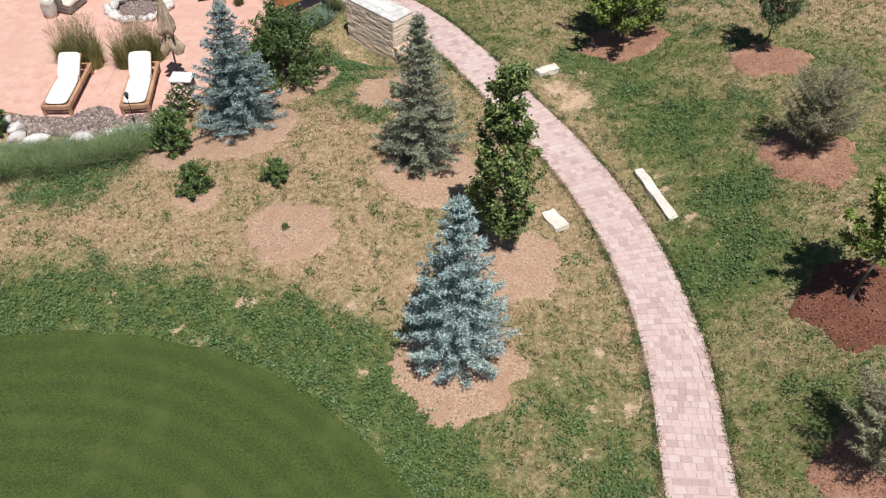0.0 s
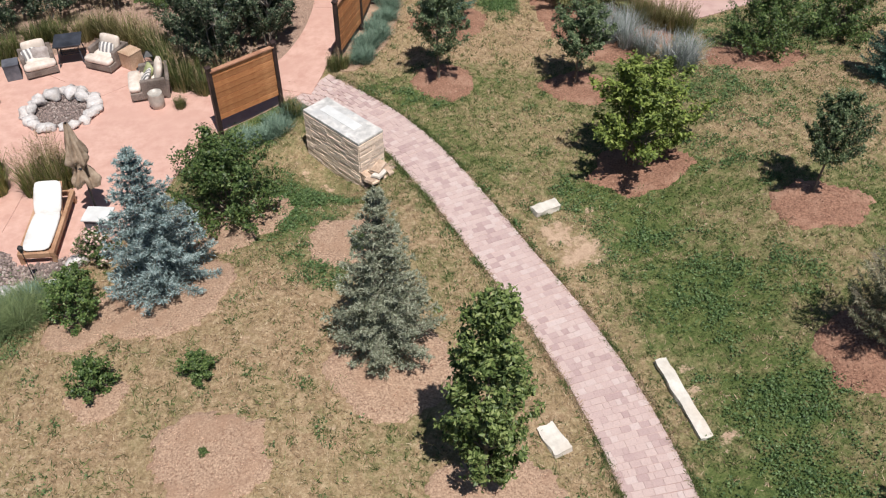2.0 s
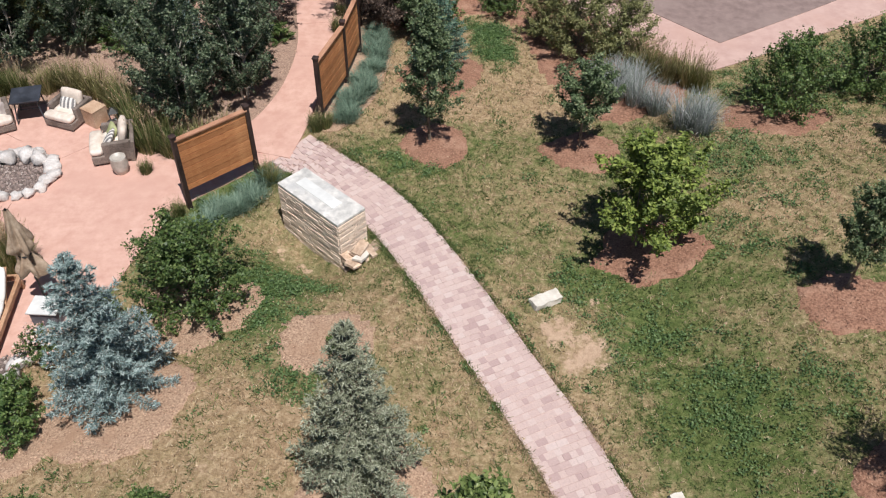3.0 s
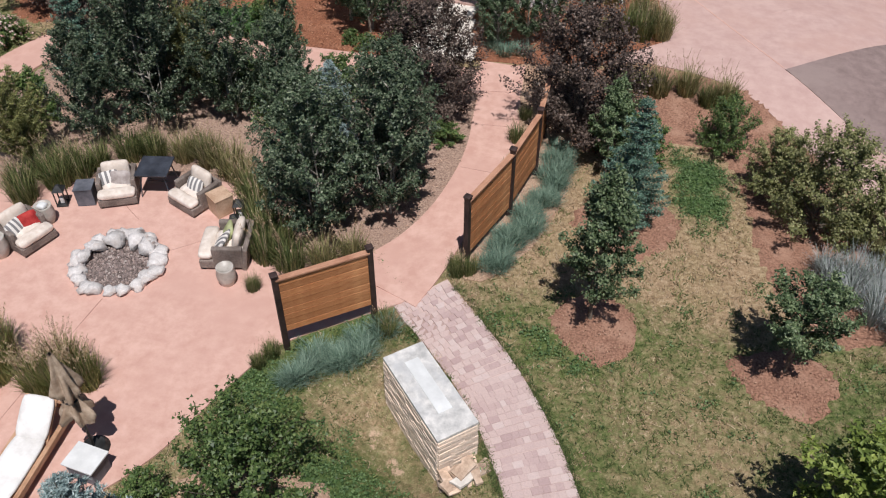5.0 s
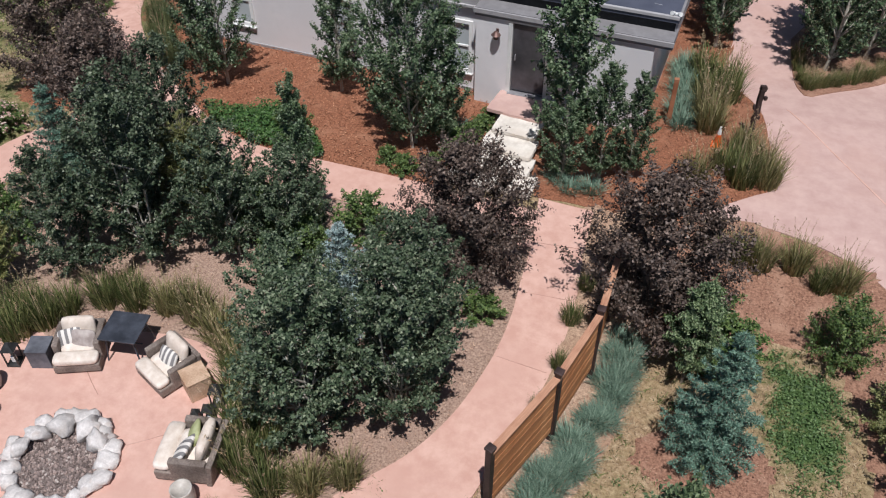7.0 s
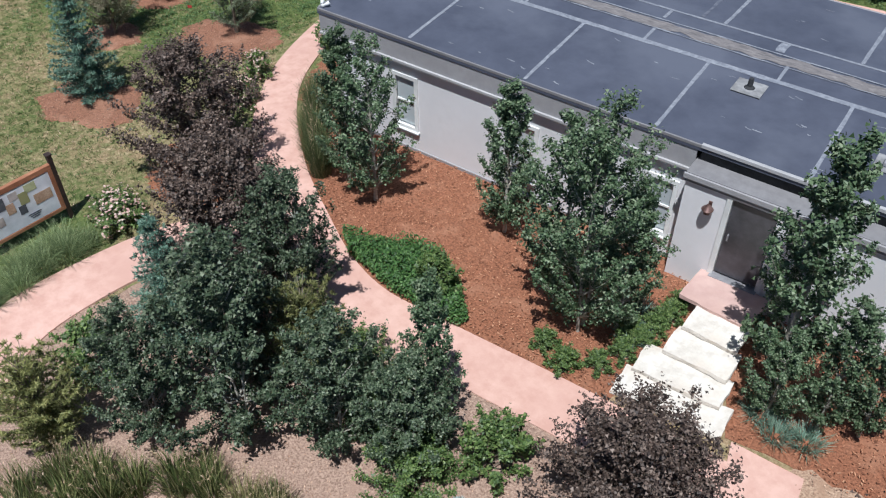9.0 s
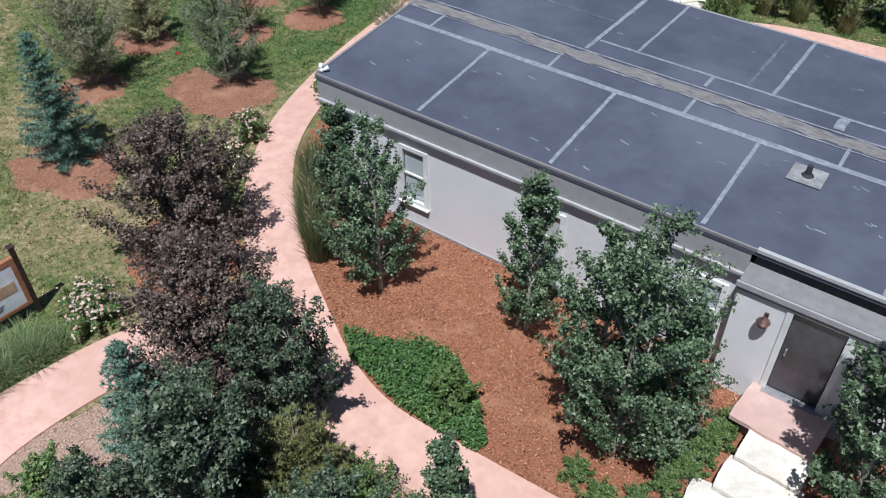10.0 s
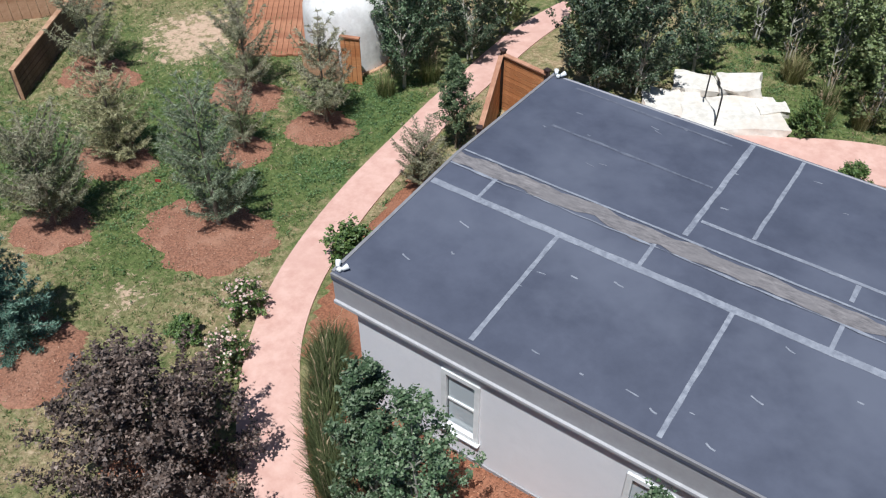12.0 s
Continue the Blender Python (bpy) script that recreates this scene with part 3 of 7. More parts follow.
for poly, c, mt, lab, name in ((BED_MAIN, (-8, 30.9), M_BEDM, "tan bark mulch bed under trees", "mulch_bed"), (BED_WALL, (-9, 36.8), M_FRESH, "fresh red-brown bark mulch bed along the wall", "mulch_bed"),
                               (BED_EAST, (-0.4, 37.4), M_FRESH, "red-brown bark mulch bed beside the steps", "mulch_bed"), (BED_SCREEN, (-0.2, 31.0), M_MULCH, "narrow tan mulch strip along the screens", "mulch_bed")):
    tagged(part(name, patch(poly, c, 0.012, 14, 0.3, 0.15, 0.05, 0.02, 3.0), mt), lab, "mulch bed", kind="structure")


def ragged(outline, lift, step=0.14):
    """A bed of any outline with a ragged edge, following the land."""
    o = np.array(outline)
    xs, ys = np.arange(o[:, 0].min(), o[:, 0].max(), step), np.arange(o[:, 1].min(), o[:, 1].max(), step)
    cx, cy = np.meshgrid(xs, ys)
    keep = inside(cx + step / 2, cy + step / 2, o)
    index, v, f = {}, [], []
    for r, c in zip(*np.nonzero(keep)):
        quad = []
        for p in ((c, r), (c + 1, r), (c + 1, r + 1), (c, r + 1)):
            if p not in index:
                index[p] = len(v)
                x, y = o[:, 0].min() + p[0] * step, o[:, 1].min() + p[1] * step
                x, y = x + 0.08 * noise.noise(Vector((x * 5, y * 5, 1))), y + 0.08 * noise.noise(Vector((x * 5, y * 5, 8)))
                v.append((x, y, gz(x, y) + lift + 0.025 * noise.noise(Vector((x * 3, y * 3, 4)))))
            quad.append(index[p])
        f.append(quad)
    use = np.bincount(np.array(f).ravel(), minlength=len(v))
    v = [(x, y, z if n == 4 else gz(x, y) - 0.03) for (x, y, z), n in zip(v, use)]
    return mesh_of("bed", v, f, True)


BED_NW = [(-15.1, 38.3), (-16.35, 38.95), (-17.05, 40.5), (-17.6, 42.5), (-17.95, 45.0), (-14.9, 45.6), (-14.9, 39.1)]
tagged(part("mulch_bed", ragged(BED_NW, 0.03), M_FRESH), "red-brown bark mulch strip at the building's end", "mulch bed", kind="structure")
tagged(part("mulch_bed", ragged(BED_RIGHT, 0.035), M_BROWN), "dry brown mulch bed beside the driveway", "mulch bed", kind="structure")
for i, (bx, by, rx, ry, fresh) in enumerate(TREE_BEDS):
    edge = oval(bx, by, rx, ry, 0, 40)
    edge = [(bx, by) + (q - (bx, by)) * (1 + 0.28 * noise.noise(Vector((q[0] * 1.3, q[1] * 1.3, i))) + 0.12 * noise.noise(Vector((q[0] * 5, q[1] * 5, i)))) for q in edge]
    me = ragged(edge, 0.04, 0.09)
    tagged(part("mulch_ring", me, (M_MULCH, M_FRESH, M_BROWN, M_SHADEM, M_RUST)[fresh]), ("faded tan bark mulch ring", "red-brown bark mulch ring", "dull brown bark mulch ring", "red bark mulch ring with shade put into its colour", "rusty brown bark mulch ring")[fresh], "mulch bed", "mulch rings in the lawn", "structure")

# ---- the building ----
RX0, RX1, RY0, RY1, RYM = -14.85, -0.45, 38.68, 46.0, 42.3
RZ0, RZM = 3.12, 3.3
house = thing("modular_building", "long grey modular building with a dark flat membrane roof", "building", pose(0, 0, 0))


def roof_z(y):
    return RZM - (RZM - RZ0) * abs(y - RYM) / (RYM - RY0)


def block(x0, x1, y0, y1, z0, z1, bevel=0.0):
    return box(x1 - x0, y1 - y0, z1 - z0, ((x0 + x1) / 2, (y0 + y1) / 2, z0), bevel)


def wall_with_holes(x0, x1, z0, z1, y, thick, holes):
    """A wall along x with openings cut through: holes are x0, x1, z0, z1."""
    xs = sorted({x0, x1, *[v for q in holes for v in q[:2]]})
    zs = sorted({z0, z1, *[v for q in holes for v in q[2:]]})
    bm = bmesh.new()
    for a, b in zip(xs, xs[1:]):
        for c, d in zip(zs, zs[1:]):
            if not any(q[0] <= a and b <= q[1] and q[2] <= c and d <= q[3] for q in holes):
                box(b - a, thick, d - c, ((a + b) / 2, y + thick / 2, c), bm=bm)
    bmesh.ops.remove_doubles(bm, verts=bm.verts, dist=1e-4)
    dead = [f for f in bm.faces if len([g for g in bm.faces if g is not f and (g.calc_center_median() - f.calc_center_median()).length < 1e-4]) > 0]
    bmesh.ops.delete(bm, geom=dead, context="FACES_ONLY")
    return bm


WY, EY = 38.79, 38.34
WINS = [(-12.67, -12.07, 0.7, 2.07), (-9.4, -8.8, 0.62, 1.98), (-6.15, -5.55, 0.62, 1.98)]
part("wall", wall_with_holes(-14.45, -5.25, -0.35, 2.55, WY, 0.16, WINS), M_WALL, house)
part("wall", wall_with_holes(-5.25, -0.85, -0.35, 2.55, EY, 0.16, [(-4.33, -3.37, 0.52, 2.5)]), M_WALL, house)
part("wall", block(-5.25, -5.1, EY + 0.16, WY + 0.16, -0.35, 2.55), M_WALL, house)
part("wall", block(-14.45, -14.3, WY + 0.16, 45.55, -0.45, 2.6), M_WALL, house)
part("wall", block(-1.0, -0.85, EY + 0.16, 45.55, -0.35, 2.6), M_WALL, house)
part("wall", block(-14.3, -1.0, 45.4, 45.55, -0.35, 2.6), M_WALL, house)
part("floor_slab", block(-14.3, -1.0, 39.05, 45.4, 0.3, 0.5), M_DARK, house)
part("base_board", block(-14.5, -5.26, WY - 0.03, WY - 0.002, -0.35, 0.1), M_FASCIA, house, "grey skirting board")
# roof: two shallow slopes with a thickness
rv, rf = [], []
ys = [RY0, 40.4, RYM, 44.2, RY1]
for y in ys:
    for x in np.linspace(RX0, RX1, 13):
        rv.append((x, y, roof_z(y)))
for i in range(len(ys) - 1):
    for j in range(12):
        rf.append((i * 13 + j, i * 13 + j + 1, (i + 1) * 13 + j + 1, (i + 1) * 13 + j))
nb = len(rv)
rv += [(x, y, z - 0.12) for x, y, z in rv]
rim = [j for j in range(13)] + [i * 13 + 12 for i in range(1, 5)] + [4 * 13 + j for j in range(11, -1, -1)] + [i * 13 for i in range(3, 0, -1)]
rf += [(rim[i], nb + rim[i], nb + rim[(i + 1) % len(rim)], rim[(i + 1) % len(rim)]) for i in range(len(rim))]
rf += [tuple(reversed([nb + k for k in q])) for q in rf[:48]]
roof = part("roof", mesh_of("roof", rv, rf), M_ROOF, house, "dark blue-grey membrane roof with pale scuffs")


def roof_strip(name, pts, w, mt, lift=0.006, wob=0.03, label="", seed=0):
    """A lapped seam, lying on the roof."""
    line = smooth_line(pts, 0.15)
    d = np.gradient(line, axis=0)
    d /= np.linalg.norm(d, axis=1)[:, None] + 1e-9
    v, f = [], []
    for i, (c, q) in enumerate(zip(line, d)):
        for s in (-1, 1):
            ww = w * (0.5 + wob * 4 * noise.noise(Vector((c[0] * 2.3 + seed, c[1] * 2.3, s))))
            x, y = c[0] + q[1] * ww * s, c[1] - q[0] * ww * s
            v.append((x, y, roof_z(y) + lift))
    for i in range(len(line) - 1):
        f.append((2 * i, 2 * i + 1, 2 * i + 3, 2 * i + 2))
    return part(name, mesh_of(name, v, f), mt, roof, label)


def two(a, b):
    return [a, ((a[0] + b[0]) / 2, (a[1] + b[1]) / 2), b]


roof_strip("seam", two((RX0 + 0.05, 41.45), (RX1 - 0.05, 41.45)), 0.14, M_SEAM)
roof_strip("ridge_strip", two((RX0 + 0.02, 42.24), (RX1 - 0.02, 42.24)), 0.34, M_RIDGE, 0.012, 0.12, "weathered grey-brown ridge strip")
roof_strip("seam", two((-14.8, 42.48), (-0.5, 42.48)), 0.05, M_SEAM, 0.016, 0.05)
roof_strip("seam", two((-10.4, 43.1), (RX1 - 0.05, 43.1)), 0.075, M_SEAM)
for k, x in enumerate((-12.21, -9.19, -6.2, -3.2)):
    roof_strip("seam", two((x, RY0 + 0.1), (x, 41.4)), 0.08, M_SEAM, 0.008, 0.04, seed=k)
for k, x in enumerate((-13.85, -10.8, -7.75, -4.75, -1.75)):
    roof_strip("seam", two((x, 41.5), (x, 42.1)), 0.07, M_SEAM, 0.008, 0.04, seed=k)
for k, (x, y0, y1, w) in enumerate(((-10.48, 42.58, 45.9, 0.1), (-9.51, 43.15, 45.9, 0.07), (-6.53, 43.15, 45.9, 0.08), (-3.5, 43.15, 45.9, 0.08), (-7.78, 42.6, 43.05, 0.08), (-5.1, 42.6, 43.05, 0.2), (-2.1, 42.6, 43.05, 0.1))):
    roof_strip("seam", two((x, y0), (x, y1)), w, M_SEAM, 0.008, 0.06, seed=k)
roof_strip("seam", two((-14.8, 42.03), (-0.5, 42.03)), 0.025, M_SEAM, 0.017, 0.4)
M_FAINT = surface("faint_roof_seam", (0.085, 0.092, 0.126), (0.16, 0.168, 0.2), 7, 0.9, stain=(0.13, 0.138, 0.17), rough=0.65, bump=0.1)
roof_strip("faint_seam", two((-13.9, 44.2), (-10.6, 44.13)), 0.06, M_FAINT, 0.007, 0.12)
roof_strip("faint_seam", two((-14.2, 45.75), (-10.8, 45.62)), 0.05, M_FAINT, 0.007, 0.12)
roof_strip("faint_seam", two((-7.08, 43.2), (-7.08, 45.6)), 0.07, M_FAINT, 0.007, 0.12)
for k in range(60):
    x, y, a = random.uniform(-14.3, -1), random.choice((random.uniform(38.9, 41.2), random.uniform(38.9, 41.2), random.uniform(43.4, 45.7))), random.uniform(-0.9, 0.5)
    ln = random.uniform(0.06, 0.22)
    roof_strip("scuff", [(x, y), (x + ln * 0.5, y + 0.05 * a), (x + ln, y + ln * 0.4 * a)], random.uniform(0.012, 0.03), M_SEAM, 0.005, 0.12, seed=k)
# fascia, flashing
M_TRIM = surface("pale_grey_trim", (0.36, 0.35, 0.356), (0.43, 0.42, 0.426), 5, 0.6, stain=(0.37, 0.36, 0.366), rough=0.6, bump=0.05)
M_LEDGE = surface("ledge_paint", (0.19, 0.182, 0.19), (0.24, 0.232, 0.24), 4, 0.8, stain=(0.2, 0.19, 0.195), rough=0.7, bump=0.08)
part("fascia", block(RX0 + 0.02, -5.27, RY0 + 0.02, RY0 + 0.07, 2.5, RZ0 - 0.05), M_FASCIA, house, "grey fascia board")
part("edge_flashing", block(RX0, -5.2, RY0 - 0.005, RY0 + 0.035, RZ0 - 0.05, RZ0 + 0.016, 0.006), M_LEDGE, house)
# thin near-black strip on the fascia just below the flashing
part("drip_groove", block(RX0 + 0.02, -5.27, RY0 + 0.006, RY0 + 0.018, RZ0 - 0.085, RZ0 - 0.055), M_DARK, house)
part("soffit", block(RX0 + 0.02, -5.27, RY0 + 0.02, WY + 0.1, 2.44, 2.5), M_FASCIA, house)
part("eave_trim", block(RX0 + 0.02, -5.27, RY0 - 0.03, RY0 + 0.03, 2.47, 2.54, 0.01), M_TRIM, house, "pale grey eave trim")
part("fascia", block(RX0 + 0.02, RX0 + 0.07, RY0 + 0.07, RY1, 2.5, RZ0), M_FASCIA, house)
part("fascia", block(RX1 - 0.07, RX1 - 0.02, RY0 + 0.07, RY1, 2.5, RZ0), M_FASCIA, house)
part("fascia", block(RX0 + 0.07, RX1 - 0.07, RY1 - 0.07, RY1 - 0.02, 2.5, RZ0), M_FASCIA, house)
for x0, x1 in ((RX0 - 0.025, RX0 + 0.035), (RX1 - 0.035, RX1 + 0.025)):
    ev = [(x, y, z) for y in (RY0 + 0.06, RYM, RY1) for x, z in ((x0, RZ0 - 0.06), (x0, roof_z(y) + 0.02), (x1, roof_z(y) + 0.02), (x1, RZ0 - 0.06))]
    ef = [(4 * i + j, 4 * i + 4 + j, 4 * i + 4 + (j + 1) % 4, 4 * i + (j + 1) % 4)[::-1] for i in range(2) for j in range(4)] + [(0, 1, 2, 3)[::-1], (8, 9, 10, 11)]
    part("edge_flashing", mesh_of("edge_flashing", ev, ef), M_LEDGE, house)
part("edge_flashing", block(-5.2, RX1, RY0 - 0.03, RY0 + 0.05, RZ0 - 0.03, RZ0 + 0.05, 0.01), M_TRIM, house, "pale metal roof edge")
# the recess's shade is put in as a near-black block
part("roof_recess", block(-5.2, RX1 - 0.05, RY0 + 0.1, RY0 + 0.16, 2.74, RZ0 - 0.03), M_DARK, house, "near-black strip, painted shade of the recess under the roof edge")
part("canopy", block(-5.27, RX1, EY - 0.05, RY0 + 0.3, 2.52, 2.74, 0.01), M_LEDGE, house, "grey boxed canopy over the entrance")
part("eave_trim", block(-5.3, RX1 + 0.02, EY - 0.09, EY - 0.045, 2.6, 2.72, 0.01), M_FASCIA, house)


def window(x0, x1, z0, z1, y):
    w = part("window", box(0.001, 0.001, 0.001, ((x0 + x1) / 2, y + 0.1, z0)), M_DARK, house)
    bm = bmesh.new()
    for a, b, c, d in ((x0 - 0.07, x0 + 0.03, z0 - 0.07, z1 + 0.07), (x1 - 0.03, x1 + 0.07, z0 - 0.07, z1 + 0.07), (x0 + 0.03, x1 - 0.03, z1 - 0.03, z1 + 0.07), (x0 + 0.03, x1 - 0.03, z0 - 0.07, z0 + 0.03)):
        box(b - a, 0.06, d - c, ((a + b) / 2, y - 0.01, c), 0.006, bm=bm)
    part("window_frame", bm, M_WHITE, w, "white window frame")
    part("window_sill", box(x1 - x0 + 0.2, 0.09, 0.035, ((x0 + x1) / 2, y - 0.05, z0 - 0.105), 0.006), M_WHITE, w)
    zm = (z0 + z1) / 2
    part("meeting_rail", box(x1 - x0 - 0.06, 0.05, 0.05, ((x0 + x1) / 2, y + 0.04, zm - 0.025), 0.005), M_WHITE, w)
    part("pane", box(x1 - x0 - 0.06, 0.01, zm - z0 - 0.05, ((x0 + x1) / 2, y + 0.06, z0 + 0.03)), M_GLASS, w)
    part("pane", box(x1 - x0 - 0.06, 0.01, z1 - zm - 0.05, ((x0 + x1) / 2, y + 0.045, zm + 0.025)), M_GLASS, w)
    part("blind", box(x1 - x0 - 0.08, 0.01, z1 - z0 - 0.08, ((x0 + x1) / 2, y + 0.1, z0 + 0.04)), surface("blind", (0.5, 0.52, 0.52), (0.6, 0.62, 0.62), 6, 1, rough=0.8, bump=0), w)


for q in WINS:
    window(*q, WY)
# entrance door
door = part("door", box(0.86, 0.05, 1.9, (-3.85, EY + 0.06, 0.575), 0.006), surface("dark_door", (0.06, 0.058, 0.068), (0.085, 0.082, 0.095), 6, 1, rough=0.3, bump=0.05), house, "dark brown entrance door")
bm = bmesh.new()
for a, b, c, d in ((-4.4, -4.29, 0.5, 2.56), (-3.41, -3.3, 0.5, 2.56), (-4.29, -3.41, 2.47, 2.56)):
    box(b - a, 0.13, d - c, ((a + b) / 2, EY + 0.035, c), 0.006, bm=bm)
part("door_frame", bm, M_WHITE, door, "white door frame")
part("door_handle", box(0.03, 0.06, 0.16, (-4.2, EY + 0.01, 1.45), 0.01), M_FLASH, door, "metal door handle")
part("threshold", box(0.98, 0.2, 0.04, (-3.85, EY - 0.02, 0.49), 0.008), M_FLASH, door)
# vents and roof-top bits
M_VENT = surface("vent_flashing", (0.26, 0.26, 0.27), (0.38, 0.37, 0.37), 6, 2, rough=0.8, bump=0.2)
for (x, y), hh in (((-5.14, 40.93), 0.22), ((-1.4, 41.0), 0.34)):
    vent = part("vent_pad", box(0.62, 0.55, 0.02, (x, y, roof_z(y) + 0.006), 0.008), M_VENT, roof, "pale vent flashing")
    bm = bmesh.new()
    bmesh.ops.create_cone(bm, cap_ends=True, segments=16, radius1=0.06, radius2=0.05, depth=hh, matrix=pose(x, y, roof_z(y) + 0.02 + hh / 2))
    bmesh.ops.create_cone(bm, cap_ends=True, segments=16, radius1=0.12, radius2=0.06, depth=0.05, matrix=pose(x, y, roof_z(y) + 0.045))
    part("vent_pipe", bm, M_DARK, vent, "dark vent pipe")
x, y = -2.05, 39.95
vent = part("vent_pad", box(0.65, 0.55, 0.02, (x, y, roof_z(y) + 0.006), 0.008), M_VENT, roof, "pale vent flashing")
part("vent_hood", box(0.34, 0.26, 0.1, (x, y, roof_z(y) + 0.026), 0.03), M_FLASH, vent, "low metal vent hood")


def floodlight(x, y, z, turn):
    fl = thing("floodlight", "small white twin floodlight on the roof corner", "floodlight", pose(x, y, z, 0, 0, turn) @ Matrix.Scale(0.7, 4))
    part("base", box(0.12, 0.12, 0.07, (0, 0, 0), 0.02), M_WHITE, fl)
    for s in (-1, 1):
        bm = bmesh.new()
        bmesh.ops.create_cone(bm, cap_ends=True, segments=14, radius1=0.045, radius2=0.075, depth=0.16, matrix=pose(0.11 * s, -0.08, 0.09, 75, 0, 30 * s))
        part("lamp_head", bm, M_WHITE, fl)


floodlight(RX0 + 0.1, RY0 + 0.12, RZ0 + 0.03, 180)
floodlight(RX1 - 0.1, RY0 + 0.12, RZ0 + 0.03, 0)
floodlight(RX0 + 0.15, RY1 - 0.12, RZ0 + 0.03, 180)
# wall lantern beside the door
wl_ = thing("wall_lantern", "small copper wall lantern beside the door", "lamp", pose(-4.68, EY, 2.08) @ Matrix.Scale(0.8, 4))
M_COPPER = surface("copper", (0.17, 0.1, 0.085), (0.27, 0.17, 0.15), 12, 3, rough=0.45, bump=0.1, metal=0.6)
part("bracket", box(0.09, 0.04, 0.2, (0, -0.022, 0), 0.01), M_COPPER, wl_)
bm = bmesh.new()
bmesh.ops.create_cone(bm, cap_ends=True, segments=18, radius1=0.15, radius2=0.05, depth=0.12, matrix=pose(0, -0.17, 0.12))
bmesh.ops.create_cone(bm, cap_ends=True, segments=18, radius1=0.08, radius2=0.1, depth=0.14, matrix=pose(0, -0.17, 0.0))
part("shade", bm, M_COPPER, wl_)

# ---- stone steps to the door ----
def rough_slab(sx, sy, sz, seed, cut=5, wild=1.0):
    """A hewn slab with uneven edges."""
    bm = bmesh.new()
    bmesh.ops.create_cube(bm, size=1.0)
    bmesh.ops.subdivide_edges(bm, edges=bm.edges, cuts=cut, use_grid_fill=True)
    for v in bm.verts:
        p = Vector((v.co.x * sx, v.co.y * sy, v.co.z * sz))
        n1 = noise.noise_vector(p * 1.6 + Vector((seed, 0, 0))) * 0.07 * wild
        n2 = noise.noise_vector(p * 6 + Vector((0, seed, 0))) * 0.034
        p += Vector((n1.x + n2.x, n1.y + n2.y, 0.25 * n1.z + 0.4 * n2.z))
        p.z += sz / 2
        v.co = p
    return bm


STEPS = [(-3.72, 35.22, 2.05, 0.74, 0.14), (-3.77, 35.79, 1.72, 0.72, 0.25), (-3.66, 36.4, 1.28, 0.74, 0.36), (-3.64, 37.06, 1.12, 0.76, 0.47), (-3.84, 37.83, 1.45, 0.98, 0.53)]
for i, (x, y, sx, sy, top) in enumerate(STEPS):
    st = thing("stone_step", "", "", pose(x, y, top - 0.45, 0, 0, 3 - 2 * i))
    part("tread", rough_slab(sx, sy, 0.085, i * 7.3, 7, 0.3), M_APRON if i == 4 else M_LIME, st, m=pose(0, 0, 0.35))
    part("riser", rough_slab(sx - 0.26, sy - 0.3, 0.36, i * 3.1, 3), M_SAND, st, m=pose(0, 0.02, 0))
    tagged(st, "pale rough-hewn limestone step slab", "step", "stone steps to the door")

# ---- timber screens ----
def screen(p, q, zlow, z0, z1, top_cap=True, slats=9, post=True):
    """One bay of slatted timber between two posts."""
    a, b = Vector(p), Vector(q)
    L, ang = (b - a).length, math.degrees(math.atan2(b.y - a.y, b.x - a.x))
    sc = thing("timber_screen", "slatted orange cedar screen with dark posts", "fence", pose(a.x, a.y, zlow, 0, 0, ang), "cedar screens along the walk")
    hgt = (z1 - z0) / slats
    mesh = None
    for k in range(slats):
        if mesh is None:
            s = part("slat", box(L - 0.1, 0.03, hgt - 0.012, (0, 0, 0), 0.004), M_SLAT, sc, m=pose(L / 2, 0, z0 + k * hgt))
            mesh = s.data
        else:
            part("slat", mesh, None, sc, m=pose(L / 2, 0.003 * math.sin(k * 2.1), z0 + k * hgt))
    part("backing", box(L - 0.1, 0.012, z1 - z0, (L / 2, 0.028, z0)), M_RAIL, sc)
    if top_cap:
        part("cap_rail", box(L - 0.02, 0.125, 0.045, (L / 2, 0, z1 + 0.004), 0.008), M_CAPR, sc, "weathered brown cap rail")
    for x in ((0, L) if post else (0,)):
        ps = part("post", box(0.11, 0.11, z1 + 0.12, (x, 0, 0), 0.008), M_POST, sc, "dark square post")
        part("post_cap", box(0.15, 0.15, 0.05, (x, 0, z1 + 0.122), 0.018), M_POST, ps)
    return sc


screen((-3.98, 24.25), (-2.52, 25.4), -0.62, 0.73, 2.13)
screen((-1.0, 27.05), (-0.43, 28.8), -0.12, 0.42, 1.85, post=False)
screen((-0.43, 28.8), (-0.12, 30.38), -0.08, 0.42, 1.82, post=False)
screen((-0.12, 30.38), (-0.15, 31.9), -0.05, 0.42, 1.8)
screen((-17.6, 48.5), (-16.2, 48.3), -0.3, 0.1, 1.75, slats=12)
screen((-16.25, 45.3), (-17.6, 48.4), -0.3, 0.1, 1.75, slats=12, post=False)

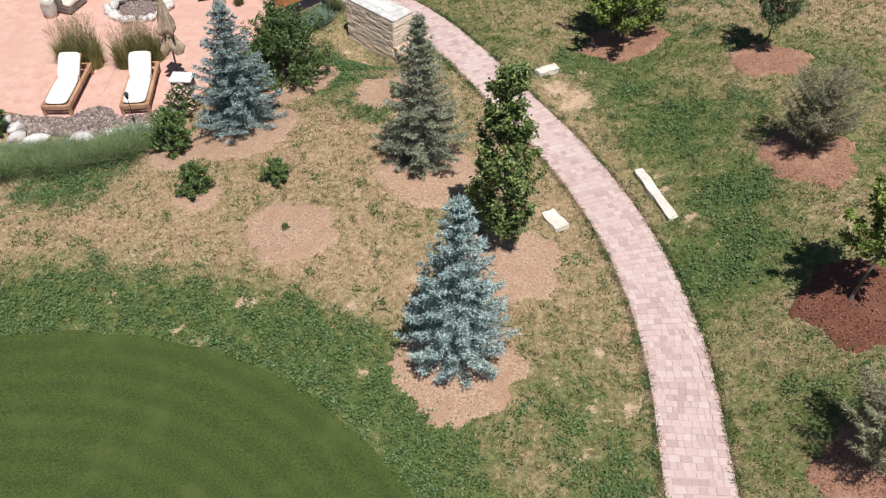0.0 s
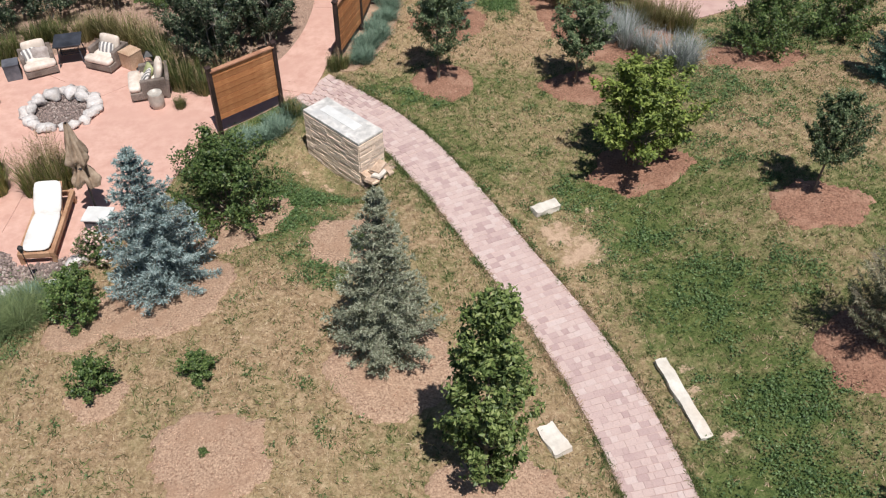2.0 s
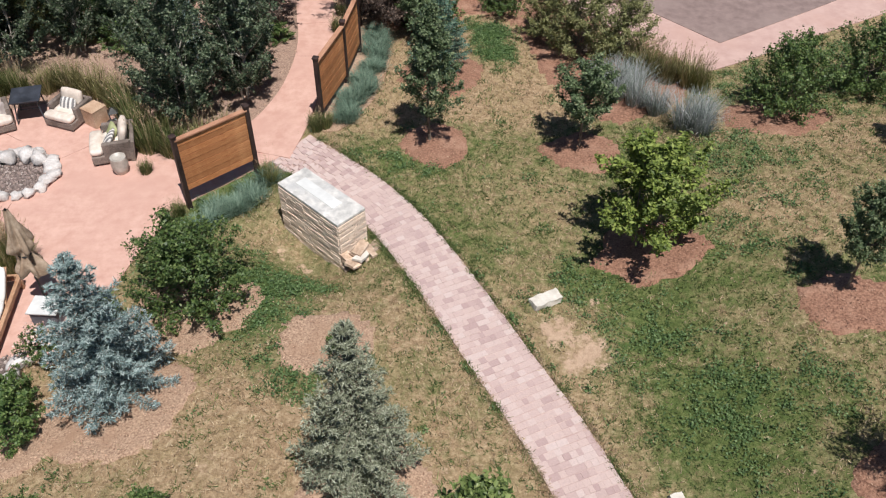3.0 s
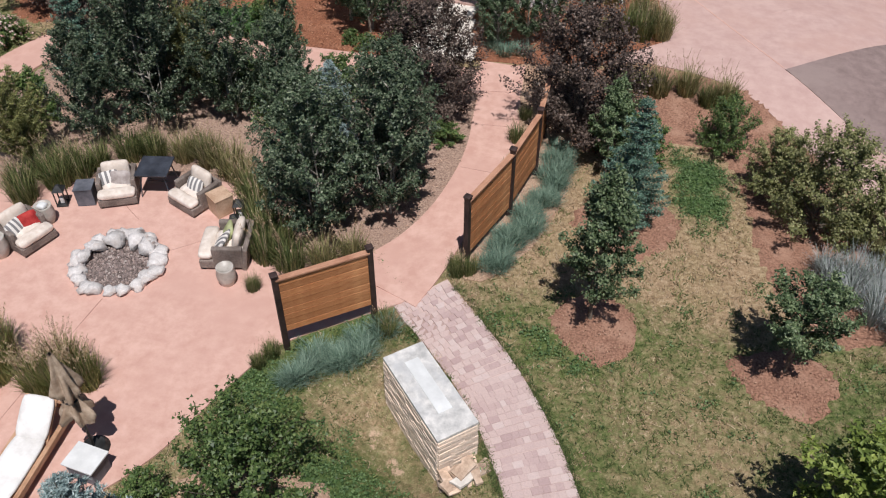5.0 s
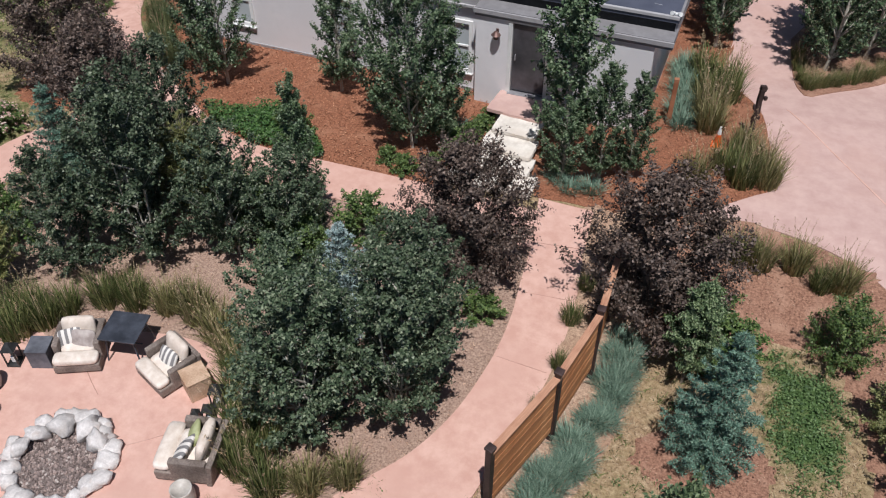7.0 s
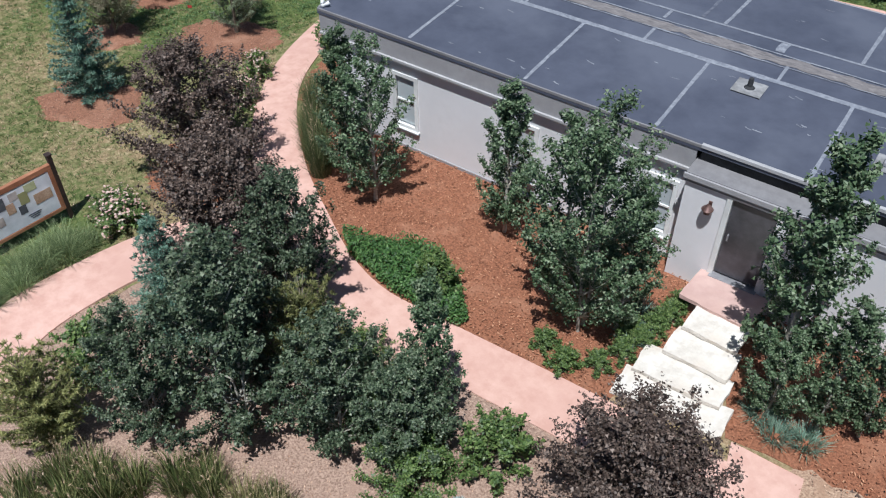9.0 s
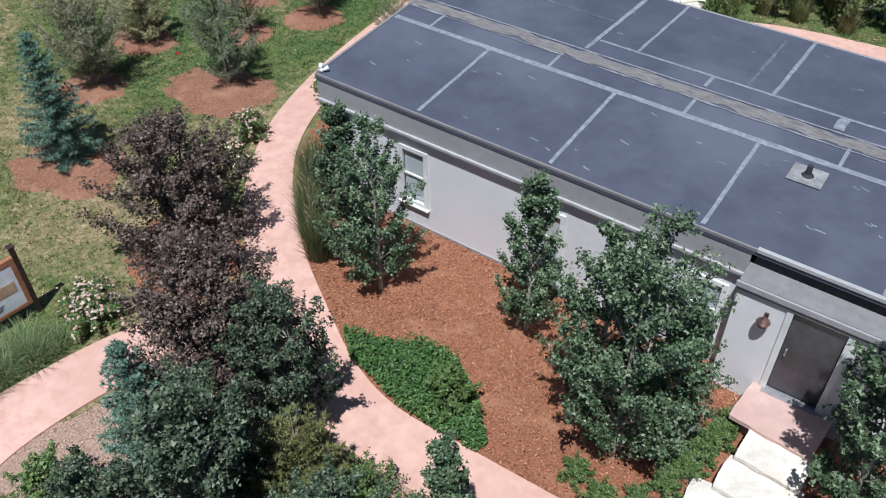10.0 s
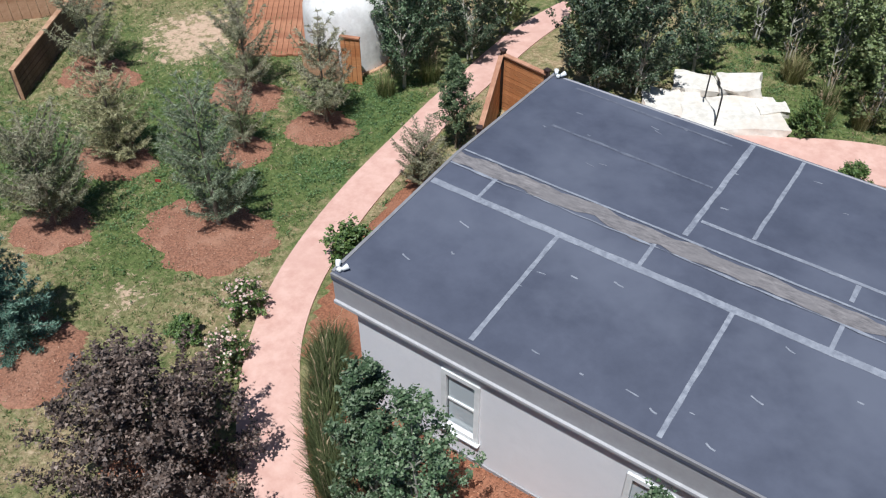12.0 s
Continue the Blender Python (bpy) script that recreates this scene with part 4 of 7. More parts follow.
# ---- stacked stone plinth beside the paved path ----
PL_C, PL_TURN, PL_L, PL_W, PL_TOP = ((-1.65 + 0.2) / 2, (23.55 + 22.6) / 2 - 0.02), -46.5, 1.98, 0.76, 0.88
plinth = thing("stone_plinth", "stacked ledgestone plinth with a pale concrete top", "plinth", pose(PL_C[0], PL_C[1], -0.65, 0, 0, PL_TURN))
hgt = PL_TOP + 0.65
part("core", box(PL_L - 0.07, PL_W - 0.07, hgt - 0.06, (0, 0, 0)), M_SAND, plinth)
rs = random.Random(5)
stone_meshes = []
for k in range(14):
    bm = rough_slab(1.0, 1.0, 1.0, k * 3.1, 1)
    me_ = bpy.data.meshes.new("stone")
    bm.to_mesh(me_)
    bm.free()
    me_.materials.append(M_STONE)
    stone_meshes.append(me_)
z = 0.0
while z < hgt - 0.11:
    ch = min(rs.uniform(0.045, 0.1), hgt - 0.06 - z)
    for side, length, half in ((0, PL_L, PL_W / 2), (1, PL_W, PL_L / 2), (2, PL_L, PL_W / 2), (3, PL_W, PL_L / 2)):
        s = -length / 2
        while s < length / 2 - 0.03:
            w = min(rs.uniform(0.14, 0.42), length / 2 - s)
            if length / 2 - s - w < 0.08:
                w = length / 2 - s
            dep = 0.1 + rs.uniform(0, 0.03)
            part("stone", rs.choice(stone_meshes), None, plinth, m=pose(0, 0, 0, 0, 0, 90 * side) @ pose(s + w / 2, -half + 0.04 - rs.uniform(0, 0.009), z) @ Matrix.Diagonal((w - 0.002, dep, ch + 0.002, 1)))
            s += w
    z += ch
cap = part("cap", box(PL_L + 0.03, PL_W + 0.03, 0.07, (0, 0, hgt - 0.065), 0.015), M_CAP, plinth, "pale weathered concrete cap")
part("inset_panel", box(1.25, 0.27, 0.012, (-0.08, 0.02, hgt + 0.005), 0.003), M_WHITE, cap, "bright white inset panel")
# loose leftover stones, stacked against its end
rl_ = random.Random(31)
for k in range(17):
    lay = k // 5
    dx, dy = 1.08 + rl_.uniform(0, 0.34 - 0.035 * lay), rl_.uniform(-0.34, 0.34) * (1 - 0.05 * lay) - 0.04
    sx, sy, sz = rl_.uniform(0.3, 0.6), rl_.uniform(0.12, 0.24), rl_.uniform(0.04, 0.075)
    m = pose(*PL_C, 0, 0, 0, PL_TURN) @ pose(dx, dy, 0)
    x, y = m.translation.x, m.translation.y
    ob = part("loose_stone", rough_slab(sx, sy, sz, k * 1.7, 2), M_LIME if k % 7 == 3 else M_TANSTONE, None, m=pose(x, y, gz(x, y) - 0.02 + 0.075 * lay, rl_.uniform(-9, 9), rl_.uniform(-9, 9), PL_TURN + rl_.choice((0, 90, 90)) + rl_.uniform(-22, 22)))
    tagged(ob, "loose flat tan stone stacked beside the plinth", "stone", "loose stones at the plinth")

# ---- hewn stone blocks set in the lawn ----
for nm, (x, y), (sx, sy, sz), rz in (("stone_block", (3.25, 14.32), (0.36, 0.62, 0.12), 25), ("stone_block", (5.72, 15.12), (0.24, 1.85, 0.13), 13), ("stone_block", (3.92, 20.5), (0.62, 0.28, 0.18), 24)):
    ob = part(nm, rough_slab(sx, sy, sz, x, 9, 0.25), M_PALE, None, m=pose(x, y, gz(x, y) - 0.03, 0, 0, rz))
    tagged(ob, "pale hewn limestone block lying in the turf", "stone", "stone blocks beside the paved path")

# ---- plants ----
def rotated(t, rng, bias, spread=0.8):
    """For n leaves: a frame of tangent, side and normal; normals lean to bias."""
    n = bias + rng.normal(0, spread, bias.shape)
    n /= np.linalg.norm(n, axis=1)[:, None] + 1e-9
    r = rng.normal(0, 1, bias.shape)
    tg = np.cross(n, r)
    tg /= np.linalg.norm(tg, axis=1)[:, None] + 1e-9
    return tg, np.cross(n, tg), n


def leaf_mesh(c, bias, size, rng, slim=0.62, spread=0.75):
    """Folded leaves at c."""
    tg, sd, n = rotated(None, rng, bias, spread)
    k = len(c)
    s = (size * rng.uniform(0.65, 1.3, k))[:, None]
    v = np.stack([c - tg * s * 0.5, c + sd * s * 0.5 * slim + n * s * 0.1, c + tg * s * 0.5, c - sd * s * 0.5 * slim + n * s * 0.1], 1).reshape(-1, 3)
    f = np.arange(4 * k).reshape(-1, 4)
    return v, f


def leaf_small(c, bias, size, rng, spread=0.75):
    """Three-cornered leaves at c, for crowns."""
    tg, sd, n = rotated(None, rng, bias, spread)
    k = len(c)
    s = (size * rng.uniform(0.6, 1.35, k))[:, None]
    v = np.stack([c - tg * s * 0.52, c + (tg * 0.36 - sd * 0.5) * s, c + (tg * 0.36 + sd * 0.5) * s], 1).reshape(-1, 3)
    return v, np.arange(3 * k).reshape(-1, 3)


def tube(path, radii, sides=5):
    path = np.asarray(path, float)
    v, f = [], []
    d = np.gradient(path, axis=0)
    for i, (p, q) in enumerate(zip(path, d)):
        q = Vector(q).normalized()
        a = q.orthogonal().normalized()
        b = q.cross(a)
        for j in range(sides):
            w = 2 * math.pi * j / sides
            v.append(Vector(p) + (a * math.cos(w) + b * math.sin(w)) * radii[i])
    for i in range(len(path) - 1):
        for j in range(sides):
            f.append((i * sides + j, i * sides + (j + 1) % sides, (i + 1) * sides + (j + 1) % sides, (i + 1) * sides + j))
    return [tuple(p) for p in v], f


def joined(pieces):
    v, f = [], []
    for pv, pf in pieces:
        o = len(v)
        v += [tuple(p) for p in pv]
        f += [tuple(int(i) + o for i in q) for q in pf]
    return v, f


PROFILE = {
    "cone": lambda u: (1 - u) ** 0.75 * min(1.0, 0.55 + u * 3.0),
    "oval": lambda u: math.sin(math.pi * min(1, max(0, u * 0.9 + 0.08))) ** 0.6,
    "dome": lambda u: math.sqrt(max(0, 1 - u ** 2.2)) * min(1.0, 0.6 + u * 2),
    "spire": lambda u: (1 - u) ** 0.55 * min(1.0, 0.35 + u * 2.6),
}


def broadleaf(name, seed, H, R, base, shape, limbs, per, size, leaf_mat, bark_mat, label, category, stems=1, lean=0.0, steep=0.9, flowers=None, spread=0.75, nodes=6, twigs=3, reach=0.34, kite=False):
    """A tree or shrub at the origin: trunk or stems, limbs that rise to the crown's edge, twigs along them, leaves along the twigs."""
    rng = np.random.default_rng(seed)
    tree = thing(name, label, category, pose(0, 0, -60))
    prof = PROFILE[shape]
    wood, paths = [], []
    for s in range(stems):
        a = 2 * math.pi * s / max(stems, 1) + seed
        sp = 0.0 if stems == 1 else R * 0.25
        foot = np.array([math.cos(a) * 0.09 * (stems > 1), math.sin(a) * 0.09 * (stems > 1), -0.12])
        topp = np.array([math.cos(a) * sp + lean, math.sin(a) * sp, base + (H - base) * (0.95 - 0.08 * (s % 3))])
        us = np.linspace(0, 1, 9)
        path = np.array([foot + (topp - foot) * t + np.array([0.05 * math.sin(4 * t + a), 0.05 * math.cos(3 * t + a), 0]) * R * math.sin(math.pi * t) for t in us])
        r0 = (0.015 + 0.008 * H) / math.sqrt(stems)
        part("trunk" if stems < 4 else "stem", mesh_of("trunk", *tube(path, [r0 * (1 - 0.88 * t) + (0.25 * r0 if t == 0 else 0) for t in us], 7), True), bark_mat, tree)
        paths.append(path)
    pts, aims = [], []
    for k in range(limbs + stems):
        if k >= limbs:
            path = paths[k - limbs]
            line = path[5:]
            ln = R * 0.5
        else:
            u = ((k + rng.uniform(0, 1)) / limbs) ** 0.85
            a = k * 2.399963 + rng.uniform(-0.5, 0.5)
            r = R * prof(u) * rng.uniform(0.68, 1.1)
            end = np.array([r * math.cos(a) + lean * u, r * math.sin(a), base + (H - base) * u * rng.uniform(0.93, 1.05)])
            path = paths[k % stems]
            z = max(base * 0.6 + 0.03, end[2] - steep * r)
            st = path[np.argmin(abs(path[:, 2] - z))]
            mid = st * 0.45 + end * 0.55 + np.array([0, 0, -0.1 * r])
            line = np.array([st, mid, end])
            wood.append(tube(line, [0.008 + 0.0035 * H, 0.008, 0.003], 4))
            ln = r
        seg = np.linspace(0, len(line) - 1, nodes + 2)[2:] if k < limbs else np.linspace(0, len(line) - 1, nodes)
        for q in seg:
            i = min(int(q), len(line) - 2)
            p = line[i] + (line[i + 1] - line[i]) * (q - i)
            d = line[i + 1] - line[i]
            d = d / (np.linalg.norm(d) + 1e-9)
            for t in range(twigs):
                w = d * 0.9 + rng.normal(0, 0.6, 3) + np.array([0, 0, 0.35])
                w /= np.linalg.norm(w)
                tl = reach * R * rng.uniform(0.55, 1.1) * (1.15 - 0.45 * q / (len(line) - 1))
                n = max(3, int((1.25 if kite else 1.6) * per * rng.uniform(0.7, 1.3)))
                f = rng.uniform(0.1, 1.0, n)[:, None]
                rad = 0.035 + 0.16 * tl * (1 - 0.6 * f)
                pts.append(p + w * tl * f + rng.normal(0, 0.6, (n, 3)) * rad)
                aims.append(np.tile(w, (n, 1)))
    pos, aim = np.vstack(pts), np.vstack(aims)
    pos[:, 2] = np.where(pos[:, 2] < 0.05, rng.uniform(0.05, 0.3, len(pos)), pos[:, 2])
    out = pos - np.array([0, 0, base + 0.35 * (H - base)])
    out /= np.linalg.norm(out, axis=1)[:, None] + 1e-9
    face = out * 0.45 + aim * 0.15 + np.array([0, 0, 0.6])
    v, f = leaf_mesh(pos, face, size * 1.0, rng, 0.52, spread) if kite else leaf_small(pos, face, size * 0.75, rng, spread)
    part("branchwork", mesh_of("branchwork", *joined(wood), True), bark_mat, tree)["kind"] = "stuff"
    part("crown", mesh_of("crown", v, f), leaf_mat, tree)
    if flowers:
        fm, fn, fs = flowers
        k = rng.permutation(len(pos))[:fn]
        q = pos[k] + out[k] * 0.06
        fv, ff = [], []
        for j in range(3):
            v1, f1 = leaf_mesh(q + rng.normal(0, fs * 0.2, q.shape), out[k] + np.array([0, 0, 0.6]), fs, rng, 0.95, 0.5)
            ff.append(f1 + 4 * len(q) * j)
            fv.append(v1)
        part("blossom", mesh_of("blossom", np.vstack(fv), np.vstack(ff)), fm, tree, "pale pink blossom")
    return tree


def conifer(name, seed, H, R, needle_mat, bark_mat, label, base=0.12, whorls=20, arms=11, droop=0.12, needle=0.076, width=0.0108, rise=0.1, taper=0.8, gappy=0.0, twig=0.16, per_twig=8, category="spruce"):
    """A conifer: straight trunk, whorls of boughs, twigs clothed in needles."""
    rng = np.random.default_rng(seed)
    tree = thing(name, label, category, pose(0, 0, -60))
    us = np.linspace(0, 1, 8)
    r0 = 0.02 + 0.014 * H
    part("trunk", mesh_of("trunk", *tube([(0, 0, -0.12 + (H * 0.97 + 0.12) * t) for t in us], [r0 * (1 - 0.93 * t) for t in us], 7), True), bark_mat, tree)
    boughs = []
    pts, dirs = [], []
    for w in range(whorls):
        u = (w + rng.uniform(-0.3, 0.3)) / whorls
        z = base + (H - base) * max(0, u) * 0.985
        prof = max(0.03, (1 - max(0, u)) ** taper) * min(1.0, 0.82 + u * 2)
        n = max(5, int(arms * (0.55 + 0.45 * (1 - u))))
        for k in range(n):
            if rng.uniform() < gappy:
                continue
            a = 2 * math.pi * (k + rng.uniform(-0.35, 0.35)) / n + w * 2.4
            L = R * prof * rng.uniform(0.78, 1.12)
            d = np.array([math.cos(a), math.sin(a), 0])
            up = rise + 0.55 * max(0, u) ** 2 + rng.uniform(-0.08, 0.08)
            m = max(3, int(L / 0.085))
            t = np.linspace(0.12, 1, m)
            path = d * (t * L)[:, None]
            path[:, 2] = z + up * t * L - droop * L * np.sin(t * math.pi * 0.75) + 0.10 * L * t ** 3
            boughs.append(tube(path[[0, m // 2, m - 1]], [0.012, 0.008, 0.004], 3))
            side = np.array([-d[1], d[0], 0])
            for i in range(m):
                tl = twig * (1.15 - 0.75 * t[i]) * (0.5 + 0.6 * min(1, L))
                for s in (-1, 1):
                    dv = d * 0.75 + side * s * 0.8 + np.array([0, 0, rng.uniform(-0.12, 0.25)])
                    dv /= np.linalg.norm(dv)
                    for q in np.linspace(0.15, 1, max(2, int(tl / 0.05))):
                        pts.append(path[i] + dv * tl * q)
                        dirs.append(dv)
                pts.append(path[i])
                dirs.append(d)
    pts.append(np.array([0, 0, H * 0.98]))
    dirs.append(np.array([0, 0, 1.0]))
    pts, dirs = np.array(pts), np.array(dirs)
    idx = np.repeat(np.arange(len(pts)), per_twig)
    p, d = pts[idx], dirs[idx]
    nd = d * 0.75 + rng.normal(0, 0.62, p.shape) + np.array([0, 0, 0.28])
    nd /= np.linalg.norm(nd, axis=1)[:, None]
    p = p + rng.normal(0, 0.012, p.shape)
    ln = (needle * rng.uniform(0.6, 1.2, len(p)))[:, None]
    sd = np.cross(nd, rng.normal(0, 1, p.shape))
    sd /= np.linalg.norm(sd, axis=1)[:, None] + 1e-9
    v = np.stack([p - sd * width, p + sd * width, p + nd * ln], 1).reshape(-1, 3)
    f = np.arange(len(v)).reshape(-1, 3)
    part("branchwork", mesh_of("branchwork", *joined(boughs)), bark_mat, tree)["kind"] = "stuff"
    part("crown", mesh_of("crown", v, f), needle_mat, tree)
    return tree


def blade_mesh(n, H, spread, rng, width=0.007, foot=0.12, bend=0.55, lo=0.55):
    """Arching blades out of one tuft."""
    a = rng.uniform(0, 2 * math.pi, n)
    r = foot * np.sqrt(rng.uniform(0, 1, n))
    base = np.stack([r * np.cos(a), r * np.sin(a), np.full(n, -0.03)], 1)
    az = a + rng.normal(0, 0.7, n)
    out = np.stack([np.cos(az), np.sin(az), np.zeros(n)], 1)
    L = H * rng.uniform(lo, 1.05, n)
    sp = spread * rng.uniform(0.15, 1.0, n)
    side = np.cross(out, [0, 0, 1.0])
    rows = []
    for t in (0, 0.55, 1.0):
        c = base + out * (sp * (0.35 * t + bend * t ** 2.4))[:, None] + np.array([0, 0, 1.0]) * (L * (t - 0.28 * bend * t ** 3 * (sp / (spread + 1e-6))))[:, None]
        w = width * (1 - t) + 0.0012
        rows += [c - side * w, c + side * w]
    v = np.stack(rows, 1).reshape(-1, 3)
    b = np.arange(n)[:, None] * 6
    f = np.concatenate([b + np.array([0, 1, 3, 2]), b + np.array([2, 3, 5, 4])], 0)
    tips = rows[4]
    return v, f, tips, out


def grass_clump(name, seed, H, spread, n, mat_, label, plume_mat=None, plumes=0, width=0.007, foot=0.14):
    rng = np.random.default_rng(seed)
    g = thing(name, label, "grass", pose(0, 0, -60))
    v, f, tips, out = blade_mesh(n, H * (0.72 if plumes else 1.0), spread, rng, width, foot)
    part("foliage", mesh_of("foliage", v, f), mat_, g)
    if plumes:
        v0, f0, tips, out = blade_mesh(plumes, H, spread * 0.7, rng, 0.0035, foot, 0.35, 0.8)
        m = 7
        idx = np.repeat(np.arange(plumes), m)
        t = np.tile(np.linspace(0, 1, m), plumes)[:, None]
        c = tips[idx] + (out[idx] * 0.10 + np.array([0, 0, 0.2])) * (t - 0.55)
        v, f = leaf_mesh(c, out[idx] * 0.4 + np.array([0, 0, 0.2]), 0.055, rng, 0.3, 0.9)
        part("seed_plume", mesh_of("seed_plume", np.vstack([v0, v]), np.vstack([f0, f + len(v0)])), plume_mat, g, "tan pink seed plumes")
    return g


M_BARK = surface("grey_bark", (0.16, 0.13, 0.1), (0.3, 0.25, 0.2), 14, 3, rough=0.9, bump=0.5, stretch=(4, 4, 0.7))
M_ASPEN_BARK = surface("aspen_bark", (0.3, 0.28, 0.23), (0.55, 0.52, 0.45), 10, 4, stain=(0.16, 0.14, 0.12), rough=0.8, bump=0.2, stretch=(1, 1, 3))
M_BLUE = islands("blue_needle", [(0, (0.1, 0.15, 0.145)), (0.45, (0.275, 0.38, 0.37)), (1, (0.6, 0.7, 0.69))], 0.75, 0.12)
M_BLUE2 = islands("teal_needle", [(0, (0.055, 0.11, 0.082)), (0.5, (0.12, 0.222, 0.16)), (1, (0.28, 0.405, 0.31))], 0.75, 0.12)
M_SAGE = islands("grey_green_needle", [(0, (0.15, 0.17, 0.105)), (0.5, (0.32, 0.345, 0.24)), (1, (0.52, 0.54, 0.42))], 0.75, 0.12)
M_PINE = islands("pine_needle", [(0, (0.12, 0.125, 0.066)), (0.5, (0.26, 0.258, 0.15)), (1, (0.47, 0.45, 0.3))], 0.75, 0.14, patch=(0.31, 0.25, 0.19))
M_PINE4 = islands("pine_needle_olive", [(0, (0.14, 0.135, 0.06)), (0.5, (0.3, 0.285, 0.145)), (1, (0.5, 0.46, 0.28))], 0.75, 0.14)
M_PINE2 = islands("pine_needle_green", [(0, (0.08, 0.105, 0.06)), (0.5, (0.17, 0.205, 0.125)), (1, (0.34, 0.375, 0.25))], 0.75, 0.14)
M_YOUNG = islands("young_leaf", [(0, (0.05, 0.085, 0.036)), (0.6, (0.125, 0.182, 0.08)), (1, (0.31, 0.37, 0.2))], 0.5, 0.22)
M_PEARY = islands("pear_leaf_light", [(0, (0.063, 0.102, 0.029)), (0.6, (0.152, 0.213, 0.061)), (1, (0.342, 0.397, 0.146))], 0.5, 0.22)
M_THICKET = islands("thicket_leaf", [(0, (0.085, 0.12, 0.04)), (0.6, (0.19, 0.24, 0.09)), (1, (0.36, 0.4, 0.19))], 0.55, 0.25)
M_YELLOWG = islands("maple_leaf", [(0, (0.08, 0.12, 0.024)), (0.6, (0.19, 0.25, 0.05)), (1, (0.34, 0.4, 0.1))], 0.55, 0.25)
M_COTTON = islands("cottonwood_leaf", [(0, (0.028, 0.047, 0.025)), (0.5, (0.06, 0.091, 0.047)), (0.82, (0.135, 0.172, 0.102)), (1, (0.24, 0.275, 0.178))], 0.5, 0.16, spec=0.4)
M_ASPEN = islands("aspen_leaf", [(0, (0.036, 0.064, 0.029)), (0.5, (0.077, 0.125, 0.058)), (0.82, (0.16, 0.215, 0.118)), (1, (0.27, 0.32, 0.2))], 0.5, 0.16, spec=0.4)
M_PLUM = islands("plum_leaf", [(0, (0.036, 0.024, 0.02)), (0.5, (0.087, 0.06, 0.048)), (0.82, (0.17, 0.123, 0.1)), (1, (0.28, 0.21, 0.17))], 0.55, 0.1, spec=0.35)
M_SHRUB = islands("shrub_leaf", [(0, (0.045, 0.085, 0.024)), (0.6, (0.11, 0.178, 0.048)), (1, (0.23, 0.3, 0.1))], 0.5, 0.24)
M_OLIVE = islands("olive_leaf", [(0, (0.11, 0.125, 0.04)), (0.6, (0.235, 0.245, 0.09)), (1, (0.44, 0.42, 0.21))], 0.6, 0.22)
M_JUNI = islands("juniper_needle", [(0, (0.1, 0.115, 0.035)), (0.6, (0.21, 0.22, 0.075)), (1, (0.38, 0.36, 0.15))], 0.6, 0.2)
M_COVER = islands("cover_leaf", [(0, (0.03, 0.08, 0.02)), (0.6, (0.075, 0.16, 0.04)), (1, (0.15, 0.25, 0.08))], 0.5, 0.2)
M_GRASS = islands("ornamental_blade", [(0, (0.055, 0.08, 0.022)), (0.5, (0.125, 0.152, 0.047)), (1, (0.31, 0.29, 0.125))], 0.65, 0.2)
M_FEATHER = islands("feather_blade", [(0, (0.09, 0.115, 0.03)), (0.5, (0.2, 0.22, 0.065)), (1, (0.41, 0.38, 0.165))], 0.65, 0.24)
M_REED = islands("reed_blade", [(0, (0.04, 0.06, 0.02)), (0.5, (0.09, 0.115, 0.04)), (1, (0.2, 0.2, 0.09))], 0.65, 0.2)
M_PLUME = islands("seed_plume", [(0, (0.28, 0.19, 0.11)), (0.5, (0.43, 0.315, 0.195)), (1, (0.56, 0.44, 0.3))], 0.8, 0.2)
M_TANGRASS = islands("tan_blade", [(0, (0.1, 0.1, 0.035)), (0.5, (0.22, 0.205, 0.08)), (1, (0.42, 0.36, 0.19))], 0.7, 0.2)
M_FESCUE = islands("blue_blade", [(0, (0.075, 0.13, 0.09)), (0.5, (0.15, 0.235, 0.17)), (1, (0.3, 0.4, 0.305))], 0.7, 0.15)
M_SOFT = islands("soft_blade", [(0, (0.08, 0.12, 0.046)), (0.5, (0.15, 0.2, 0.078)), (1, (0.29, 0.34, 0.16))], 0.7, 0.2)
M_SILVER = islands("silver_blade", [(0, (0.17, 0.21, 0.17)), (0.5, (0.31, 0.345, 0.315)), (1, (0.52, 0.51, 0.54))], 0.75, 0.15)
M_ROSE = islands("rose_petal", [(0, (0.6, 0.32, 0.29)), (0.5, (0.74, 0.52, 0.45)), (1, (0.82, 0.7, 0.62))], 0.7, 0.2)

KIND = {}
KIND["blue1"] = conifer("blue_spruce", 11, 4.1, 1.12, M_BLUE, M_BARK, "silvery blue spruce, dense and full to the ground")
KIND["blue2"] = conifer("blue_spruce", 12, 3.5, 1.1, M_BLUE, M_BARK, "silvery blue spruce, dense and full to the ground", whorls=18)
KIND["teal"] = conifer("blue_spruce", 13, 3.5, 0.95, M_BLUE2, M_BARK, "blue-green spruce with layered boughs", whorls=17, gappy=0.12)
KIND["sage"] = conifer("spruce", 14, 3.95, 1.1, M_SAGE, M_BARK, "grey-green spruce with a thin top", gappy=0.1, whorls=21, taper=0.9)
KIND["pine1"] = conifer("pine", 15, 3.0, 1.0, M_PINE, M_BARK, "thin grey-green young mountain pine", base=0.35, whorls=9, arms=7, gappy=0.3, needle=0.125, width=0.0095, rise=0.95, taper=0.4, twig=0.2, per_twig=6, category="pine")
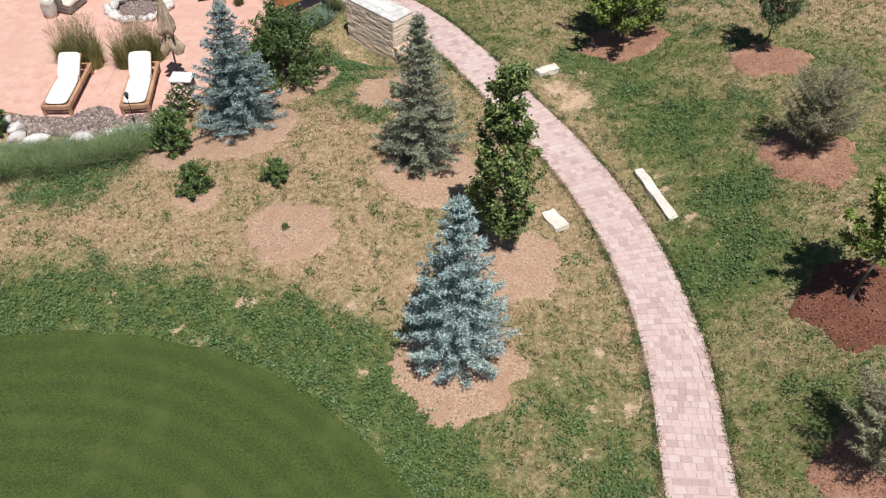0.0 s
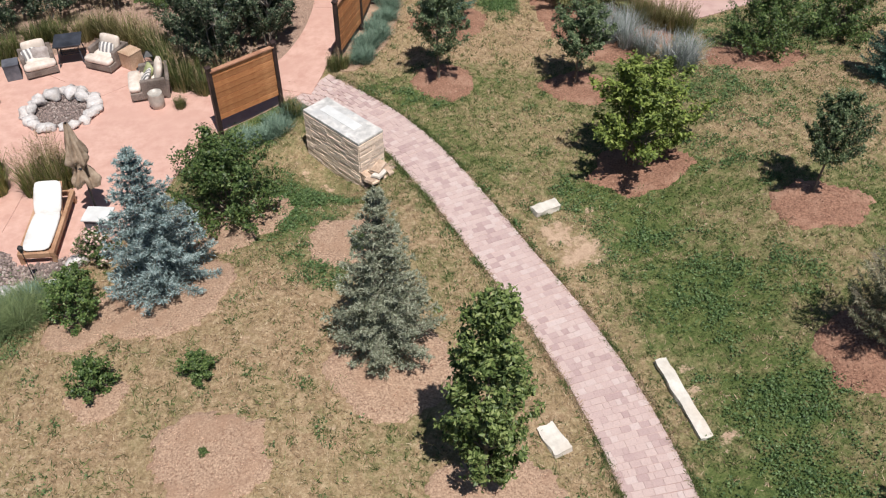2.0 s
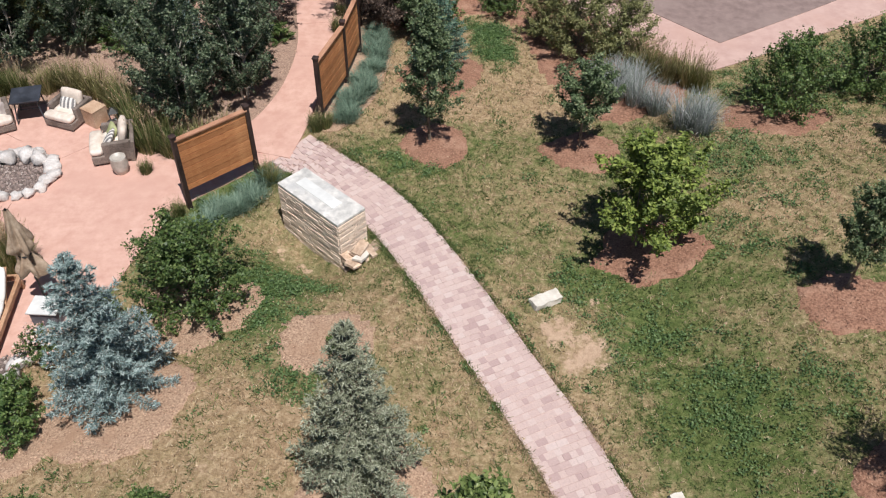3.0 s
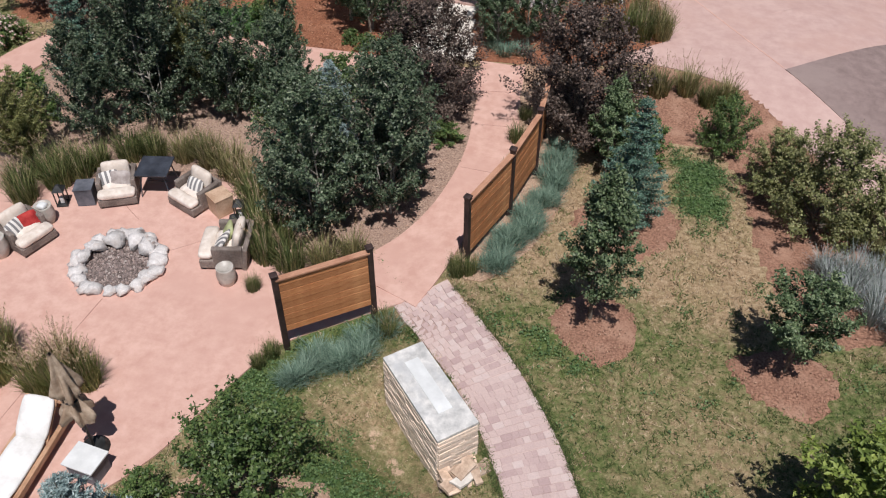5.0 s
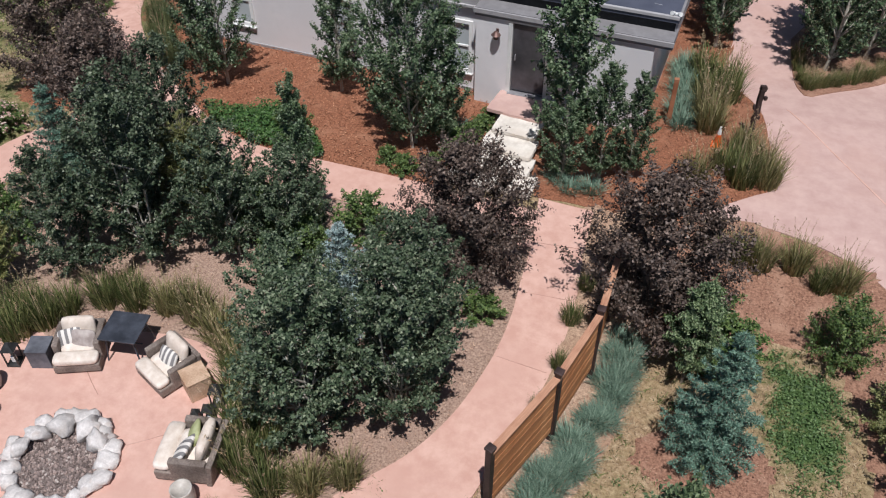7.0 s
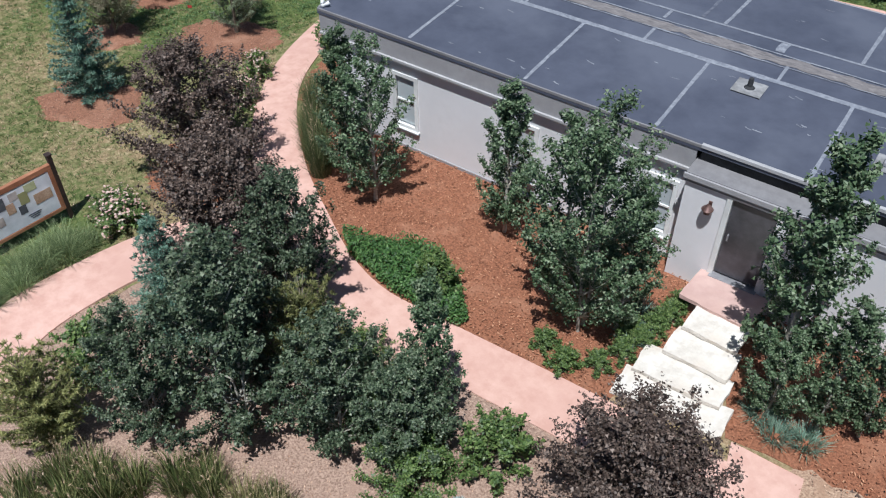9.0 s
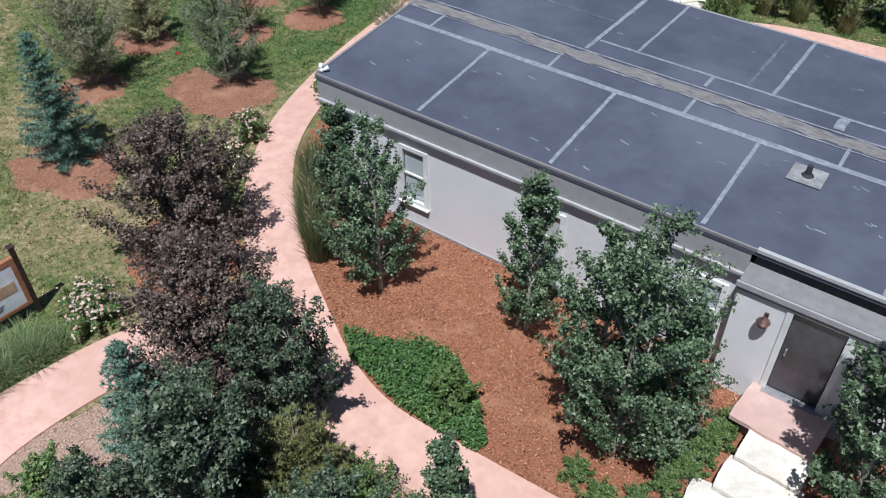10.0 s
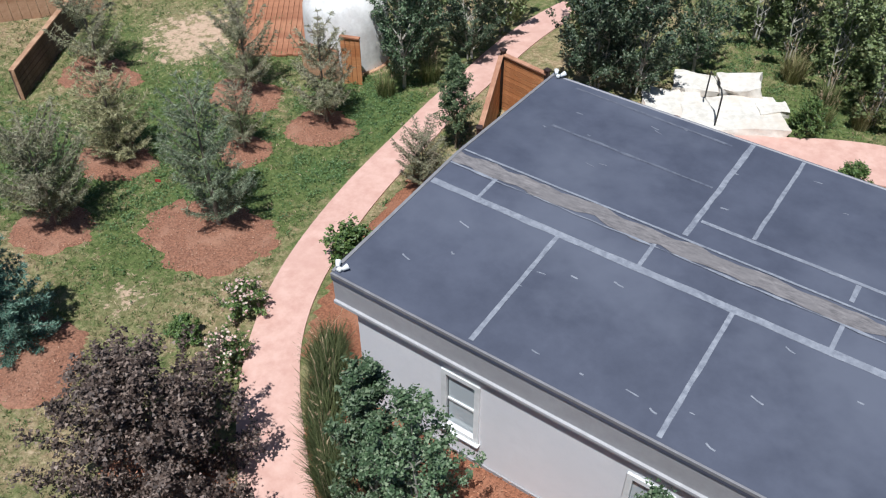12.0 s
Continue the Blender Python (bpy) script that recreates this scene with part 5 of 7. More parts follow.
KIND["pine2"] = conifer("pine", 16, 2.5, 1.15, M_PINE, M_BARK, "thin brownish young mountain pine", base=0.3, whorls=9, arms=8, gappy=0.28, needle=0.125, width=0.0095, rise=0.9, taper=0.3, twig=0.22, per_twig=6, category="pine")
KIND["pine4"] = conifer("pine", 18, 2.5, 1.05, M_PINE4, M_BARK, "bushy olive-green young pine in a mulch ring", base=0.12, whorls=12, arms=9, gappy=0.15, needle=0.11, width=0.01, rise=0.55, taper=0.38, twig=0.18, per_twig=5, category="pine")
KIND["pine3"] = conifer("pine", 17, 3.7, 1.1, M_PINE2, M_BARK, "grey-green young pine with upswept boughs", base=0.3, whorls=11, arms=7, gappy=0.28, needle=0.125, width=0.0095, rise=0.85, taper=0.45, twig=0.2, per_twig=6, category="pine")
KIND["pear"] = broadleaf("pear_tree", 21, 4.6, 0.92, 0.5, "spire", 58, 11, 0.09, M_PEARY, M_BARK, "narrow upright tree with glossy dark green leaves", "tree", steep=1.3, kite=True)
KIND["young1"] = broadleaf("young_tree", 22, 3.5, 0.95, 1.15, "cone", 48, 13, 0.07, M_YOUNG, M_BARK, "young upright tree with mid-green leaves on a thin trunk", "tree", steep=0.9, kite=True)
KIND["young2"] = broadleaf("young_tree", 23, 2.7, 0.78, 1.2, "oval", 38, 12, 0.07, M_YOUNG, M_BARK, "small round-headed tree with mid-green leaves", "tree", steep=0.9, kite=True)
KIND["maple"] = broadleaf("maple_tree", 24, 2.7, 1.25, 0.8, "dome", 40, 11, 0.095, M_YELLOWG, M_BARK, "low multi-stemmed tree with yellow-green leaves", "tree", stems=4, steep=0.8, reach=0.3, kite=True)
KIND["maple2"] = broadleaf("maple_tree", 38, 3.1, 0.8, 1.3, "dome", 26, 10, 0.095, M_YELLOWG, M_BARK, "young tree with bright green leaves on a bare trunk", "tree", lean=0.35, steep=0.8, kite=True)
KIND["cotton1"] = broadleaf("cottonwood", 25, 4.5, 1.4, 0.7, "oval", 56, 13, 0.082, M_COTTON, M_ASPEN_BARK, "dense dark green cottonwood clump", "tree", stems=3, steep=1.3, reach=0.3)
KIND["cotton2"] = broadleaf("cottonwood", 26, 4.8, 1.45, 0.65, "dome", 58, 13, 0.082, M_COTTON, M_ASPEN_BARK, "dense dark green cottonwood clump", "tree", stems=3, steep=1.2, reach=0.3)
KIND["aspen1"] = broadleaf("aspen", 27, 4.4, 1.0, 0.75, "oval", 46, 10, 0.075, M_ASPEN, M_ASPEN_BARK, "slender aspen with shimmering green leaves", "tree", steep=1.5)
KIND["aspen2"] = broadleaf("aspen", 28, 4.2, 0.9, 0.65, "spire", 42, 11, 0.076, M_ASPEN, M_ASPEN_BARK, "slender aspen with shimmering green leaves", "tree", steep=1.5)
KIND["aspen3"] = broadleaf("aspen", 29, 5.5, 1.32, 0.7, "oval", 66, 10, 0.077, M_ASPEN, M_ASPEN_BARK, "tall two-stemmed aspen with pale trunks", "tree", stems=2, steep=1.4, reach=0.3)
KIND["plum1"] = broadleaf("purple_plum", 30, 3.2, 1.6, 0.4, "dome", 84, 13, 0.07, M_PLUM, M_BARK, "round purple-leaved plum tree", "tree", stems=2, steep=0.8, reach=0.3)
KIND["plum2"] = broadleaf("purple_plum", 31, 3.2, 1.55, 0.35, "dome", 80, 13, 0.07, M_PLUM, M_BARK, "round purple-leaved plum tree", "tree", stems=2, steep=0.9, reach=0.3)
KIND["shrub1"] = broadleaf("shrub", 32, 2.05, 1.38, 0.2, "dome", 46, 9, 0.078, M_SHRUB, M_BARK, "loose green shrub with arching stems", "shrub", stems=6, steep=1.0, reach=0.3)
KIND["shrub2"] = broadleaf("shrub", 33, 1.2, 0.6, 0.12, "dome", 26, 9, 0.065, M_SHRUB, M_BARK, "compact rounded green garden shrub", "shrub", stems=4, nodes=4, steep=1.0)
KIND["shrub3"] = broadleaf("shrub", 34, 0.78, 0.48, 0.08, "dome", 20, 9, 0.06, M_SHRUB, M_BARK, "small leafy green garden shrub", "shrub", stems=4, nodes=4, steep=1.0)
KIND["olive"] = broadleaf("large_shrub", 35, 3.2, 1.45, 0.35, "dome", 62, 11, 0.075, M_OLIVE, M_BARK, "large olive-green shrub with fine leaves", "shrub", stems=6, steep=1.0, reach=0.3)
KIND["rose"] = broadleaf("rose_bush", 36, 0.85, 0.56, 0.1, "dome", 22, 8, 0.055, M_SHRUB, M_BARK, "rose bush covered in pale pink blossom", "shrub", stems=4, nodes=4, flowers=(M_ROSE, 230, 0.056))
KIND["thicket"] = broadleaf("thicket_tree", 39, 4.2, 1.3, 0.5, "oval", 26, 6, 0.13, M_THICKET, M_ASPEN_BARK, "thin-stemmed green tree in a thicket", "tree", stems=3, steep=1.4, nodes=5)
KIND["juniper"] = conifer("juniper", 37, 2.3, 0.95, M_JUNI, M_BARK, "upright olive-green juniper bush in mulch", whorls=12, arms=9, needle=0.09, rise=0.9, taper=0.5, droop=0.0, twig=0.12, per_twig=8, category="shrub")
KIND["grass1"] = grass_clump("ornamental_grass", 41, 1.4, 0.45, 400, M_FEATHER, "tall feather reed grass clump with tan plumes", M_PLUME, 64, 0.013, 0.24)
KIND["grass2"] = grass_clump("ornamental_grass", 42, 1.05, 0.36, 290, M_GRASS, "arching green ornamental grass clump", M_PLUME, 12, 0.013, 0.23)
KIND["grass3"] = grass_clump("ornamental_grass", 43, 1.05, 0.38, 290, M_TANGRASS, "arching straw-tinted ornamental grass clump", M_PLUME, 16, 0.013, 0.22)
KIND["grass4"] = grass_clump("ornamental_grass", 46, 1.2, 0.45, 400, M_REED, "tall dark green reed grass along the walk", M_PLUME, 3, 0.009, 0.22)
KIND["fescue"] = grass_clump("blue_grass", 44, 0.42, 0.42, 260, M_FESCUE, "spiky blue-green fescue grass tuft", None, 0, 0.009, 0.2)
KIND["soft"] = grass_clump("soft_grass", 47, 0.42, 0.6, 300, M_SOFT, "soft fine-bladed green grass tuft", None, 0, 0.007, 0.24)
KIND["silver"] = grass_clump("silver_sage", 45, 0.95, 0.7, 330, M_SILVER, "silvery blue sage clump with lavender spikes", None, 0, 0.009, 0.26)


STOOD = set()


def plant(kind, x, y, s=1.0, tall=1.0, turn=None, group="", label=""):
    """One of a kind, standing on the land: the first is the one built, the rest are copies."""
    turn = random.uniform(0, 360) if turn is None else turn
    first, at = KIND[kind], pose(x, y, gz(x, y), 0, 0, turn)
    if kind in STOOD:
        k = first.scale
        ob = copy_thing(first, at @ Matrix.Diagonal((s / k.x, s / k.y, s * tall / k.z, 1)))
        ob["group"] = ""
    else:
        STOOD.add(kind)
        ob = first
        ob.matrix_basis = at @ Matrix.Diagonal((s, s, s * tall, 1))
    return tagged(ob, label, "", group)


# lawn trees
plant("blue1", 0.78, 10.62, turn=20)
plant("blue2", -4.32, 18.68, 1.1, 0.93, turn=70)
plant("sage", 0.3, 16.35, turn=10)
plant("pear", 1.92, 13.5, turn=40)
plant("maple2", 8.45, 10.95, 1.05, 1.0, turn=0)
plant("pine2", 9.3, 15.6, 0.85, 0.9)
plant("pine2", 7.7, 7.55, 0.85, 0.75)
plant("young2", 9.6, 19.8, 0.85, 1.1)
plant("maple", 6.2, 22.0, 1.17, 0.84)
plant("young1", 1.74, 26.15, 1.02)
plant("young2", 5.45, 25.7, 1.05, 0.84)
plant("teal", 2.12, 29.45, 0.92, 1.0)
plant("shrub1", 10.8, 26.7, 0.9, 1.1)
plant("shrub1", 13.5, 27.8, 0.95, 1.0)
plant("teal", 13.3, 24.6, 0.8)
plant("young1", 1.5, 30.9, 0.72)
plant("shrub1", -3.3, 20.95, 1.0, 1.05)
plant("shrub2", -5.95, 17.75, 1.0)
plant("shrub3", -5.05, 15.8, 1.0)
plant("shrub3", -3.13, 15.9, 0.78)
plant("shrub3", -0.25, 19.2, 0.5)
plant("shrub3", -2.8, 14.2, 0.22, label="tiny green shrub in a mulch ring")
plant("rose", -6.05, 19.72, 0.9)
plant("shrub2", -6.15, 18.55, 0.7)
plant("shrub2", -4.85, 20.35, 0.8)
plant("shrub2", -10.9, 19.0, 0.8)
plant("shrub2", -4.7, 19.1, 0.6)
# bed beside the driveway
plant("shrub2", 1.75, 31.6, 1.3, 1.0)
plant("shrub1", 4.15, 32.55, 0.58, 1.2)
plant("olive", 6.15, 29.95, 0.84, 0.98)
plant("olive", 5.3, 31.0, 0.62, 0.85)
plant("olive", 7.35, 29.9, 0.66, 0.9)
plant("shrub2", 2.3, 31.4, 1.05, 1.0)
for x, y, k, s in ((2.45, 34.3, "grass3", 1.1), (3.15, 34.45, "grass3", 1.1), (4.1, 34.2, "grass3", 1.1), (3.7, 34.1, "grass2", 0.9), (2.05, 34.4, "grass2", 1.05), (1.5, 34.4, "grass2", 1.0), (2.3, 36.9, "grass3", 1.2), (1.35, 37.15, "grass2", 1.2), (1.0, 40.4, "grass2", 1.3), (8.5, 28.6, "grass3", 1.1), (8.0, 28.9, "grass1", 0.85), (8.8, 28.2, "grass3", 1.15), (7.5, 29.3, "grass3", 1.0), (8.25, 28.45, "grass3", 1.0), (7.75, 28.85, "grass3", 1.1), (9.0, 27.9, "grass1", 0.8), (6.2, 31.7, "grass2", 0.9),
                   (0.75, 36.55, "grass3", 1.2), (1.75, 36.75, "grass2", 1.25), (2.1, 37.3, "grass3", 1.2), (1.65, 38.0, "grass3", 1.1), (0.6, 39.4, "grass3", 1.4), (0.5, 40.3, "grass2", 1.4), (0.75, 38.7, "grass3", 1.3), (0.9, 41.1, "grass2", 1.4), (0.2, 41.7, "grass2", 1.3)):
    plant(k, x, y, s, group="grasses by the driveway")
for x, y, s in ((7.2, 27.4, 1.0), (6.7, 27.8, 0.9), (7.6, 26.9, 0.9), (8.1, 26.0, 1.05), (8.6, 26.3, 0.9), (8.4, 25.7, 0.9), (6.4, 28.2, 0.8), (6.85, 28.5, 0.9), (6.3, 28.65, 0.7), (7.3, 28.3, 0.9)):
    plant("silver", x, y, s, group="silver sage clumps")
# planting bed between the patio and the building
for x, y, k, s in ((-4.5, 27.6, "cotton1", 0.88), (-3.15, 28.5, "cotton1", 0.88), (-5.3, 28.6, "cotton1", 0.78), (-3.35, 29.65, "cotton1", 0.8), (-11.3, 29.6, "cotton2", 0.66), (-9.95, 30.5, "cotton2", 0.95), (-8.2, 31.2, "cotton1", 0.74), (-6.9, 31.5, "cotton1", 0.62), (-10.9, 31.4, "cotton1", 0.74), (-10.9, 33.1, "cotton1", 0.76)):
    plant(k, x, y, s, group="cottonwoods in the bed")
plant("blue2", -4.94, 30.05, 0.82, 1.0)
plant("aspen2", -7.05, 32.35, 0.7, 1.3, label="thin upright young tree with light green shoots")
plant("plum1", -3.25, 32.4, 0.95)
plant("plum1", 0.6, 32.35, 1.05)
plant("plum2", -15.95, 35.4, 1.16, 0.88)
plant("plum2", -12.55, 33.05, 1.08, 0.98)
plant("teal", -12.45, 31.35, 0.92, 1.0)
plant("juniper", -12.5, 28.35, 1.0)
plant("shrub1", -7.5, 31.9, 0.75, 0.8)
plant("shrub1", -6.6, 31.3, 0.7, 0.8)
plant("shrub1", -8.9, 32.4, 0.7, 0.75)
plant("shrub2", -2.5, 31.15, 0.8, 0.6)
plant("shrub2", -5.6, 32.3, 1.2, 0.9)
plant("juniper", -9.6, 32.05, 0.9, 1.1)
plant("shrub2", -13.1, 29.8, 1.2, 1.0)
# aspens along the wall
for x, y, k, s in ((-11.75, 36.7, "aspen1", 0.92), (-12.75, 36.95, "aspen2", 0.95), (-8.7, 37.45, "aspen2", 0.92), (-5.95, 35.9, "aspen3", 0.95), (-6.7, 36.3, "aspen1", 1.0), (-5.35, 36.25, "aspen2", 0.88), (-2.45, 36.85, "aspen2", 1.3), (-1.35, 36.1, "aspen2", 0.75), (-0.7, 36.3, "aspen2", 0.68)):
    plant(k, x, y, s, group="aspens along the wall")
for x, y, s in ((-5.75, 34.85, 0.8), (-4.75, 36.7, 0.8), (-4.55, 37.6, 0.7), (-6.3, 35.1, 0.7), (-4.6, 37.1, 0.75), (-4.75, 36.2, 0.7), (-4.95, 35.7, 0.75), (-5.2, 35.2, 0.7), (-5.15, 36.3, 0.8)):
    plant("shrub3", x, y, s, 0.75, group="low shrubs by the steps")
plant("aspen1", -2.2, 35.95, 0.6, 0.8)
for x, y in ((-13.45, 36.75), (-13.9, 37.1), (-14.35, 37.5), (-14.75, 37.95), (-15.1, 38.4), (-15.4, 38.85), (-13.7, 37.0), (-14.15, 37.4), (-14.55, 37.8), (-14.9, 38.25), (-15.2, 38.7), (-15.65, 39.25), (-15.55, 38.95)):
    plant("grass4", x, y, 1.0, group="reed grasses along the walk")
for x, y, s in ((-17.2, 38.0, 0.9), (-17.95, 39.2, 0.95), (-15.9, 32.75, 1.0), (-16.35, 33.0, 0.9)):
    plant("rose", x, y, s * (1.15 if y < 34 else 1.0), 0.7 if y < 34 else 1.0, group="rose bushes")
plant("shrub3", -18.35, 38.0, 0.8)
# conifers on the west lawn
plant("teal", -21.2, 36.1, 1.04)
for x, y, k, s, tl in ((-23.75, 38.9, "pine2", 1.05, 1.0), (-20.6, 41.0, "pine3", 1.0, 1.0), (-24.2, 45.7, "pine1", 0.95, 1.0), (-22.4, 43.65, "pine1", 0.65, 1.0), (-21.35, 45.7, "pine1", 0.95, 1.0), (-28.6, 44.0, "pine1", 1.0, 1.0), (-17.35, 44.6, "pine2", 0.6, 1.0)):
    plant(k, x, y, s, tl, group="young pines on the west lawn")
plant("pine4", -24.8, 41.6, 1.0, 1.0)
plant("young1", -17.6, 46.35, 0.72)
plant("shrub3", -16.9, 41.4, 1.5)
# trees beyond the roof
for x, y, k, s in ((-20.6, 48.2, "aspen1", 1.0), (-21.4, 49.6, "aspen3", 0.85), (-19.9, 50.5, "cotton1", 0.8), (-15.9, 50.6, "cotton1", 1.0), (-14.9, 51.0, "cotton2", 0.95), (-16.6, 52.2, "thicket", 1.1), (-14.0, 52.9, "aspen1", 0.9), (-12.6, 56.2, "aspen1", 1.0), (-11.0, 56.6, "aspen3", 0.9), (-9.4, 54.6, "thicket", 1.1), (-8.4, 53.8, "aspen1", 1.0), (-7.0, 53.6, "thicket", 1.1), (-9.8, 57.3, "thicket", 1.0), (-12.0, 55.0, "thicket", 0.9), (-10.6, 54.3, "thicket", 0.8), (-8.0, 55.2, "thicket", 1.0), (-6.2, 54.4, "thicket", 1.0), (-13.2, 55.6, "thicket", 0.9), (-9.2, 52.9, "thicket", 0.7), (-5.2, 53.4, "thicket", 0.9), (-22.5, 51.5, "thicket", 1.0), (-17.4, 53.6, "thicket", 1.0), (-20.0, 52.4, "thicket", 0.9)):
    plant(k, x, y, s, group="trees beyond the building")
for x, y, k, s in ((-10.3, 52.2, "grass2", 1.0), (-9.4, 52.75, "grass3", 0.9), (-8.4, 52.9, "grass2", 1.0), (-7.0, 53.0, "grass3", 1.0), (-10.4, 53.0, "grass2", 1.2), (-20.2, 48.9, "grass2", 1.0), (-20.8, 47.6, "grass2", 0.9), (-10.5, 51.7, "shrub2", 0.8), (-8.9, 49.9, "shrub3", 1.0), (-9.6, 55.3, "grass2", 1.3), (-7.6, 54.0, "grass2", 1.3), (-11.6, 54.0, "grass3", 1.2)):
    plant(k, x, y, s)
# island by the driveway and far shrubs
ISLAND = [(2.3, 44.6), (2.45, 43.0), (2.85, 41.35), (3.6, 41.9), (4.9, 43.1), (5.6, 44.6), (4.4, 46.2), (3.0, 46.2)]
tagged(part("mulch_bed", patch(ISLAND, (3.6, 44.0), 0.05, 8, 0.3, 0.2, 0.1, 0.02, 5.0), M_BROWN), "planted island in the driveway", "planting bed", kind="structure")
for x, y, k, s in ((3.3, 43.0, "aspen1", 1.15), (4.3, 44.0, "aspen1", 1.1), (3.2, 44.5, "cotton1", 0.95), (4.9, 44.9, "aspen2", 1.1), (3.8, 45.4, "cotton1", 0.9)):
    plant(k, x, y, s)
for x, y in ((2.95, 41.8), (3.3, 42.1), (3.6, 42.3), (4.0, 42.65), (4.4, 43.0), (4.8, 43.5), (2.75, 42.3), (2.65, 42.9), (5.2, 44.2), (2.55, 43.6)):
    plant("grass2", x, y, 0.65)
for k, (x, y) in enumerate(((2.85, 42.0), (3.1, 41.95), (3.45, 42.2), (3.8, 42.5), (4.2, 42.85), (4.6, 43.25), (5.0, 43.85), (3.1, 42.4), (3.7, 42.8), (4.2, 43.3), (2.6, 43.2), (4.75, 43.9))):
    plant("grass3" if k % 3 else "grass1", x, y, 0.6 if k % 3 else 0.45)
plant("aspen1", 0.3, 43.4, 0.95)
plant("cotton1", 0.2, 45.3, 0.8)
# grasses round the patio
for x, y, k, s in ((-12.0, 27.3, "grass2", 1.1), (-11.75, 27.9, "grass2", 1.1), (-11.3, 28.2, "grass2", 1.15), (-10.85, 28.05, "grass2", 1.15), (-9.7, 29.35, "grass2", 1.0), (-8.35, 29.55, "grass2", 1.0), (-6.45, 28.35, "grass2", 1.1), (-11.6, 26.9, "grass2", 1.2), (-11.15, 27.6, "grass2", 1.2), (-10.6, 28.5, "grass2", 1.05), (-10.0, 29.0, "grass2", 1.2), (-9.4, 29.15, "grass2", 1.1), (-8.7, 29.3, "grass3", 1.1), (-8.0, 29.3, "grass3", 1.25), (-7.3, 29.0, "grass3", 1.3), (-6.7, 28.6, "grass3", 1.25), (-6.15, 27.95, "grass2", 1.3), (-5.75, 27.2, "grass2", 1.3),
                   (-5.35, 26.5, "grass2", 1.2), (-4.7, 26.3, "grass2", 1.15), (-4.05, 26.6, "grass3", 1.1), (-3.5, 26.95, "grass3", 1.0), (-5.2, 27.0, "grass2", 1.2), (-5.25, 25.55, "grass2", 0.55),
                   (-9.8, 22.35, "grass1", 0.95), (-9.4, 22.2, "grass1", 1.0), (-9.0, 22.15, "grass1", 1.0), (-8.05, 22.1, "grass1", 1.0), (-7.55, 22.2, "grass1", 1.05), (-9.25, 22.65, "grass1", 1.0), (-7.25, 22.45, "grass1", 0.9), (-7.8, 22.6, "grass1", 1.0), (-9.65, 22.75, "grass1", 0.95)):
    plant(k, x, y, s, group="grasses round the patio")
for x, y, s in ((-16.1, 30.2, 1.2), (-16.2, 30.8, 1.3), (-16.1, 31.4, 1.3), (-16.05, 31.9, 1.15), (-16.55, 31.6, 1.2), (-16.6, 30.6, 1.2), (-16.25, 29.6, 1.2), (-16.5, 31.1, 1.3)):
    plant("soft", x, y, s * 0.8, 1.1, group="grasses below the notice board")
for k in range(10):
    plant("fescue", 0.08 - 0.05 * k + 0.12 * math.sin(k * 2.3), 38.7 + 0.38 * k, 1.1, group="fescue beside the building")
plant("shrub2", -8.85, 35.0, 0.95, 1.0)
for x, y, s in ((-0.75, 29.3, 0.6), (-0.7, 30.4, 0.6), (-0.8, 31.6, 0.7), (-0.75, 32.6, 0.6), (-0.9, 28.4, 0.55)):
    plant("grass2", x, y, s, group="grasses behind the screens")
# blue fescue along the screens
rf_ = random.Random(9)
for k in range(36):
    t = k / 35
    ax, ay = np.interp(t, [0, 0.4, 0.75, 1], [-0.62, -0.05, 0.28, 0.25]), np.interp(t, [0, 0.4, 0.75, 1], [27.1, 28.7, 30.3, 31.4])
    plant("fescue", ax + rf_.uniform(-0.15, 0.3), ay + rf_.uniform(-0.15, 0.15), rf_.uniform(0.75, 1.0), group="fescue along the screens")
for k in range(20):
    t = k / 19
    plant("fescue", -3.6 + 1.15 * t + rf_.uniform(-0.1, 0.25), 24.05 + 1.0 * t - rf_.uniform(-0.12, 0.6), rf_.uniform(0.8, 1.05), group="fescue along the screens")
for x, y, s in ((-1.12, 26.75, 0.6), (-0.9, 26.85, 0.65), (-1.2, 26.95, 0.5), (-2.3, 25.3, 0.6), (-2.1, 25.1, 0.5), (-4.2, 24.0, 0.55), (-4.35, 23.7, 0.5)):
    plant("grass2", x, y, s)
# soft blue-green grass below the gravel
for k in range(20):
    t = k / 19
    ax, ay = np.interp(t, [0, 0.35, 0.7, 1], [-10.6, -9.1, -7.6, -6.7]), np.interp(t, [0, 0.35, 0.7, 1], [18.25, 18.35, 18.55, 19.0])
    plant("fescue", ax + rf_.uniform(-0.2, 0.2), ay - 0.3 + rf_.uniform(-0.15, 0.1), rf_.uniform(0.75, 1.05), group="fescue below the gravel")
for k in range(40):
    t, w = (k + rf_.uniform(0, 1)) / 40, rf_.uniform(0, 1)
    ax, ay = np.interp(t, [0, 0.35, 0.7, 1], [-11.0, -9.2, -7.7, -6.9]), np.interp(t, [0, 0.35, 0.7, 1], [17.8, 17.9, 18.1, 18.6])
    plant("soft", ax + rf_.uniform(-0.2, 0.2), ay - 1.1 * w * (1 - 0.5 * t), rf_.uniform(0.8, 1.15), group="soft grass below the gravel")
# fescue beside the steps
for x, y in ((-1.9, 35.6), (-1.4, 35.7), (-2.3, 35.9), (-5.0, 36.2), (-5.1, 36.8)):
    plant("fescue", x, y, 1.0)

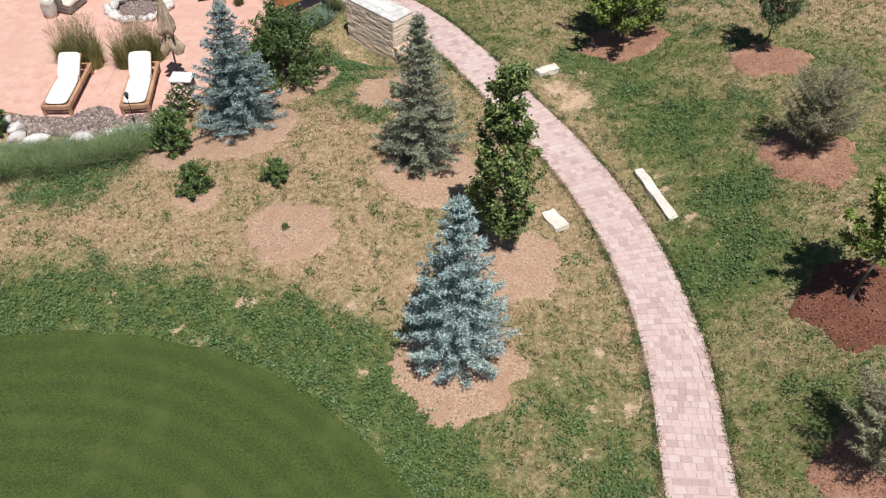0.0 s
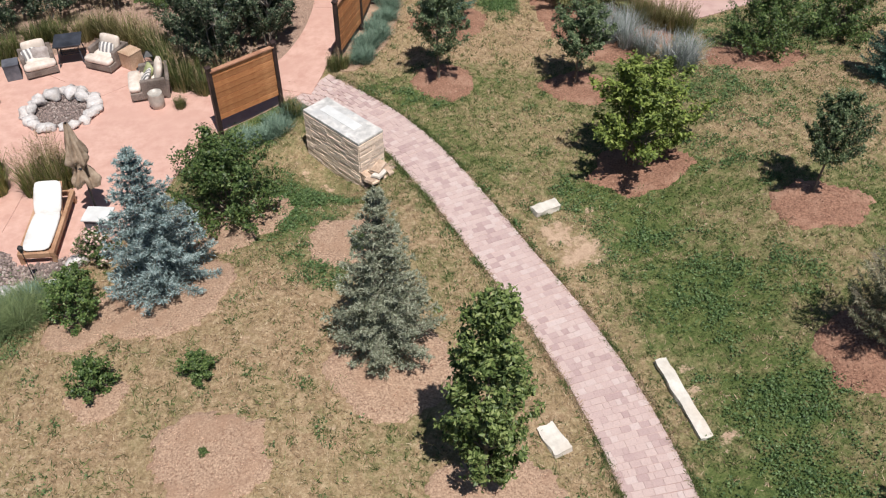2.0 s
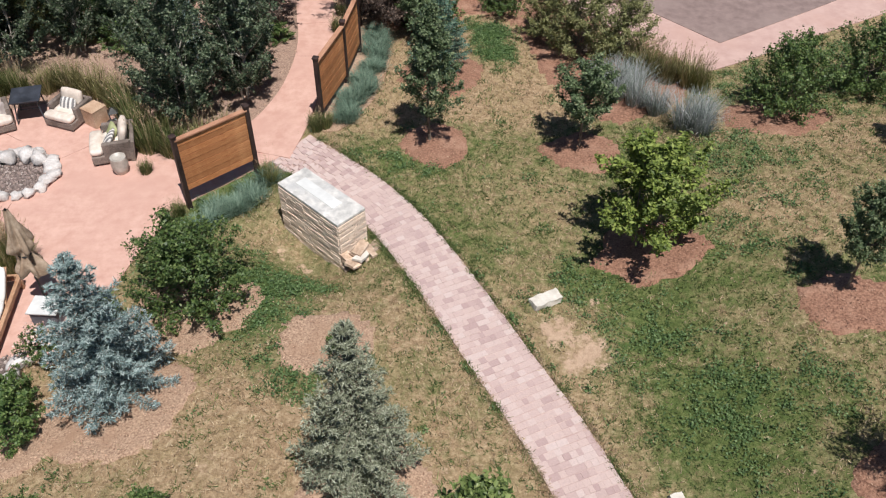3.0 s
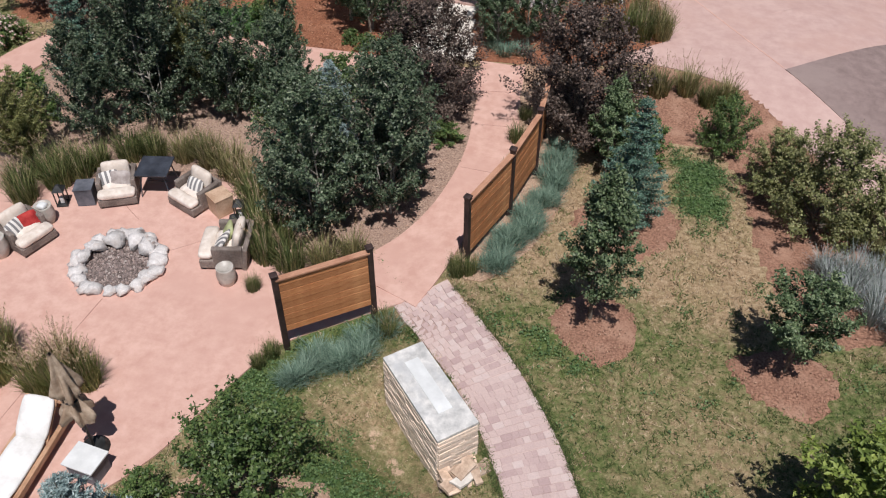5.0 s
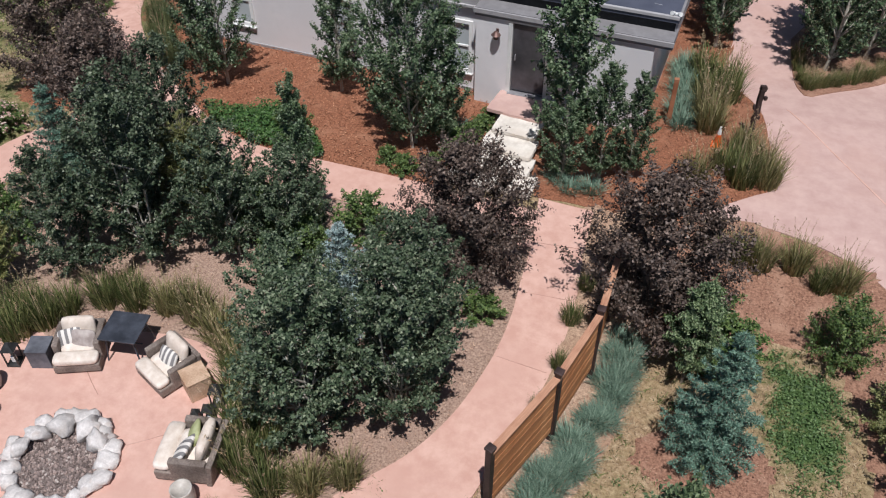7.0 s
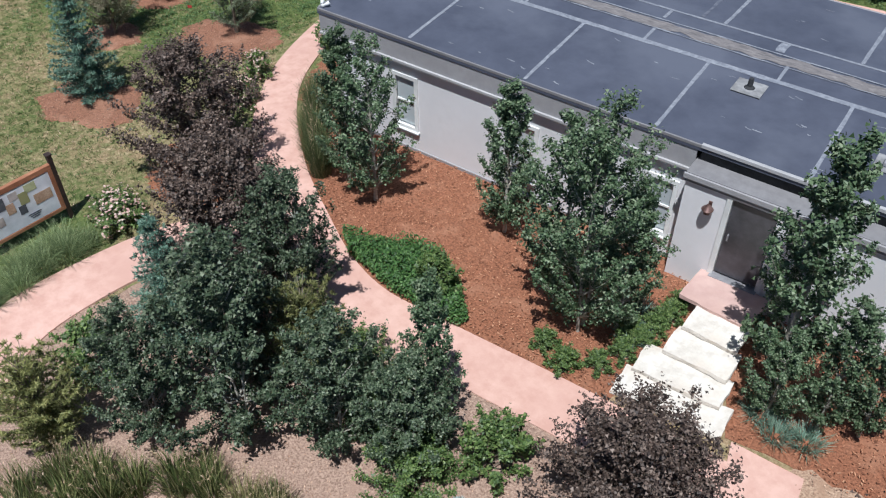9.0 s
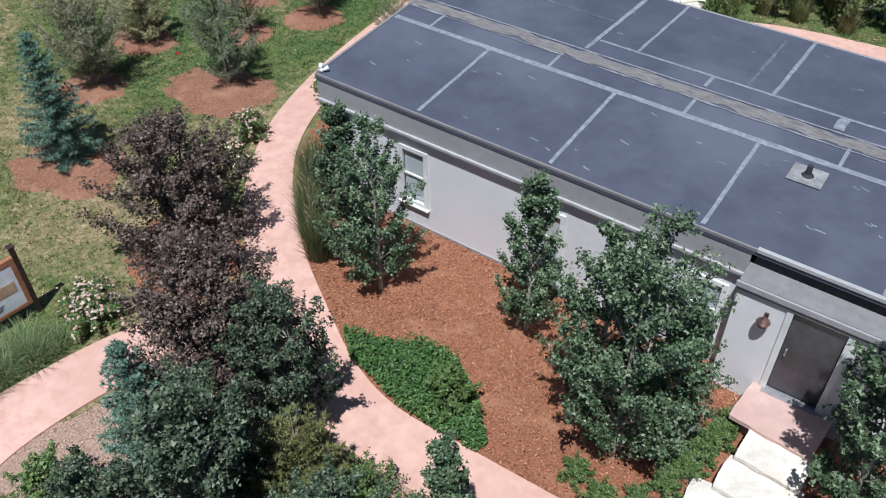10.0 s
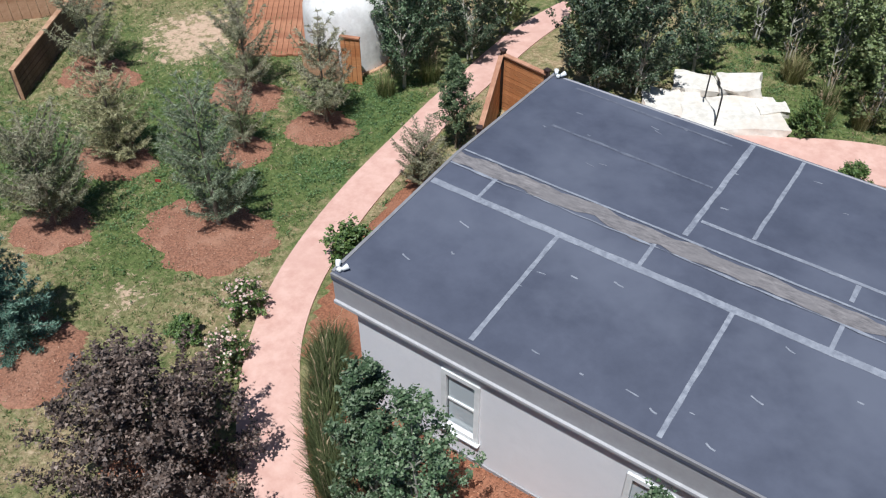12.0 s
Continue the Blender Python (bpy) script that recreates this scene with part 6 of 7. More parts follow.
# ---- furniture ----
M_WICKER = surface("grey_brown_wicker", (0.17, 0.135, 0.12), (0.32, 0.265, 0.23), 30, 2, rough=0.8, bump=0.6, bump_scale=70)
M_CUSH = surface("cream_fabric", (0.73, 0.635, 0.555), (0.83, 0.75, 0.68), 9, 2, rough=0.9, bump=0.2, bump_scale=60)
M_LOUNGE = surface("white_fabric", (0.78, 0.75, 0.72), (0.84, 0.82, 0.8), 9, 2, rough=0.9, bump=0.1, bump_scale=60)
M_TEAK = surface("weathered_teak", (0.42, 0.24, 0.14), (0.58, 0.37, 0.24), 7, 2, rough=0.7, bump=0.2, stretch=(10, 0.8, 10))
M_RED = surface("red_fabric", (0.42, 0.03, 0.03), (0.52, 0.06, 0.05), 9, 2, rough=0.9, bump=0.15)
M_GREYF = surface("grey_fabric", (0.42, 0.36, 0.34), (0.52, 0.46, 0.43), 9, 2, rough=0.9, bump=0.15)
M_GREENF = surface("pale_green_fabric", (0.4, 0.42, 0.22), (0.5, 0.52, 0.3), 9, 2, rough=0.9, bump=0.15)
M_SLATE = surface("dark_blue_metal", (0.045, 0.05, 0.065), (0.07, 0.078, 0.1), 8, 1.5, rough=0.45, bump=0.1)
M_SLATEC = surface("blue_grey_cover", (0.12, 0.125, 0.15), (0.17, 0.175, 0.2), 8, 1.5, rough=0.7, bump=0.15)
M_TANBOX = surface("tan_weave", (0.5, 0.34, 0.23), (0.66, 0.48, 0.35), 26, 2, rough=0.8, bump=0.4)
M_POT = surface("glazed_pot", (0.46, 0.42, 0.38), (0.6, 0.56, 0.51), 6, 2, rough=0.45, bump=0.1)
M_CANVAS = surface("tan_canvas", (0.38, 0.28, 0.2), (0.52, 0.4, 0.3), 8, 2, rough=0.9, bump=0.2)
M_BLACK = surface("black_metal", (0.02, 0.02, 0.02), (0.045, 0.045, 0.045), 8, 2, rough=0.5, bump=0.1)
M_ROCK = surface("pale_boulder", (0.5, 0.465, 0.45), (0.74, 0.7, 0.68), 5, 1.5, stain=(0.5, 0.43, 0.39), rough=0.9, bump=0.6, bump_scale=16, piece=0.12)
M_ORANGE = surface("orange_plastic", (0.75, 0.13, 0.02), (0.85, 0.2, 0.04), 8, 2, rough=0.5, bump=0.0)


def striped():
    m, n, l, p = nodes_of("striped_fabric")
    w = n.new("ShaderNodeTexWave")
    w.wave_type, w.bands_direction = "BANDS", "X"
    w.inputs["Scale"].default_value, w.inputs["Distortion"].default_value = 2.6, 0.3
    l.new(n.new("ShaderNodeTexCoord").outputs["Object"], w.inputs["Vector"])
    l.new(ramp(n, l, w.outputs["Fac"], [(0.46, (0.7, 0.66, 0.62)), (0.54, (0.2, 0.19, 0.19))]), p.inputs["Base Color"])
    p.inputs["Roughness"].default_value = 0.9
    return m


M_STRIPE = striped()


def cushion(sx, sy, sz, at=(0, 0, 0), m=None, puff=0.3):
    """A soft block: rounded edges, slightly domed."""
    bm = bmesh.new()
    bmesh.ops.create_cube(bm, size=1.0)
    bmesh.ops.subdivide_edges(bm, edges=bm.edges, cuts=5, use_grid_fill=True)
    for v in bm.verts:
        x, y, z = v.co * 2
        k = (1 - 0.10 * abs(x) ** 4 * abs(y) ** 4)
        dome = 1 + puff * (1 - x * x) * (1 - y * y) - 0.35 * max(abs(x), abs(y)) ** 8
        v.co = Vector((x * k * sx / 2 * (1 - 0.05 * z * z), y * k * sy / 2 * (1 - 0.05 * z * z), z * dome * sz / 2 + sz / 2)) + Vector(at)
    for f in bm.faces:
        f.smooth = True
    if m is not None:
        bmesh.ops.transform(bm, matrix=m, verts=bm.verts)
    return bm


def armchair(x, y, turn, z, size=1.0):
    """A deep wicker armchair with cream cushions; it faces -y before it is turned."""
    c = thing("armchair", "low wicker armchair with cream seat and back cushions", "armchair", pose(x, y, z, 0, 0, turn) @ Matrix.Scale(0.97 * size, 4), "armchairs round the fire pit")
    part("seat_base", box(0.9, 0.86, 0.2, (0, 0, 0.05), 0.02), M_WICKER, c)
    for s in (-1, 1):
        part("arm", box(0.12, 0.6, 0.5, (0.4 * s, 0.15, 0.06), 0.03), M_WICKER, c)
        for q in (-1, 1):
            part("leg", box(0.06, 0.06, 0.06, (0.38 * s, 0.36 * q, 0)), M_BLACK, c)
    part("backrest", box(0.92, 0.1, 0.56, (0, 0.43, 0.05), 0.03, m=pose(0, 0, 0, -8)), M_WICKER, c)
    bm = cushion(0.67, 0.62, 0.17, (0, 0.12, 0.25))
    front = cushion(0.88, 0.3, 0.18, (0, -0.3, 0.245), puff=0.2)
    spare = bpy.data.meshes.new("spare")
    front.to_mesh(spare)
    bm.from_mesh(spare)
    bpy.data.meshes.remove(spare)
    part("seat_cushion", bm, M_CUSH, c, "cream seat cushion with a wide front edge")
    part("back_cushion", cushion(0.66, 0.44, 0.16, m=pose(0, 0.33, 0.42, 74) @ pose(0, 0.16, -0.03)), M_CUSH, c, "cream back cushion")
    return c


def pillow(chair, at, tilt, roll, mt, label, size=0.42):
    m = chair.matrix_basis @ pose(*at, tilt, 0, roll)
    return tagged(part("throw_pillow", cushion(size, size, 0.09, puff=0.9), mt, None, m=m), label, "pillow", "throw pillows on the armchairs")


PZ = gz(-8.5, 25.5) + 0.035
ca_ = armchair(-9.53, 27.6, 26, PZ)
cb_ = armchair(-7.71, 27.83, -23, PZ)
cc_ = armchair(-6.24, 26.38, -76, PZ, 1.13)
cd_ = armchair(-10.68, 25.7, 70, PZ)
pillow(ca_, (-0.15, 0.14, 0.42), 62, 12, M_STRIPE, "grey and white striped throw pillow", 0.48)
pillow(ca_, (0.12, 0.06, 0.42), 58, -8, M_GREYF, "plain light grey throw pillow", 0.5)
pillow(cb_, (0.02, 0.1, 0.42), 60, 5, M_STRIPE, "grey and white striped throw pillow", 0.48)
pillow(cc_, (-0.16, 0.1, 0.42), 60, 15, M_GREENF, "pale green throw pillow", 0.44)
pillow(cc_, (0.12, 0.02, 0.42), 52, -10, M_STRIPE, "grey and white striped throw pillow", 0.48)
pillow(cd_, (0.16, 0.08, 0.42), 58, -10, M_RED, "bright red throw pillow", 0.48)
pillow(cd_, (-0.16, 0.1, 0.42), 60, 12, M_STRIPE, "grey and white striped throw pillow", 0.48)


def cube_table(x, y, turn, s, h, mt, label):
    t = thing("side_table", label, "side table", pose(x, y, PZ, 0, 0, turn))
    part("body", box(s, s, h - 0.03, (0, 0, 0), 0.012), mt, t)
    part("tabletop", box(s + 0.02, s + 0.02, 0.03, (0, 0, h - 0.03), 0.008), mt, t)


cube_table(-10.17, 27.27, 20, 0.41, 0.48, M_SLATEC, "blue-grey cube side table on the patio")
cube_table(-6.97, 27.72, -35, 0.45, 0.5, M_TANBOX, "tan woven cube side table on the patio")
# square dark metal table
tb = thing("patio_table", "square dark blue metal patio table", "table", pose(-8.76, 28.11, PZ, 0, 0, 12))
part("tabletop", box(0.76, 0.76, 0.035, (0, 0, 0.635), 0.012), M_SLATE, tb)
part("apron", box(0.64, 0.64, 0.06, (0, 0, 0.575), 0.004), M_SLATE, tb)
for sx in (-1, 1):
    for sy in (-1, 1):
        part("leg", mesh_of("leg", *tube([(0.34 * sx, 0.34 * sy, 0), (0.27 * sx, 0.27 * sy, 0.6)], [0.016, 0.018], 8)), M_SLATE, tb)
part("stretcher", box(0.52, 0.02, 0.02, (0, 0, 0.2)), M_SLATE, tb)


def lantern(x, y, s=1.0):
    ln = thing("lantern", "dark metal candle lantern standing on the patio", "lantern", pose(x, y, PZ, 0, 0, 20) @ Matrix.Scale(s, 4))
    part("base", box(0.2, 0.2, 0.03, (0, 0, 0), 0.006), M_BLACK, ln)
    for sx in (-1, 1):
        for sy in (-1, 1):
            part("corner_post", box(0.018, 0.018, 0.3, (0.085 * sx, 0.085 * sy, 0.03)), M_BLACK, ln)
    part("candle", box(0.07, 0.07, 0.13, (0, 0, 0.03), 0.02), M_WHITE, ln)
    bm = bmesh.new()
    bmesh.ops.create_cone(bm, cap_ends=True, segments=4, radius1=0.15, radius2=0.03, depth=0.1, matrix=pose(0, 0, 0.38, 0, 0, 45))
    part("roof", bm, M_BLACK, ln)


lantern(-10.68, 27.02, 1.3)
lantern(-6.45, 27.6, 1.25)
lantern(-6.4, 27.22, 1.0)
lantern(-6.62, 27.12, 0.75)


def pot(x, y, r, h, label, fill=None):
    p = thing("garden_pot", label, "pot", pose(x, y, PZ))
    prof = [(0.0, 0.0), (0.72, 0.0), (0.95, 0.3), (1.0, 0.62), (0.86, 0.9), (0.9, 1.0), (0.78, 1.0), (0.74, 0.88), (0.0, 0.86)]
    v, f, k = [], [], 20
    for a, z in prof:
        for j in range(k):
            w = 2 * math.pi * j / k
            v.append((a * r * math.cos(w), a * r * math.sin(w), z * h))
    for i in range(len(prof) - 1):
        for j in range(k):
            f.append((i * k + j, i * k + (j + 1) % k, (i + 1) * k + (j + 1) % k, (i + 1) * k + j))
    part("vessel", mesh_of("vessel", v, f, True), M_POT, p)
    if fill:
        part("folded_towel", cushion(r * 0.9, r * 0.9, 0.1, (0, 0, h * 0.87)), fill, p, "white folded towel")


pot(-5.86, 25.6, 0.21, 0.46, "pale grey glazed pot beside an armchair")
pot(-10.68, 26.38, 0.22, 0.48, "pale grey glazed pot holding a white towel", M_WHITE)
pot(-11.05, 25.15, 0.24, 0.52, "tall pale grey glazed pot on the patio")


def lounger(x, y, turn):
    """A chaise longue with its head end towards +y."""
    c = thing("sun_lounger", "teak sun lounger with a white mattress, back slightly raised", "sun lounger", pose(x, y, PZ, 0, 0, turn), "sun loungers on the patio")
    for s in (-1, 1):
        part("side_rail", box(0.09, 2.15, 0.13, (0.345 * s, 1.08, 0.19), 0.012), M_TEAK, c)
        for q in (0.06, 2.05):
            part("leg", box(0.09, 0.09, 0.2, (0.345 * s, q, 0), 0.008), M_TEAK, c)
    for q in (0.03, 2.12):
        part("end_rail", box(0.6, 0.07, 0.13, (0, q, 0.19), 0.01), M_TEAK, c)
    for k in range(10):
        part("slat", box(0.6, 0.08, 0.025, (0, 0.14 + k * 0.13, 0.27), 0.004), M_TEAK, c)
    part("mattress", cushion(0.62, 1.3, 0.11, (0, 0.7, 0.31), puff=0.1), M_LOUNGE, c, "white seat mattress")
    part("back_mattress", cushion(0.62, 0.78, 0.11, m=pose(0, 1.3, 0.32, 38) @ pose(0, 0.38, 0), puff=0.1), M_LOUNGE, c, "white raised back mattress")
    part("back_frame", box(0.6, 0.78, 0.03, m=pose(0, 1.3, 0.285, 38) @ pose(0, 0.39, 0)), M_TEAK, c)
    part("prop", mesh_of("prop", *tube([(0, 1.86, 0.68), (0, 2.0, 0.28)], [0.018, 0.018], 6)), M_TEAK, c)


lounger(-9.4, 19.68, -2)
lounger(-7.3, 19.62, 3)

# umbrella standing through a small table
um = thing("patio_umbrella", "closed tan patio umbrella, tied, on a dark pole", "umbrella", pose(-6.4, 21.2, PZ))
part("pole", mesh_of("pole", *tube([(0, 0, 0), (0, 0, 1.2), (0, 0, 2.62)], [0.025, 0.025, 0.02], 10)), M_BLACK, um)
bm = bmesh.new()
bmesh.ops.create_cone(bm, cap_ends=True, segments=24, radius1=0.27, radius2=0.2, depth=0.09, matrix=pose(0, 0, 0.05))
part("base_plate", bm, M_BLACK, um)
v, f, k = [], [], 40
for i, t in enumerate(np.linspace(0, 1, 25)):
    r = float(np.interp(t, [0, 0.3, 0.58, 0.68, 0.74, 0.9, 1], [0.04, 0.13, 0.21, 0.1, 0.12, 0.25, 0.22]))
    for j in range(k):
        a = 2 * math.pi * j / k
        rr = r * (1 + 0.36 * math.sin(7 * a + 2 * t) * min(1, t * 2) + 0.2 * math.sin(4 * a + 9 * t))
        v.append((rr * math.cos(a), rr * math.sin(a), 2.6 - 1.62 * t + 0.09 * math.sin(3 * a) * t))
for i in range(24):
    for j in range(k):
        f.append((i * k + j, i * k + (j + 1) % k, (i + 1) * k + (j + 1) % k, (i + 1) * k + j))
can = part("canopy", mesh_of("canopy", v, f, True), M_CANVAS, um, "tan folded canvas canopy")
part("tie", mesh_of("tie", *tube([(0.13 * math.cos(a), 0.13 * math.sin(a), 1.47) for a in np.linspace(0, 2 * math.pi, 16)], [0.018] * 16, 5)), M_BLACK, can, "dark tie strap")
st = thing("side_table", "white-topped side table under the umbrella", "side table", pose(-6.2, 20.75, PZ, 0, 0, -6))
part("tabletop", box(0.62, 0.5, 0.04, (0, 0, 0.4), 0.01), M_WHITE, st)
part("body", box(0.54, 0.42, 0.4, (0, 0, 0), 0.01), M_SLATEC, st)

# torch on a stake in the gravel
tc = thing("garden_torch", "dark metal garden torch on a thin stake", "torch", pose(-7.17, 18.98, gz(-7.17, 18.98)))
part("stake", mesh_of("stake", *tube([(0, 0, -0.05), (0, 0, 0.6), (0, 0, 1.0)], [0.011, 0.011, 0.011], 6)), M_BLACK, tc)
bm = bmesh.new()
bmesh.ops.create_cone(bm, cap_ends=True, segments=12, radius1=0.03, radius2=0.06, depth=0.14, matrix=pose(0, 0, 1.06))
bmesh.ops.create_cone(bm, cap_ends=True, segments=12, radius1=0.06, radius2=0.015, depth=0.06, matrix=pose(0, 0, 1.16))
part("torch_head", bm, M_BLACK, tc)

# ---- rocks ----
def boulder_mesh(seed, flat=0.75):
    bm = bmesh.new()
    bmesh.ops.create_icosphere(bm, subdivisions=2, radius=0.5)
    for v in bm.verts:
        d = v.co.normalized()
        k = 1 + 0.6 * noise.noise(d * 1.4 + Vector((seed, 0, 0))) + 0.2 * noise.noise(d * 3.3 + Vector((0, seed, 0)))
        v.co = Vector((d.x * 0.5 * k, d.y * 0.5 * k, d.z * 0.5 * k * flat))
    for f in bm.faces:
        f.smooth = True
    me_ = bpy.data.meshes.new("boulder")
    bm.to_mesh(me_)
    bm.free()
    me_.materials.append(M_ROCK)
    return me_


ROCKS = [boulder_mesh(s * 5.3) for s in range(7)]
rr_ = random.Random(21)
pit = thing("fire_pit", "round fire pit ringed with pale boulders, filled with gravel", "fire pit", pose(-8.42, 25.51, PZ))
for k in range(20):
    a = 2 * math.pi * k / 20 + rr_.uniform(-0.08, 0.08)
    big = 0.78 if 4 <= k <= 8 else 1.0
    w = rr_.uniform(0.3, 0.42) * (1.2 if 3 <= k <= 7 else 1.0)
    rad = 0.86 + rr_.uniform(-0.05, 0.05)
    part("rock", rr_.choice(ROCKS), None, pit, m=pose(rad * math.cos(a) * 1.06, rad * math.sin(a), 0.06, rr_.uniform(-15, 15), rr_.uniform(-15, 15), rr_.uniform(0, 360)) @ Matrix.Diagonal((w, w * rr_.uniform(0.8, 1.15), w * rr_.uniform(0.7, 1.0), 1)))
for k, (dx, dy, w) in enumerate(((-0.3, 0.55, 0.46), (0.15, 0.66, 0.48), (0.48, 0.5, 0.42), (-0.62, 0.25, 0.4), (-0.72, -0.1, 0.38))):
    part("rock", ROCKS[k], None, pit, m=pose(dx, dy, 0.16, 10 * k, -8 * k, 70 * k) @ Matrix.Diagonal((w, w * 0.9, w * 0.95, 1)))


def pebbles(name, spots, sizes, rng, mt, zfun, parent=None):
    """Many small stones in one mesh."""
    bm = bmesh.new()
    bmesh.ops.create_cone(bm, cap_ends=True, segments=5, radius1=0.5, radius2=0.3, depth=0.7)
    bmesh.ops.triangulate(bm, faces=bm.faces)
    tv = np.array([v.co[:] for v in bm.verts])
    tf = np.array([[v.index for v in f.verts] for f in bm.faces])
    bm.free()
    n = len(spots)
    sc = rng.uniform(*sizes, (n, 1)) * rng.uniform(0.7, 1.3, (n, 3)) * np.array([1, 1, 0.65])
    ang = rng.uniform(0, 6.3, n)
    c, s = np.cos(ang)[:, None], np.sin(ang)[:, None]
    q = tv[None] * sc[:, None]
    x, y = q[..., 0] * c - q[..., 1] * s, q[..., 0] * s + q[..., 1] * c
    v = np.stack([x + spots[:, 0:1], y + spots[:, 1:2], q[..., 2] + zfun(spots[:, 0], spots[:, 1])[:, None]], -1).reshape(-1, 3)
    f = (tf[None] + (np.arange(n) * len(tv))[:, None, None]).reshape(-1, 3)
    return part(name, mesh_of(name, v, f), mt, parent)


rng = np.random.default_rng(77)
part("pit_floor", patch(oval(0, 0, 0.8, 0.76), (0, 0), 0, 4), M_GRAVELB, pit, m=pose(0, 0, -gz(0, 0) + 0.012))
a, r = rng.uniform(0, 6.3, 1500), 0.78 * np.sqrt(rng.uniform(0, 1, 1500))
g_ = pebbles("gravel", np.stack([r * np.cos(a), r * np.sin(a)], 1), (0.03, 0.07), rng, M_GRAVEL, lambda x, y: 0.03 + 0 * x, pit)
g_["kind"] = "stuff"
# gravel strip with boulders below the patio
GRAVEL = [(-10.75, 19.8), (-10.26, 19.76), (-9.7, 19.66), (-9.1, 19.61), (-8.85, 19.91), (-8.44, 20.11), (-8.05, 19.96), (-7.75, 19.56), (-7.0, 19.71), (-6.3, 20.0), (-6.6, 19.45), (-7.5, 19.0), (-8.55, 18.75), (-9.75, 18.9), (-10.55, 19.15)]
tagged(part("gravel_bed", patch(GRAVEL, (-8.5, 19.5), 0.03, 10, 0.25), M_GRAVELB), "grey river gravel strip edging the patio", "gravel bed", kind="structure")
q = np.stack([rng.uniform(-10.8, -6.2, 5200), rng.uniform(18.7, 20.7, 5200)], 1)
q = q[inside(q[:, 0], q[:, 1], GRAVEL)]
tagged(pebbles("gravel", q, (0.04, 0.09), rng, M_GRAVEL, lambda x, y: land(x, y) + 0.045), "grey and rose river gravel", "gravel", kind="stuff")
for k, (x, y, w, turn) in enumerate(((-10.35, 19.15, 0.42, 70), (-10.2, 18.75, 0.42, 40), (-9.65, 18.6, 0.5, 5), (-8.42, 18.45, 0.66, 0), (-7.6, 18.72, 0.55, 25), (-6.74, 18.94, 0.38, 20), (-6.55, 19.2, 0.36, 40), (-6.45, 19.6, 0.45, 50), (-10.75, 19.45, 0.4, 80))):
    ob = part("boulder", ROCKS[k % 7], None, None, m=pose(x, y, gz(x, y) + 0.09, 0, 0, turn) @ Matrix.Diagonal((w * 1.25, w * 0.75, w * 0.8, 1)))
    tagged(ob, "pale limestone boulder edging the gravel", "boulder", "boulders along the gravel")

# ---- cone, carved post, sign ----
cn = thing("traffic_cone", "orange traffic cone with a white collar", "traffic cone", pose(1.03, 38.05, gz(1.03, 38.05) + 0.05) @ Matrix.Scale(0.75, 4))
part("base", box(0.36, 0.36, 0.03, (0, 0, 0), 0.01), M_ORANGE, cn)
bm = bmesh.new()
bmesh.ops.create_cone(bm, cap_ends=True, segments=20, radius1=0.13, radius2=0.07, depth=0.4, matrix=pose(0, 0, 0.23))
part("body", bm, M_ORANGE, cn)
bm = bmesh.new()
bmesh.ops.create_cone(bm, cap_ends=True, segments=20, radius1=0.07, radius2=0.03, depth=0.27, matrix=pose(0, 0, 0.566))
part("collar", bm, M_WHITE, cn, "white reflective collar")
cp = thing("carved_post", "dark carved wooden post by the driveway", "post", pose(1.72, 38.6, gz(1.72, 38.6), 0, 0, 25))
bm = box(0.115, 0.1, 1.42, (0, 0, -0.02), 0.015)
bmesh.ops.subdivide_edges(bm, edges=bm.edges, cuts=4, use_grid_fill=True)
for v in bm.verts:
    v.co.x += 0.012 * math.sin(v.co.z * 9)
    v.co.y += 0.012 * math.sin(v.co.z * 13 + 1)
part("shaft", bm, M_POST, cp)
part("head", rough_slab(0.13, 0.1, 0.12, 4.0, 3), M_POST, cp, m=pose(0.0, 0, 1.37, 0, 6, 0))
for z in (0.55, 0.86, 1.12):
    part("carved_knob", rough_slab(0.06, 0.075, 0.1, z * 9, 2), M_POST, cp, m=pose(0.062 if z != 0.86 else -0.06, 0, z))

tp = thing("timber_post", "brown weathered timber post by the building corner", "post", pose(-0.24, 38.72, gz(-0.24, 38.72), 0, 0, 10))
part("shaft", box(0.11, 0.1, 1.4, (0, 0, -0.05), 0.012), M_RAIL, tp)
part("cap", box(0.12, 0.11, 0.03, (0, 0, 1.352), 0.008), M_RAIL, tp)

sg = thing("notice_board", "cedar-framed notice board with printed pictures on posts", "sign", pose(-17.15, 32.32, gz(-17.15, 32.32), 0, 0, -96))
M_SHEET = surface("printed_sheet", (0.72, 0.73, 0.77), (0.8, 0.81, 0.85), 4, 1, rough=0.5, bump=0)
part("post", box(0.1, 0.1, 1.75, (0, 0, 0), 0.01), M_POST, sg)
part("post_cap", box(0.14, 0.14, 0.05, (0, 0, 1.75), 0.02), M_POST, sg)
part("post", box(0.1, 0.1, 1.75, (2.0, 0, 0), 0.01), M_POST, sg)
part("post_cap", box(0.14, 0.14, 0.05, (2.0, 0, 1.75), 0.02), M_POST, sg)
for s in (-1, 1):
    part("sheet", box(1.74, 0.012, 1.0, (1.0, 0.035 * s, 0.42)), M_SHEET, sg, "white printed sheet")
part("panel", box(1.84, 0.05, 1.1, (1.0, 0, 0.37), 0.004), M_RAIL, sg)
for z_, h_ in ((0.32, 0.09), (1.43, 0.13)):
    part("frame_rail", box(1.9, 0.1, h_, (1.0, 0, z_), 0.008), M_RAIL, sg)
for x_ in (0.1, 1.9):
    part("frame_rail", box(0.1, 0.1, 1.02, (x_, 0, 0.411), 0.008), M_RAIL, sg)
